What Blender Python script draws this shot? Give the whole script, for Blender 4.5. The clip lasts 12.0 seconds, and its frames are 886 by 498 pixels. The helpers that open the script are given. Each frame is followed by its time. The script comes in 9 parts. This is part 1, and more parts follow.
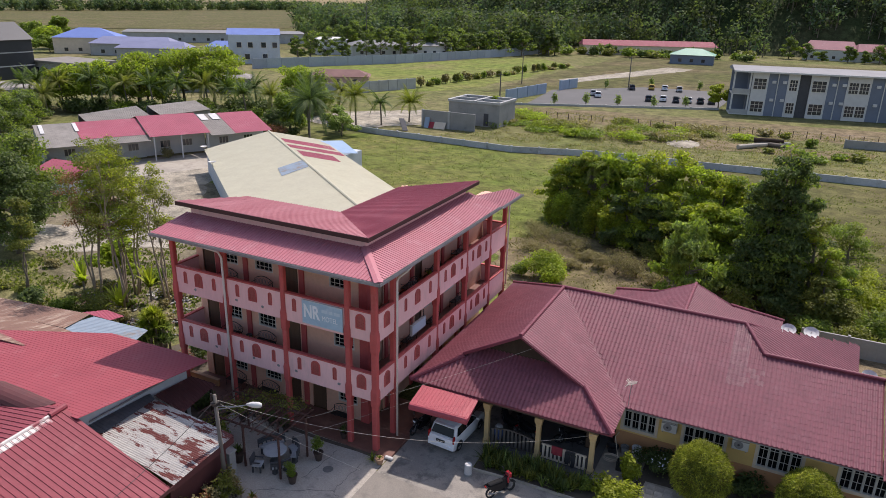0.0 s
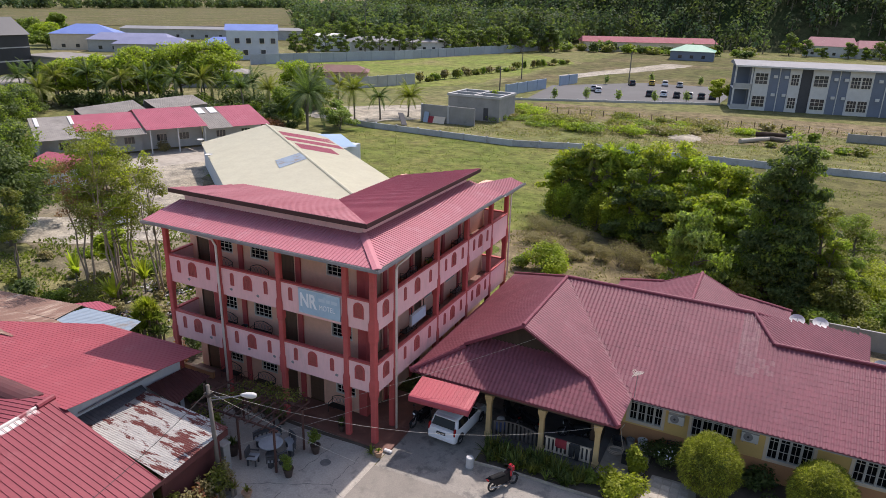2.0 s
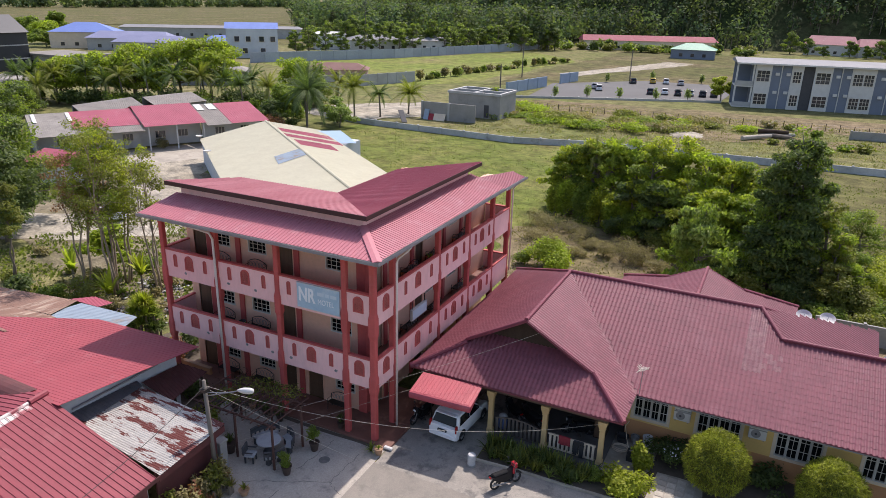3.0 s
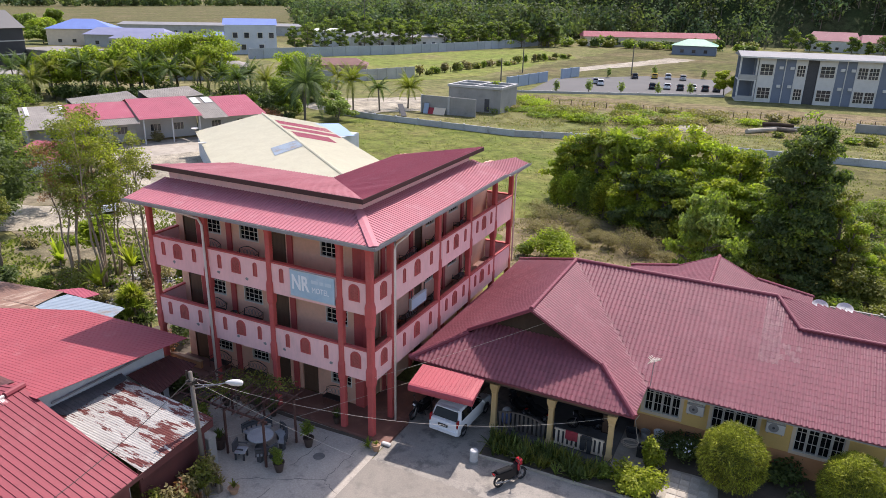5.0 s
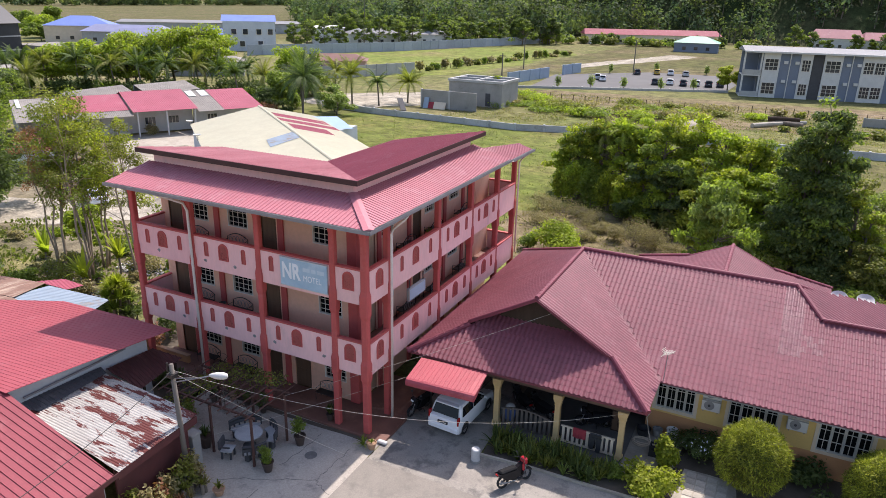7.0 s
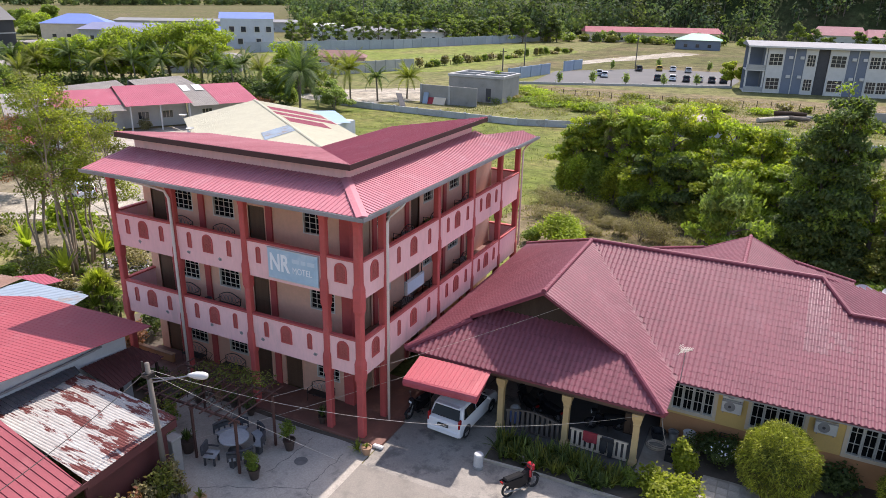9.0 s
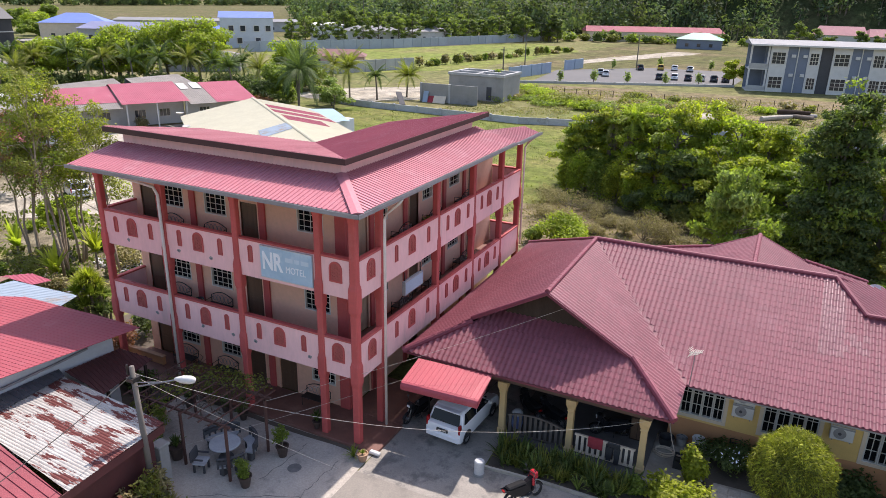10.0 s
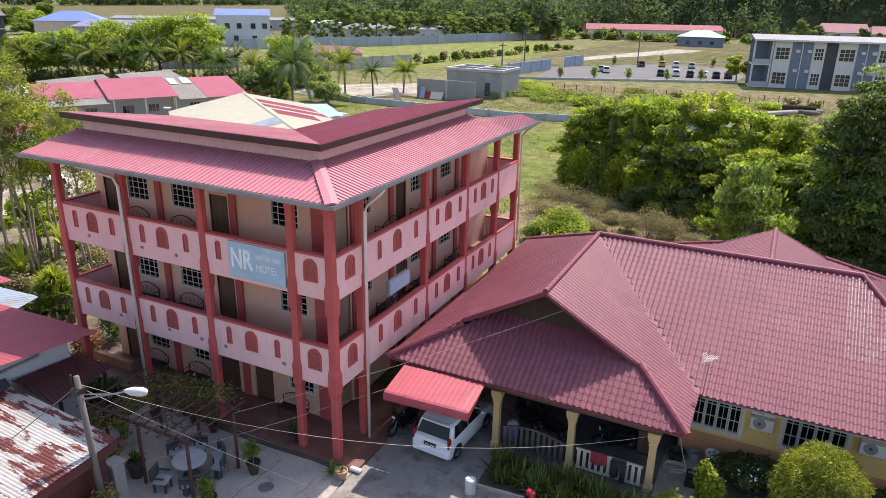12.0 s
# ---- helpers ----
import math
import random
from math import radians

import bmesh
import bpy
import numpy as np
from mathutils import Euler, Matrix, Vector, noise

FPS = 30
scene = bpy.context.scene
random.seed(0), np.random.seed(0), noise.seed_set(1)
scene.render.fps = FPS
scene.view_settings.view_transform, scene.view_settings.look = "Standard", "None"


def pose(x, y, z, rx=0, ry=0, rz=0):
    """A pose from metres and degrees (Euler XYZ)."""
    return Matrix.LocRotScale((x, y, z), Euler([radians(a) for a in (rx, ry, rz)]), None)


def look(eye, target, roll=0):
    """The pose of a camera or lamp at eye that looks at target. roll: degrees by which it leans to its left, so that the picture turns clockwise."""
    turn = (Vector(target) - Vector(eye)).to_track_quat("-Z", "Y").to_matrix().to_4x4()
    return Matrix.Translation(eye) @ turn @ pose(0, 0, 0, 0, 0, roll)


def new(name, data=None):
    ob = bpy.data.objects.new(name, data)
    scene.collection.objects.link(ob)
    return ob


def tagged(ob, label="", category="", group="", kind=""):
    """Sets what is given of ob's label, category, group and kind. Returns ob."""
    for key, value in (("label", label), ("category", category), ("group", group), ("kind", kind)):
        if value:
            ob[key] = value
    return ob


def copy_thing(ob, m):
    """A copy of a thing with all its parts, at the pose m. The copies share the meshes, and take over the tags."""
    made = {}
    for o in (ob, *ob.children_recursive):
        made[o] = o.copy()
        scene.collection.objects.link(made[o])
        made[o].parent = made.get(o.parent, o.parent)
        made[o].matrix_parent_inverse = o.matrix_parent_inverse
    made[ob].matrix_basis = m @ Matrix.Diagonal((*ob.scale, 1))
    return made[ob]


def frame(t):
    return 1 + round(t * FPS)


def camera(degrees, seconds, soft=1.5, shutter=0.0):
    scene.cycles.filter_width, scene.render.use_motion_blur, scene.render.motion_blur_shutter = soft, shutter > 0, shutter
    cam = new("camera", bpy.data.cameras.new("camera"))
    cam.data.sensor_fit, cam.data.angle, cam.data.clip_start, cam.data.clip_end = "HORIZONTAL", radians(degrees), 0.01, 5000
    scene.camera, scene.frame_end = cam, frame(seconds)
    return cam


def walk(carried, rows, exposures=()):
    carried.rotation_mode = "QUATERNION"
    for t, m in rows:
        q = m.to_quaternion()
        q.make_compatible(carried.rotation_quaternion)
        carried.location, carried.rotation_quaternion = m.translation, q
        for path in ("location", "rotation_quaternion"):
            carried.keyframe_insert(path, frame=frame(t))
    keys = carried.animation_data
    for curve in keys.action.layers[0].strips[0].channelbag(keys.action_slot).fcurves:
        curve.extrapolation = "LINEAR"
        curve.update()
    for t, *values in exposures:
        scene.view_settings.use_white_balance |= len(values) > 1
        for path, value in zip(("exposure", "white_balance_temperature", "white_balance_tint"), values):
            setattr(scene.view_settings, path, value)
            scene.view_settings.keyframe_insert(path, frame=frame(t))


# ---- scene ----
cam = camera(65.4, 12.0, soft=0.58)
PATH = [
    (0, (16.979, -26.945, 23.21), (16.15, -25.255, 22.535), 1.4),
    (0.5, (16.897, -26.783, 22.958), (16.069, -25.093, 22.28), 1.4),
    (1, (16.833, -26.616, 22.729), (16.005, -24.927, 22.051), 1.4),
    (1.5, (16.712, -26.444, 22.509), (15.885, -24.754, 21.831), 1.4),
    (2, (16.578, -26.266, 22.293), (15.752, -24.576, 21.614), 1.4),
    (2.5, (16.463, -26.053, 22.042), (15.636, -24.363, 21.364), 1.4),
    (3, (16.292, -25.81, 21.749), (15.466, -24.12, 21.069), 1.4),
    (5, (15.681, -24.558, 20.536), (14.855, -22.869, 19.854), 1.3),
    (5.5, (15.509, -24.236, 20.223), (14.683, -22.547, 19.542), 1.3),
    (6, (15.343, -23.906, 19.908), (14.517, -22.217, 19.227), 1.3),
    (6.5, (15.178, -23.478, 19.59), (14.351, -21.79, 18.907), 1.3),
    (7, (14.995, -23.074, 19.262), (14.168, -21.385, 18.58), 1.3),
    (9, (14.171, -21.344, 18.103), (13.344, -19.656, 17.422), 1.2),
    (9.5, (13.957, -20.875, 17.871), (13.129, -19.187, 17.19), 1.2),
    (10, (13.751, -20.399, 17.642), (12.923, -18.711, 16.962), 1.2),
    (10.5, (13.57, -19.869, 17.387), (12.741, -18.18, 16.706), 1.1),
    (11, (13.414, -19.308, 17.12), (12.586, -17.619, 16.44), 1.1),
    (11.5, (13.275, -18.689, 16.817), (12.445, -17.001, 16.137), 1.1),
    (12, (13.118, -18.01, 16.602), (12.289, -16.322, 15.922), 1.1),
]
walk(cam, [(t, look(eye, target, roll)) for t, eye, target, roll in PATH],
     exposures=[(0, 0.25, 6590, 18), (2.5, 0.43, 6590, 18), (6, 0.73, 6590, 18), (9, 0.8, 6590, 18), (12, 0.88, 6590, 18)])

# ---- world, sun, exposure ----
SUN_EL, SUN_AZ = 55.0, 4.0
world = bpy.data.worlds.new("world")
scene.world = world
world.use_nodes = True
wn = world.node_tree.nodes
sky = wn.new("ShaderNodeTexSky")
sky.sky_type = "NISHITA"
sky.sun_disc = False
sky.sun_elevation = radians(SUN_EL)
sky.sun_rotation = radians(SUN_AZ)
sky.air_density, sky.dust_density = 1.2, 2.0
world.node_tree.links.new(sky.outputs["Color"], wn["Background"].inputs["Color"])
wn["Background"].inputs["Strength"].default_value = 0.15
sun_data = bpy.data.lights.new("sun", "SUN")
sun_data.energy, sun_data.angle, sun_data.color = 3.75, radians(0.6), (1.0, 0.955, 0.89)
sun = new("sun", sun_data)
sun.matrix_world = look((0, 0, 60), (-60 * math.sin(radians(SUN_AZ)) / math.tan(radians(SUN_EL)),
                                     -60 * math.cos(radians(SUN_AZ)) / math.tan(radians(SUN_EL)), 0))

# ---- materials ----
MATS = {}


def nodes_of(name):
    m = bpy.data.materials.new(name)
    m.use_nodes = True
    return m, m.node_tree.nodes, m.node_tree.links, m.node_tree.nodes["Principled BSDF"]


def noise_node(n, l, scale, detail=4.0, rough=0.6, stretch=(1, 1, 1), coord="Object"):
    tc, mp, nz = n.new("ShaderNodeTexCoord"), n.new("ShaderNodeMapping"), n.new("ShaderNodeTexNoise")
    mp.inputs["Scale"].default_value = stretch
    l.new(tc.outputs[coord], mp.inputs["Vector"])
    l.new(mp.outputs["Vector"], nz.inputs["Vector"])
    nz.inputs["Scale"].default_value, nz.inputs["Detail"].default_value, nz.inputs["Roughness"].default_value = scale, detail, rough
    return nz.outputs["Fac"]


def ramp(n, l, fac, stops):
    r = n.new("ShaderNodeValToRGB")
    e = r.color_ramp.elements
    while len(e) < len(stops):
        e.new(0.5)
    for q, (p, c) in zip(e, stops):
        q.position = p
        q.color = (*c, 1) if not isinstance(c, float) else (c, c, c, 1)
    l.new(fac, r.inputs["Fac"])
    return r.outputs["Color"]


def mixed(n, l, kind, fac, a, b):
    x = n.new("ShaderNodeMix")
    x.data_type, x.blend_type = "RGBA", kind
    for sock, val in ((x.inputs["Factor"], fac), (x.inputs["A"], a), (x.inputs["B"], b)):
        if isinstance(val, (int, float)):
            sock.default_value = val
        elif isinstance(val, tuple):
            sock.default_value = (*val, 1)
        else:
            l.new(val, sock)
    return x.outputs["Result"]


def surface(name, base, other=None, scale=1.2, rough=0.75, metal=0.0, fine=18.0, bump=0.15, dirt=None, dirt_at=(0.55, 0.75),
            stretch=(1, 1, 1), vary=0.12, spec=0.5, dirt_scale=0.5):
    """Painted or mineral surface: two colours mixed by large noise, fine grain, optional stains, random per object."""
    if name in MATS:
        return MATS[name]
    m, n, l, b = nodes_of(name)
    other = other or tuple(c * 0.8 for c in base)
    col = ramp(n, l, noise_node(n, l, scale, 5, 0.65, stretch), [(0.35, base), (0.68, other)])
    grain = noise_node(n, l, fine, 3, 0.7, stretch)
    col = mixed(n, l, "MULTIPLY", 1.0, col, ramp(n, l, grain, [(0.25, 1.0 - vary), (0.75, 1.0 + vary)]))
    if dirt:
        spots = ramp(n, l, noise_node(n, l, dirt_scale, 7, 0.72, stretch), [(dirt_at[0], 0.0), (dirt_at[1], 1.0)])
        col = mixed(n, l, "MIX", spots, col, dirt)
    info = n.new("ShaderNodeObjectInfo")
    col = mixed(n, l, "MULTIPLY", 1.0, col, ramp(n, l, info.outputs["Random"], [(0.0, 1.0 - vary * 0.7), (1.0, 1.0 + vary * 0.7)]))
    l.new(col, b.inputs["Base Color"])
    l.new(ramp(n, l, grain, [(0.2, max(0.05, rough - 0.1)), (0.8, min(1.0, rough + 0.1))]), b.inputs["Roughness"])
    b.inputs["Metallic"].default_value = metal
    b.inputs["Specular IOR Level"].default_value = spec
    if bump:
        bp = n.new("ShaderNodeBump")
        bp.inputs["Strength"].default_value, bp.inputs["Distance"].default_value = bump, 0.02
        l.new(grain, bp.inputs["Height"])
        l.new(bp.outputs["Normal"], b.inputs["Normal"])
    MATS[name] = m
    return m


def leafy(name, dark, light, trans=0.4, rough=0.55, big_scale=0.6, big_range=(0.72, 1.2), hue=None):
    """Leaves: colour random per leaf, part of the light goes through."""
    if name in MATS:
        return MATS[name]
    m, n, l, b = nodes_of(name)
    geo = n.new("ShaderNodeNewGeometry")
    col = ramp(n, l, geo.outputs["Random Per Island"], [(0.0, dark), (0.6, tuple((p + q) / 2 for p, q in zip(dark, light))), (1.0, light)])
    big = ramp(n, l, noise_node(n, l, big_scale, 3, 0.6), [(0.35, big_range[0]), (0.65, big_range[1])])
    col = mixed(n, l, "MULTIPLY", 1.0, col, big)
    if hue:
        col = mixed(n, l, "MULTIPLY", 1.0, col, ramp(n, l, noise_node(n, l, big_scale * 0.63, 2, 0.6, (1, 1, 1.3)), [(0.4, (1.0, 1.0, 1.0)), (0.6, hue)]))
    l.new(col, b.inputs["Base Color"])
    b.inputs["Roughness"].default_value = rough
    b.inputs["Specular IOR Level"].default_value = 0.22
    t, mx = n.new("ShaderNodeBsdfTranslucent"), n.new("ShaderNodeMixShader")
    l.new(mixed(n, l, "MULTIPLY", 1.0, col, (1.15, 1.3, 0.55)), t.inputs["Color"])
    mx.inputs[0].default_value = trans
    l.new(b.outputs[0], mx.inputs[1])
    l.new(t.outputs[0], mx.inputs[2])
    l.new(mx.outputs[0], n["Material Output"].inputs["Surface"])
    MATS[name] = m
    return m


def glass(name, tint=(0.02, 0.025, 0.03), spec=0.7):
    if name in MATS:
        return MATS[name]
    m, n, l, b = nodes_of(name)
    b.inputs["Base Color"].default_value = (*tint, 1)
    b.inputs["Roughness"].default_value = 0.06
    b.inputs["Specular IOR Level"].default_value = spec
    MATS[name] = m
    return m


ROOF_RED = surface("red_sheet_paint", (0.46, 0.17, 0.197), (0.395, 0.145, 0.168), 0.5, 0.6, fine=9, bump=0.05, dirt=(0.55, 0.29, 0.31), dirt_at=(0.52, 0.8), vary=0.1, spec=0.25)
# dirt here is paler streaks that paint light reflected along the slope
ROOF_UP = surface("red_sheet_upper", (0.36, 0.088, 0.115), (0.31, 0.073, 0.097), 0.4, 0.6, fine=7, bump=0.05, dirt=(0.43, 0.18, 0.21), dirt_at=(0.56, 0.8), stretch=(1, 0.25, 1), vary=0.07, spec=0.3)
# streaked sheet; the front slope's brighter light is put into a paler red
ROOF_PALE = surface("pale_red_sheet", (0.44, 0.19, 0.21), (0.36, 0.13, 0.15), 0.5, 0.6, fine=9, bump=0.05, dirt=(0.28, 0.10, 0.115), dirt_at=(0.56, 0.7), stretch=(1.6, 0.2, 1), vary=0.12, spec=0.25, dirt_scale=1.2)
ROOF_A = surface("red_sheet_shed", (0.33, 0.068, 0.083), (0.28, 0.056, 0.07), 0.35, 0.62, fine=6, bump=0.06, dirt=(0.38, 0.14, 0.15), dirt_at=(0.56, 0.85), vary=0.07, spec=0.3)
ROOF_B = surface("red_sheet_near", (0.25, 0.053, 0.067), (0.21, 0.042, 0.054), 0.45, 0.62, fine=8, bump=0.06, dirt=(0.31, 0.115, 0.12), dirt_at=(0.55, 0.85), vary=0.1, spec=0.3)
ROOF_PINK = surface("pink_red_sheet", (0.34, 0.085, 0.12), (0.29, 0.07, 0.1), 0.3, 0.7, fine=5, bump=0.05, dirt=(0.38, 0.17, 0.195), dirt_at=(0.55, 0.8), vary=0.1, spec=0.25)
MAROON = surface("maroon_sheet", (0.10, 0.025, 0.025), (0.07, 0.02, 0.02), 0.8, 0.7, dirt=(0.13, 0.05, 0.04))
TILE = surface("maroon_roof_tile", (0.205, 0.058, 0.075), (0.167, 0.046, 0.061), 0.6, 0.58, fine=5, bump=0.04, dirt=(0.25, 0.105, 0.125), dirt_at=(0.56, 0.85), vary=0.18, spec=0.5)
TILE_PALE = surface("pale_roof_tile", (0.265, 0.125, 0.132), (0.205, 0.066, 0.082), 2.4, 0.4, fine=5, bump=0.04, vary=0.22, spec=0.45)
TILE_CAP = surface("ridge_tile", (0.21, 0.05, 0.072), (0.165, 0.04, 0.058), 1.0, 0.6, fine=6, vary=0.14, spec=0.3)
PINK = surface("pink_wall_paint", (0.84, 0.5, 0.485), (0.77, 0.45, 0.437), 0.5, 0.8, fine=6, bump=0.08, dirt=(0.52, 0.36, 0.34), dirt_at=(0.57, 0.8), stretch=(1, 1, 0.3), vary=0.07)
PEACH = surface("peach_wall_paint", (0.77, 0.445, 0.32), (0.7, 0.4, 0.285), 0.5, 0.82, fine=6, bump=0.06, dirt=(0.52, 0.35, 0.26), dirt_at=(0.6, 0.85), vary=0.06)
RED = surface("red_wall_paint", (0.49, 0.088, 0.08), (0.4, 0.07, 0.064), 0.7, 0.7, fine=8, bump=0.08, dirt=(0.38, 0.15, 0.135), dirt_at=(0.57, 0.82), vary=0.09)
DKRED = surface("dark_red_fascia", (0.06, 0.024, 0.024), (0.045, 0.019, 0.019), 0.8, 0.6)
GRILLE = surface("brick_red_grille", (0.42, 0.1, 0.085), (0.35, 0.08, 0.07), 1.5, 0.7)
WHITE = surface("white_paint", (0.58, 0.57, 0.55), (0.51, 0.50, 0.48), 1.0, 0.6, vary=0.05, dirt=(0.40, 0.38, 0.35), dirt_at=(0.62, 0.85))
GREYWHITE = surface("grey_gutter", (0.27, 0.26, 0.265), (0.19, 0.185, 0.19), 1.2, 0.55, vary=0.06)
YELLOW = surface("yellow_wall_paint", (0.72, 0.49, 0.17), (0.64, 0.43, 0.15), 0.5, 0.8, bump=0.06, vary=0.05)
ORANGE = surface("terracotta_wall_paint", (0.52, 0.26, 0.12), (0.45, 0.22, 0.1), 0.6, 0.8, bump=0.06, vary=0.05)
COLUMN_Y = surface("ochre_column_paint", (0.60, 0.42, 0.20), (0.52, 0.36, 0.17), 0.9, 0.7, vary=0.05)
CREAM_FENCE = surface("cream_fence_paint", (0.66, 0.55, 0.42), (0.58, 0.48, 0.36), 0.9, 0.7, vary=0.06)
DOOR = surface("dark_wood_door", (0.13, 0.075, 0.045), (0.1, 0.055, 0.033), 1.2, 0.5, stretch=(4, 4, 0.4), vary=0.2)
TANDOOR = surface("tan_door_paint", (0.44, 0.3, 0.2), (0.37, 0.25, 0.165), 1.2, 0.55, stretch=(4, 4, 0.4), vary=0.12)
IRON = surface("black_iron", (0.022, 0.02, 0.02), (0.03, 0.025, 0.022), 3, 0.5, metal=0.3)
FRAME = surface("window_frame_paint", (0.66, 0.62, 0.55), (0.58, 0.54, 0.48), 2, 0.5, vary=0.05)
PANE = glass("window_pane", (0.008, 0.009, 0.01), 0.12)
PANE_FAR = glass("far_window_pane", (0.03, 0.035, 0.045))
TILEFLOOR = surface("red_floor_tile", (0.185, 0.082, 0.06), (0.145, 0.066, 0.05), 1.5, 0.5, fine=4, vary=0.12, dirt=(0.28, 0.15, 0.11))
CONCRETE = surface("yard_concrete", (0.40, 0.355, 0.30), (0.31, 0.278, 0.238), 0.5, 0.9, fine=14, bump=0.25, dirt=(0.2, 0.185, 0.165), dirt_at=(0.52, 0.66), vary=0.2, dirt_scale=0.8)
DRIVE = surface("stained_driveway_concrete", (0.27, 0.245, 0.21), (0.21, 0.19, 0.165), 0.6, 0.9, fine=16, bump=0.2, dirt=(0.135, 0.125, 0.112), dirt_at=(0.5, 0.62), vary=0.18, dirt_scale=0.9)
# porch floor cement with the deep porch's shade put into its colour
PORCHFLOOR = surface("shaded_porch_cement", (0.13, 0.12, 0.11), (0.09, 0.084, 0.078), 0.6, 0.85, fine=8, bump=0.1, dirt=(0.06, 0.055, 0.05), vary=0.12)
PALE_CONC = surface("pale_concrete", (0.40, 0.36, 0.295), (0.33, 0.295, 0.24), 0.3, 0.9, fine=10, bump=0.15, dirt=(0.25, 0.22, 0.18), dirt_at=(0.48, 0.66), vary=0.14)
ROADPALE = surface("sun_bleached_road", (0.28, 0.25, 0.212), (0.225, 0.202, 0.172), 0.45, 0.9, fine=16, bump=0.15, dirt=(0.165, 0.15, 0.13), dirt_at=(0.52, 0.74), vary=0.16, dirt_scale=0.8)
CARPARK = surface("car_park_asphalt", (0.1, 0.097, 0.094), (0.08, 0.078, 0.076), 0.1, 0.9, fine=2, bump=0.05, vary=0.12)
GREYWALL = surface("grey_block_wall", (0.41, 0.405, 0.39), (0.33, 0.325, 0.315), 0.4, 0.9, fine=5, bump=0.1, dirt=(0.2, 0.2, 0.19), dirt_at=(0.58, 0.8), vary=0.08)
CEMENT = surface("bare_cement", (0.30, 0.29, 0.275), (0.24, 0.235, 0.22), 0.5, 0.9, fine=6, bump=0.1, dirt=(0.16, 0.155, 0.15), dirt_at=(0.6, 0.8), vary=0.08)
BLUEWALL = surface("blue_grey_wall", (0.30, 0.37, 0.46), (0.26, 0.32, 0.40), 0.4, 0.85, vary=0.05)
PALEWALL = surface("pale_blue_white_wall", (0.52, 0.55, 0.58), (0.45, 0.48, 0.51), 0.3, 0.85, fine=4, dirt=(0.34, 0.35, 0.36), dirt_at=(0.6, 0.8), vary=0.06)
SLATE = surface("slate_blue_cladding", (0.16, 0.19, 0.25), (0.135, 0.16, 0.21), 0.3, 0.6, vary=0.06)
BLUEROOF = surface("blue_sheet_roof", (0.15, 0.215, 0.47), (0.13, 0.185, 0.41), 0.2, 0.7, fine=3, vary=0.08, spec=0.2)
BLUEFADE = surface("faded_blue_sheet", (0.25, 0.31, 0.37), (0.2, 0.25, 0.3), 0.5, 0.7, dirt=(0.24, 0.2, 0.17), dirt_at=(0.52, 0.64), vary=0.08, spec=0.25)
INDIGO = surface("indigo_roof", (0.19, 0.20, 0.30), (0.16, 0.17, 0.26), 0.2, 0.7, fine=3, spec=0.2)
GREENROOF = surface("green_roof", (0.10, 0.30, 0.20), (0.08, 0.25, 0.17), 0.3, 0.6, fine=3)
CREAMROOF = surface("cream_sheet_roof", (0.53, 0.505, 0.385), (0.49, 0.46, 0.35), 0.5, 0.9, fine=3, bump=0.03, dirt=(0.44, 0.4, 0.31), dirt_at=(0.6, 0.85), vary=0.05, dirt_scale=0.9, spec=0.05)
ASBESTOS = surface("weathered_grey_sheet", (0.26, 0.24, 0.215), (0.2, 0.183, 0.165), 0.35, 0.9, fine=3, bump=0.1, dirt=(0.13, 0.12, 0.108), dirt_at=(0.56, 0.75), vary=0.12, spec=0.2)
RUSTED = surface("rusted_white_sheet", (0.42, 0.40, 0.37), (0.32, 0.30, 0.275), 0.9, 0.75, fine=10, bump=0.08, dirt=(0.12, 0.035, 0.03), dirt_at=(0.505, 0.525), stretch=(0.45, 1.8, 1), vary=0.2, dirt_scale=0.75, spec=0.3)
RUST = surface("rust_brown_sheet", (0.20, 0.115, 0.085), (0.14, 0.075, 0.055), 0.6, 0.85, fine=6, bump=0.1, dirt=(0.34, 0.26, 0.2), dirt_at=(0.53, 0.66), stretch=(1.5, 0.25, 1), vary=0.18, dirt_scale=0.9)
STEELROOF = surface("bare_steel_roof", (0.22, 0.22, 0.225), (0.185, 0.185, 0.19), 0.2, 0.7, fine=3, vary=0.08, spec=0.2)
REDWOOD = surface("faded_red_timber", (0.115, 0.06, 0.05), (0.08, 0.043, 0.036), 1.5, 0.85, stretch=(1, 1, 0.3), vary=0.15, spec=0.2)
WOOD = surface("weathered_wood", (0.06, 0.042, 0.031), (0.042, 0.029, 0.022), 1.5, 0.9, stretch=(1, 1, 0.3), vary=0.15, spec=0.15)
BARK = surface("tree_bark", (0.19, 0.155, 0.12), (0.12, 0.1, 0.08), 2.0, 0.9, fine=12, bump=0.4, stretch=(1, 1, 0.3), vary=0.2)
POLE = surface("concrete_pole", (0.145, 0.128, 0.112), (0.11, 0.098, 0.086), 1.0, 0.9, stretch=(1, 1, 0.3), dirt=(0.09, 0.08, 0.07))
CARPAINT = surface("white_car_paint", (0.80, 0.80, 0.80), (0.76, 0.76, 0.77), 0.5, 0.18, fine=2, bump=0.0, vary=0.02, spec=0.6)
CARGLASS = glass("car_glass", (0.012, 0.014, 0.016), spec=0.22)
TYRE = surface("tyre_rubber", (0.02, 0.02, 0.02), (0.03, 0.03, 0.03), 4, 0.9)
RIM = surface("alloy_rim", (0.5, 0.5, 0.5), (0.4, 0.4, 0.4), 4, 0.35, metal=0.8)
BLACKPL = surface("black_plastic", (0.025, 0.025, 0.027), (0.035, 0.035, 0.037), 3, 0.5)
REDLAMP = surface("red_lamp_lens", (0.35, 0.01, 0.01), (0.3, 0.01, 0.01), 3, 0.2)
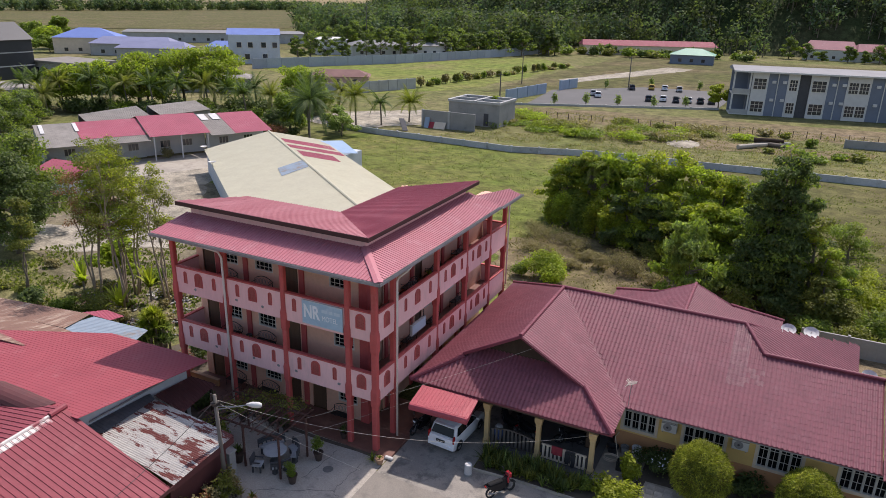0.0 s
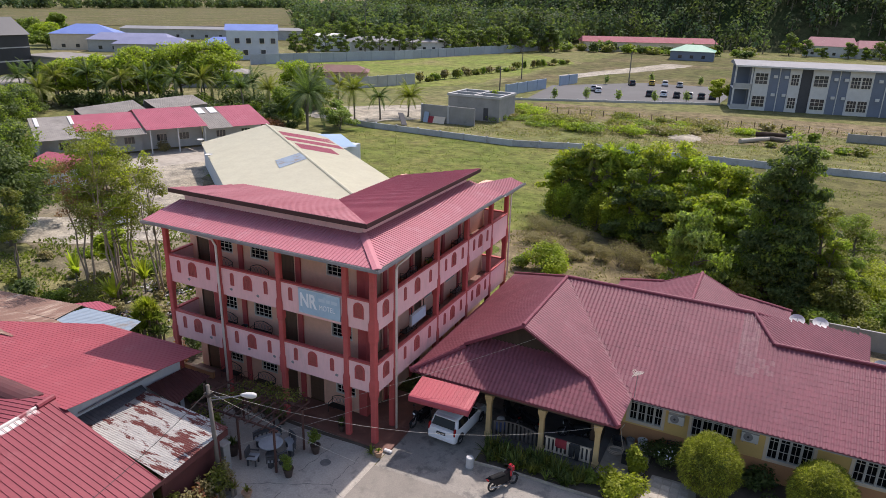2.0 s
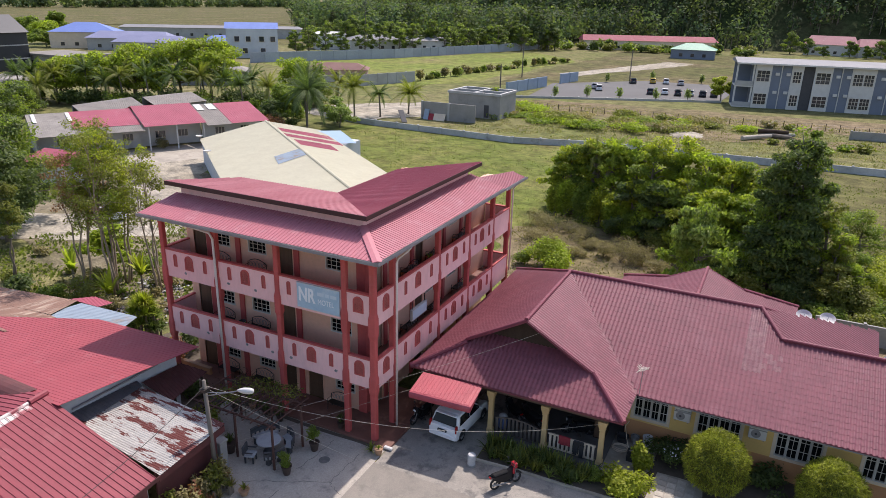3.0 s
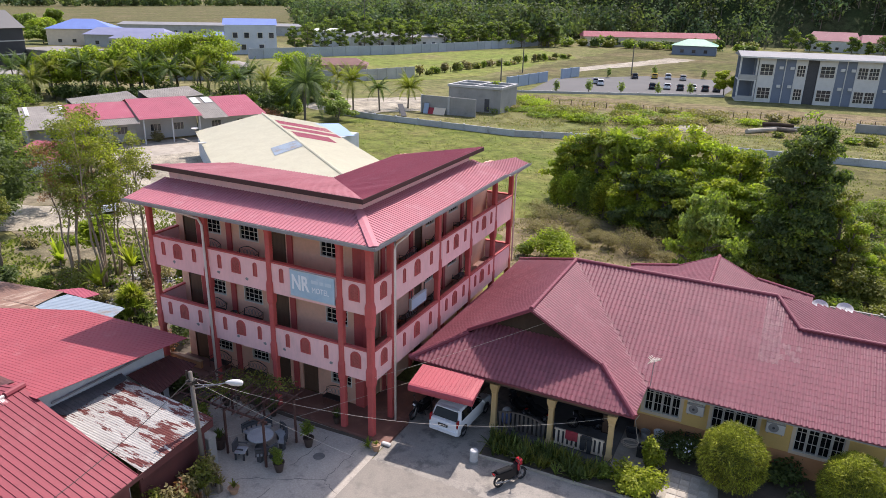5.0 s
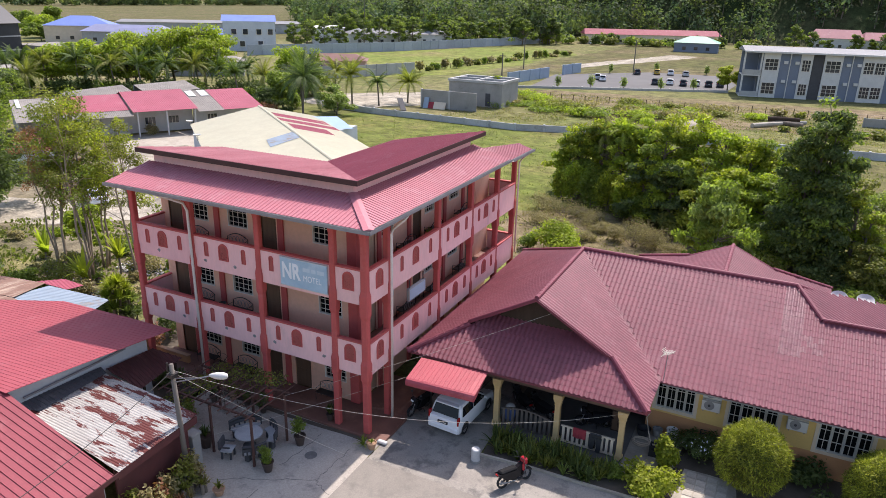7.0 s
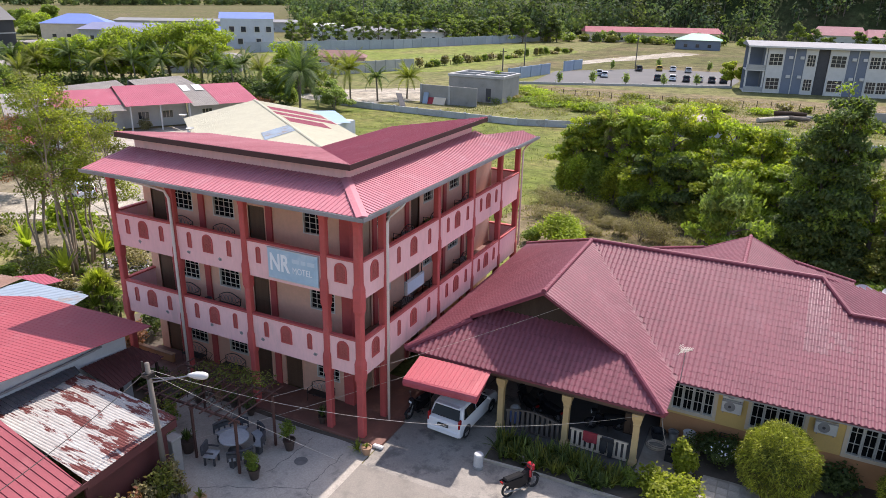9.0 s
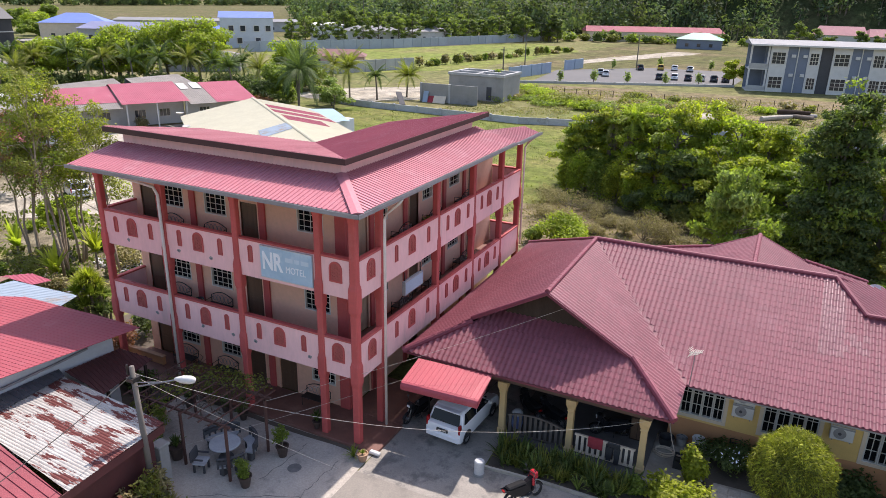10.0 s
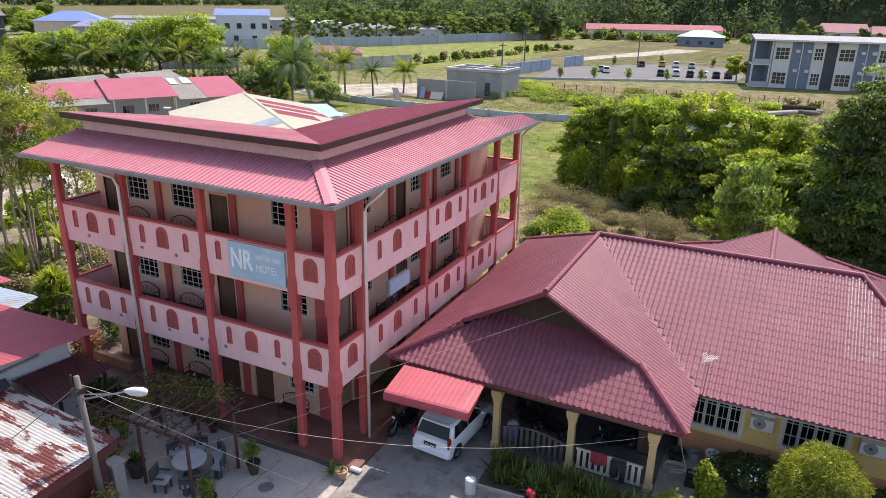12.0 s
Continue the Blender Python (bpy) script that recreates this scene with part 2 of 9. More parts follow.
SIGNBLUE = surface("faded_blue_sign", (0.33, 0.47, 0.58), (0.4, 0.53, 0.62), 1.3, 0.5, fine=6, bump=0.0, dirt=(0.60, 0.66, 0.70), dirt_at=(0.5, 0.7), vary=0.04)
SIGNWHITE = surface("white_lettering", (0.80, 0.82, 0.83), (0.74, 0.77, 0.79), 3, 0.5, bump=0.0, vary=0.03)
SIGNFADE = surface("faded_lettering", (0.56, 0.65, 0.71), (0.5, 0.6, 0.67), 3, 0.5, bump=0.0, vary=0.03)
CABLEWHITE = surface("aged_white_cable", (0.56, 0.51, 0.43), (0.44, 0.4, 0.34), 6, 0.7, bump=0.0)
TERRACOTTA = surface("terracotta_pot", (0.40, 0.24, 0.15), (0.33, 0.2, 0.12), 3, 0.8)
DARKPOT = surface("dark_glazed_pot", (0.07, 0.045, 0.035), (0.05, 0.035, 0.03), 3, 0.5)
TABLESTONE = surface("pale_stone_slab", (0.34, 0.35, 0.36), (0.27, 0.28, 0.29), 2, 0.6)
DARKSTONE = surface("dark_stone_seat", (0.06, 0.06, 0.065), (0.045, 0.045, 0.05), 2, 0.7)
PALLET = surface("grey_steel", (0.30, 0.30, 0.31), (0.24, 0.24, 0.25), 3, 0.45, metal=0.6)
CLOTH = surface("red_cloth", (0.34, 0.04, 0.05), (0.26, 0.03, 0.04), 4, 0.9)
SOIL = surface("dark_soil", (0.10, 0.08, 0.06), (0.07, 0.055, 0.04), 1.5, 0.95, bump=0.4)

LEAF_MID = leafy("leaf_mid_green", (0.135, 0.185, 0.036), (0.275, 0.34, 0.064), 0.54)
LEAF_DARK = leafy("leaf_dark_green", (0.075, 0.105, 0.04), (0.175, 0.225, 0.075), 0.5)
LEAF_BRIGHT = leafy("leaf_bright_green", (0.215, 0.275, 0.036), (0.41, 0.475, 0.06), 0.58)
LEAF_PALE = leafy("leaf_pale_green", (0.17, 0.225, 0.07), (0.36, 0.43, 0.14), 0.5)
LEAF_YEL = leafy("leaf_yellow_green", (0.22, 0.25, 0.028), (0.44, 0.47, 0.055), 0.52)
LEAF_TOPI = leafy("leaf_topiary", (0.12, 0.14, 0.022), (0.44, 0.46, 0.05), 0.32, big_scale=1.6, big_range=(0.6, 1.2))
# brown leaves, dark enough to hold the shade low on the dome
LEAF_BROWN = leafy("leaf_brown_topiary", (0.075, 0.06, 0.026), (0.19, 0.155, 0.05), 0.25)
LEAF_OLIVE = leafy("leaf_olive", (0.14, 0.155, 0.036), (0.28, 0.285, 0.066), 0.46)
LEAF_RAIN = leafy("leaf_rain_tree", (0.19, 0.245, 0.036), (0.38, 0.43, 0.062), 0.55)
LEAF_DEAD = leafy("dead_palm_frond", (0.13, 0.115, 0.085), (0.24, 0.21, 0.15), 0.3)
LEAF_RUST = leafy("leaf_rust", (0.19, 0.085, 0.05), (0.33, 0.16, 0.095), 0.45)
LEAF_DRY = leafy("leaf_dry", (0.2, 0.168, 0.08), (0.38, 0.32, 0.155), 0.38)
LEAF_PALM = leafy("leaf_palm", (0.045, 0.08, 0.024), (0.15, 0.2, 0.06), 0.4, 0.65)
LEAF_PALMY = leafy("leaf_palm_yellow", (0.13, 0.15, 0.028), (0.29, 0.31, 0.06), 0.45, 0.65)
# blue mixed into the far leaves paints the haze over the hill
LEAF_FAR = leafy("leaf_far_wood", (0.055, 0.088, 0.052), (0.1, 0.142, 0.077), 0.42, 0.8, 0.085, (0.42, 1.75), (1.35, 1.12, 0.8))
GRASS_TUFT = leafy("grass_blade", (0.1, 0.125, 0.03), (0.2, 0.225, 0.06), 0.5)
GRASS_DRY = leafy("dry_grass_blade", (0.19, 0.165, 0.085), (0.32, 0.27, 0.15), 0.45)


def ground_material(name, a, b2, c, s1=0.035, s2=0.4, mid=0.5):
    if name in MATS:
        return MATS[name]
    m, n, l, b = nodes_of(name)
    big = noise_node(n, l, s1, 6, 0.65)
    col = ramp(n, l, big, [(mid - 0.13, a), (mid + 0.05, b2), (mid + 0.2, c)])
    col = mixed(n, l, "MULTIPLY", 1.0, col, ramp(n, l, noise_node(n, l, s2, 6, 0.75), [(0.38, 0.6), (0.62, 1.4)]))
    col = mixed(n, l, "MULTIPLY", 1.0, col, ramp(n, l, noise_node(n, l, 5.0, 5, 0.8), [(0.38, 0.72), (0.62, 1.3)]))
    l.new(col, b.inputs["Base Color"])
    b.inputs["Roughness"].default_value = 0.95
    b.inputs["Specular IOR Level"].default_value = 0.1
    bp = n.new("ShaderNodeBump")
    bp.inputs["Strength"].default_value, bp.inputs["Distance"].default_value = 0.5, 0.15
    l.new(noise_node(n, l, 2.5, 6, 0.8), bp.inputs["Height"])
    l.new(bp.outputs["Normal"], b.inputs["Normal"])
    MATS[name] = m
    return m


EARTH = ground_material("rough_ground", (0.1, 0.115, 0.032), (0.15, 0.14, 0.06), (0.2, 0.165, 0.09))
PASTURE = ground_material("green_pasture", (0.098, 0.125, 0.025), (0.135, 0.138, 0.04), (0.18, 0.143, 0.065), 0.07, 0.5, 0.5)
OLIVE = ground_material("olive_field", (0.08, 0.084, 0.026), (0.105, 0.098, 0.038), (0.135, 0.112, 0.052), 0.04, 0.3, 0.48)
LIMEFIELD = ground_material("lime_meadow", (0.13, 0.165, 0.033), (0.155, 0.165, 0.045), (0.18, 0.15, 0.07), 0.04, 0.3, 0.52)
FIELDBROWN = ground_material("brown_green_field", (0.078, 0.083, 0.026), (0.1, 0.092, 0.038), (0.135, 0.107, 0.058), 0.035, 0.25, 0.46)
SAND = ground_material("pale_sand", (0.33, 0.3, 0.25), (0.29, 0.26, 0.205), (0.22, 0.19, 0.14), 0.05, 0.4)
DIRTLOT = ground_material("pale_dirt", (0.2, 0.168, 0.12), (0.148, 0.127, 0.08), (0.09, 0.09, 0.04), 0.11, 0.5, 0.47)
BROWN = ground_material("brown_verge", (0.18, 0.138, 0.085), (0.15, 0.122, 0.065), (0.12, 0.11, 0.05), 0.05, 0.5)
HILL = ground_material("forest_floor", (0.03, 0.045, 0.015), (0.04, 0.05, 0.02), (0.06, 0.06, 0.03), 0.02, 0.3)


# ---- mesh helpers ----
def thing(name, loc, label, category, group="", kind=""):
    e = new(name)
    e.location = loc
    e.empty_display_size = 0.2
    return tagged(e, label, category, group, kind)


def world_of(ob):
    o = Vector((0, 0, 0))
    while ob is not None:
        o += ob.location
        ob = ob.parent
    return o


def part(name, bm, material, parent, label="", smooth=False, local=False):
    """One mesh under a thing or part; vertices in world places unless local."""
    me = bpy.data.meshes.new(name)
    if parent is not None and not local:
        bmesh.ops.translate(bm, verts=bm.verts, vec=-world_of(parent))
    bm.to_mesh(me)
    bm.free()
    me.materials.append(material)
    if smooth:
        me.shade_smooth()
    ob = new(name, me)
    ob.parent = parent
    if label:
        tagged(ob, label)
    return ob


def raw(name, verts, faces, material, parent=None, smooth=False, label=""):
    """A mesh from computed arrays."""
    me = bpy.data.meshes.new(name)
    verts = np.asarray(verts, dtype=float)
    if parent is not None:
        verts = verts - np.array(world_of(parent))
    faces = np.asarray(faces, dtype=np.int32)
    me.vertices.add(len(verts))
    me.vertices.foreach_set("co", verts.ravel())
    k = faces.shape[1]
    me.loops.add(faces.size)
    me.loops.foreach_set("vertex_index", faces.ravel())
    me.polygons.add(len(faces))
    me.polygons.foreach_set("loop_start", np.arange(0, faces.size, k, dtype=np.int32))
    me.polygons.foreach_set("loop_total", np.full(len(faces), k, dtype=np.int32))
    me.update(calc_edges=True)
    me.materials.append(material)
    if smooth:
        me.shade_smooth()
    else:
        me.shade_flat()
    ob = new(name, me)
    ob.parent = parent
    if label:
        tagged(ob, label)
    return ob


def box(bm, x0, x1, y0, y1, z0, z1, bevel=0.0):
    v = bmesh.ops.create_cube(bm, size=1.0, matrix=Matrix.Translation(((x0 + x1) / 2, (y0 + y1) / 2, (z0 + z1) / 2))
                              @ Matrix.Diagonal((x1 - x0, y1 - y0, z1 - z0, 1)))["verts"]
    if bevel:
        es = list({e for q in v for e in q.link_edges})
        bmesh.ops.bevel(bm, geom=es, offset=bevel, segments=1, affect="EDGES")
    return bm


def boxed(*a, **k):
    return box(bmesh.new(), *a, **k)


def prism(bm, pts, vec):
    """A flat polygon pushed along vec."""
    bot = [bm.verts.new(p) for p in pts]
    top = [bm.verts.new(Vector(p) + Vector(vec)) for p in pts]
    bm.faces.new(bot)
    bm.faces.new(top[::-1])
    k = len(pts)
    for i in range(k):
        bm.faces.new((bot[i], top[i], top[(i + 1) % k], bot[(i + 1) % k]))
    bmesh.ops.recalc_face_normals(bm, faces=bm.faces)
    return bm


def tube(bm, pts, radii, sides=8, cap=True):
    """A tapered tube along a polyline."""
    rings = []
    pts = [Vector(p) for p in pts]
    if not isinstance(radii, (list, tuple)):
        radii = [radii] * len(pts)
    for i, p in enumerate(pts):
        d = (pts[min(i + 1, len(pts) - 1)] - pts[max(i - 1, 0)]).normalized()
        a = d.orthogonal().normalized() if abs(d.z) < 0.95 else Vector((1, 0, 0)).cross(d).normalized()
        b = d.cross(a)
        rings.append([bm.verts.new(p + radii[i] * (a * math.cos(2 * math.pi * k / sides) + b * math.sin(2 * math.pi * k / sides))) for k in range(sides)])
    for r, s in zip(rings, rings[1:]):
        for k in range(sides):
            bm.faces.new((r[k], r[(k + 1) % sides], s[(k + 1) % sides], s[k]))
    if cap:
        bm.faces.new(rings[0][::-1])
        bm.faces.new(rings[-1])
    return bm


def loft_square(bm, cx, cy, rows):
    """A square column through rows of (z, half width)."""
    rings = [[bm.verts.new((cx + sx * h, cy + sy * h, z)) for sx, sy in ((-1, -1), (1, -1), (1, 1), (-1, 1))] for z, h in rows]
    for r, s in zip(rings, rings[1:]):
        for k in range(4):
            bm.faces.new((r[k], r[(k + 1) % 4], s[(k + 1) % 4], s[k]))
    bm.faces.new(rings[0][::-1])
    bm.faces.new(rings[-1])
    return bm


def lathe(bm, cx, cy, rows, sides=20, cap=True):
    rings = [[bm.verts.new((cx + r * math.cos(2 * math.pi * k / sides), cy + r * math.sin(2 * math.pi * k / sides), z)) for k in range(sides)] for z, r in rows]
    for r, s in zip(rings, rings[1:]):
        for k in range(sides):
            bm.faces.new((r[k], r[(k + 1) % sides], s[(k + 1) % sides], s[k]))
    if cap:
        bm.faces.new(rings[0][::-1])
        bm.faces.new(rings[-1])
    return bm


def chord(poly, u):
    """The v range of a convex polygon of (u, v) points at one u."""
    vs = []
    for (a, b), (c, d) in zip(poly, poly[1:] + poly[:1]):
        if abs(a - c) < 1e-9:
            if abs(u - a) < 1e-6:
                vs += [b, d]
        elif min(a, c) - 1e-6 <= u <= max(a, c) + 1e-6:
            vs.append(b + (d - b) * (u - a) / (c - a))
    return (min(vs), max(vs)) if vs else None


def plane_frame(corners, along):
    """Origin, unit along the ribs' run, across and normal of a roof plane; the normal points up."""
    p = [Vector(c) for c in corners]
    nrm = (p[1] - p[0]).cross(p[2] - p[0]).normalized()
    if nrm.z < 0:
        nrm = -nrm
    v = Vector(along)
    v = (v - nrm * v.dot(nrm)).normalized()
    u = v.cross(nrm)
    return p[0], u, v, nrm


def sheet(name, corners, along, material, parent, pitch=0.25, rib=0.03, thick=0.015, label="", wave=False, seam=False):
    """A profiled metal sheet on a convex polygon; ribs run in the direction along."""
    o, u, v, nrm = plane_frame(corners, along)
    poly = [((Vector(c) - o).dot(u), (Vector(c) - o).dot(v)) for c in corners]
    lo, hi = min(a for a, _ in poly), max(a for a, _ in poly)
    prof = [(0.0, 0), (0.25, 0.7), (0.5, 1.0), (0.75, 0.7)] if wave else [(0.0, 0), (0.72, 0), (0.78, 1), (0.94, 1)]
    if seam:
        prof = [(0.0, 0), (0.86, 0), (0.885, 1), (0.945, 1), (0.97, 0)]
    us = []
    k = 0
    while lo + k * pitch < hi:
        for f, h in prof:
            q = lo + (k + f) * pitch
            if q < hi:
                us.append((q, h * rib))
        k += 1
    us.append((hi, 0.0))
    vs, fs = [], []
    for q, h in us:
        c = chord(poly, min(max(q, lo + 1e-4), hi - 1e-4))
        a, b = o + u * q + v * c[0] + nrm * h, o + u * q + v * c[1] + nrm * h
        vs += [a, b, a - nrm * thick, b - nrm * thick]
    m = len(us)
    for i in range(m - 1):
        a, b = 4 * i, 4 * (i + 1)
        fs += [(a, b, b + 1, a + 1), (a + 2, a + 3, b + 3, b + 2), (a, a + 2, b + 2, b), (a + 1, b + 1, b + 3, a + 3)]
    fs += [(0, 1, 3, 2), (4 * (m - 1), 4 * (m - 1) + 2, 4 * (m - 1) + 3, 4 * (m - 1) + 1)]
    return raw(name, [tuple(q) for q in vs], fs, material, parent, label=label)


def wall_with_holes(bm, axis, at, thick, lo, hi, z0, z1, holes):
    """A wall on x = at or y = at (axis), from lo to hi, in one piece, with rectangular openings (a, b, z0, z1)."""
    us = sorted({lo, hi, *[q for h in holes for q in h[:2]]})
    zs = sorted({z0, z1, *[q for h in holes for q in h[2:]]})

    def solid(i, k):
        if not (0 <= i < len(us) - 1 and 0 <= k < len(zs) - 1):
            return False
        u, z = (us[i] + us[i + 1]) / 2, (zs[k] + zs[k + 1]) / 2
        return not any(h[0] < u < h[1] and h[2] < z < h[3] for h in holes)
    made = {}

    def vert(i, k, s):
        if (i, k, s) not in made:
            d = at + thick * s
            made[i, k, s] = bm.verts.new((us[i], d, zs[k]) if axis == "y" else (d, us[i], zs[k]))
        return made[i, k, s]
    for i in range(len(us) - 1):
        for k in range(len(zs) - 1):
            if not solid(i, k):
                continue
            for s in (0, 1):
                bm.faces.new([vert(i, k, s), vert(i + 1, k, s), vert(i + 1, k + 1, s), vert(i, k + 1, s)])
            for di, dk, a, c in ((-1, 0, (i, k), (i, k + 1)), (1, 0, (i + 1, k), (i + 1, k + 1)), (0, -1, (i, k), (i + 1, k)), (0, 1, (i, k + 1), (i + 1, k + 1))):
                if not solid(i + di, k + dk):
                    bm.faces.new([vert(*a, 0), vert(*c, 0), vert(*c, 1), vert(*a, 1)])
    bmesh.ops.recalc_face_normals(bm, faces=bm.faces)
    return bm


def strip(bm, rows):
    """A closed loft: rows of equal rings of points, joined in order, ends capped."""
    rings = [[bm.verts.new(p) for p in r] for r in rows]
    k = len(rings[0])
    for r, s in zip(rings, rings[1:]):
        for i in range(k):
            bm.faces.new((r[i], r[(i + 1) % k], s[(i + 1) % k], s[i]))
    bm.faces.new(rings[0][::-1])
    bm.faces.new(rings[-1])
    bmesh.ops.recalc_face_normals(bm, faces=bm.faces)
    return bm



def leaves(centres, radii, count, size, seed, flat=0.6, shell=0.55, droop=0.0, aspect=0.5):
    """Vertices and quads of count leaves strewn through the outer shells of clumps."""
    rng = np.random.default_rng(seed)
    centres, radii = np.asarray(centres, float), np.asarray(radii, float)
    if radii.ndim == 1:
        radii = np.repeat(radii[:, None], 3, 1)
    w = radii.prod(1) ** 0.66
    pick = rng.choice(len(centres), count, p=w / w.sum())
    d = rng.normal(size=(count, 3))
    d /= np.linalg.norm(d, axis=1)[:, None]
    r = shell + (1 - shell) * rng.random(count) ** 0.7
    r *= 1 + 0.18 * rng.normal(size=count)
    pos = centres[pick] + d * radii[pick] * r[:, None]
    nrm = d * (1 - flat) + rng.normal(size=(count, 3)) * 0.45 + np.array([0, 0, flat])
    nrm /= np.linalg.norm(nrm, axis=1)[:, None]
    t = np.cross(nrm, rng.normal(size=(count, 3)))
    t /= np.linalg.norm(t, axis=1)[:, None] + 1e-9
    t[:, 2] -= droop
    b = np.cross(nrm, t)
    s = size * (0.6 + 0.8 * rng.random(count))[:, None]
    q = np.stack([pos - t * s, pos - b * s * aspect, pos + t * s, pos + b * s * aspect], 1)
    return q.reshape(-1, 3), np.arange(count * 4).reshape(-1, 4)


def slab(bm, face, at, u0, u1, d0, d1, z0, z1, bevel=0.0):
    """A box on a wall: face '-y' or '+x' looks outwards; d counts outwards from the wall's face."""
    if face == "-y":
        return box(bm, u0, u1, at - d1, at - d0, z0, z1, bevel)
    if face == "+y":
        return box(bm, u0, u1, at + d0, at + d1, z0, z1, bevel)
    if face == "-x":
        return box(bm, at - d1, at - d0, u0, u1, z0, z1, bevel)
    return box(bm, at + d0, at + d1, u0, u1, z0, z1, bevel)


def window(parent, face, at, u0, u1, z0, z1, nx, nz, frame_mat, bar=0.035, deep=0.1, pane_mat=None, name="window"):
    """A recessed pane with frame and glazing bars, under the building."""
    bm = bmesh.new()
    f = 0.05
    slab(bm, face, at, u0, u1, -deep, 0.02, z0, z0 + f)
    slab(bm, face, at, u0, u1, -deep, 0.02, z1 - f, z1)
    slab(bm, face, at, u0, u0 + f, -deep, 0.018, z0 + f, z1 - f)
    slab(bm, face, at, u1 - f, u1, -deep, 0.018, z0 + f, z1 - f)
    w = part(name, bm, frame_mat, parent)
    for i in range(1, nx):
        u = u0 + (u1 - u0) * i / nx
        part("glazing_bar", slab(bmesh.new(), face, at, u - bar / 2, u + bar / 2, -deep * 0.6, -deep * 0.3, z0 + f, z1 - f), frame_mat, w)
    for i in range(1, nz):
        z = z0 + (z1 - z0) * i / nz
        part("glazing_bar", slab(bmesh.new(), face, at, u0 + f, u1 - f, -deep * 0.62, -deep * 0.32, z - bar / 2, z + bar / 2), frame_mat, w)
    part("pane", slab(bmesh.new(), face, at, u0 + 0.01, u1 - 0.01, -deep - 0.02, -deep, z0 + 0.01, z1 - 0.01), pane_mat or PANE, w)
    return w


def door(parent, face, at, u0, u1, z0, z1, jamb=None, leaf_mat=None):
    bm = bmesh.new()
    slab(bm, face, at, u0 - 0.07, u0, -0.1, 0.03, z0, z1 + 0.07)
    slab(bm, face, at, u1, u1 + 0.07, -0.1, 0.03, z0, z1 + 0.07)
    slab(bm, face, at, u0, u1, -0.1, 0.028, z1, z1 + 0.07)
    d = part("door", bm, jamb or PEACH, parent)
    bm = bmesh.new()
    slab(bm, face, at, u0, u1, -0.09, -0.05, z0, z1)
    for a, b in ((0.1, 0.42), (0.5, 0.92)):
        slab(bm, face, at, u0 + 0.12, u1 - 0.12, -0.05, -0.035, z0 + (z1 - z0) * a, z0 + (z1 - z0) * b, 0.01)
    part("door_leaf", bm, leaf_mat or DOOR, d)
    return d


# ---- ground ----
def ridge_height(x, y):
    base = 395.0 if x > -215 else (395 + (-215 - x) * 1.1 if x > -415 else 615 + (x + 415) * 1.1)
    d = y - base - 18 * noise.noise((x * 0.008, 3.1, 0)) * 2
    if d <= 0:
        return 0.0
    lift = min(1.0, max(0.0, (x + 400) / 260))
    h = 150 * (1 - math.exp(-d / 170.0)) * lift + 12 * noise.noise((x * 0.012, y * 0.012, 1)) * min(1, d / 40) * lift
    return max(0.0, h)


gx = sorted({*range(-1500, 1501, 60), *range(-420, 241, 15)})
gy = sorted({*range(-600, 2001, 60), *range(300, 901, 15)})
gv = [(x, y, ridge_height(x, y)) for y in gy for x in gx]
gf = [(j * len(gx) + i, j * len(gx) + i + 1, (j + 1) * len(gx) + i + 1, (j + 1) * len(gx) + i) for j in range(len(gy) - 1) for i in range(len(gx) - 1)]
ground = raw("ground", gv, gf, EARTH, smooth=True)
ground.data.materials.append(HILL)
for q in ground.data.polygons:
    if q.center.z > 1.0:
        q.material_index = 1
tagged(ground, "rough grassy earth reaching to wooded hills", "ground", kind="structure")


def patch(name, pts, mat, z, label, rough=0.5, step=1.5, category="ground", thick=0.0):
    """A flat sheet with an uneven outline laid on the ground."""
    out = []
    for (a, b), (c, d) in zip(pts, pts[1:] + pts[:1]):
        k = max(1, int(math.hypot(c - a, d - b) / step))
        for i in range(k):
            x, y = a + (c - a) * i / k, b + (d - b) * i / k
            if rough:
                x, y = x + rough * noise.noise((x * 0.6, y * 0.6, 5)) * 2, y + rough * noise.noise((x * 0.6, y * 0.6, 9)) * 2
            out.append((x, y))
    bm = bmesh.new()
    f = bm.faces.new([bm.verts.new((x, y, z)) for x, y in out])
    if f.normal.z < 0:
        f.normal_flip()
    bm.normal_update()
    if bm.faces[:][0].normal.z < 0:
        bmesh.ops.reverse_faces(bm, faces=bm.faces)
    if thick:
        prism_pts = [(x, y, z - thick) for x, y in out]
        bm.free()
        bm = prism(bmesh.new(), prism_pts, (0, 0, thick))
    bmesh.ops.triangulate(bm, faces=[q for q in bm.faces if len(q.verts) > 4])
    return tagged(part(name, bm, mat, None), label, category, kind="structure")


patch("pasture", [(-62, 22), (-30, 20), (0, 19), (14, 24), (14, 40), (6, 60), (4, 83.5), (-54, 80.5), (-60, 60)], PASTURE, 0.02, "bright green grazed pasture", 1.2, 4)
patch("olive_field", [(6, 40), (26, 26), (120, 30), (120, 86), (5, 83.5)], OLIVE, 0.03, "olive green rough grass field", 1.0, 4)
patch("scrub_ground", [(-5, 26), (2, 22), (22, 21), (30, 25), (24, 30), (16, 36), (8, 39), (-2, 42), (-7, 38)], BROWN, 0.034, "brown scrubby ground behind the bungalow", 1.2, 2)
patch("dry_verge", [(-44, 114), (60, 122), (60, 142), (-34, 134), (-44, 128)], BROWN, 0.03, "brown dry verge along a fence", 1.2, 4)
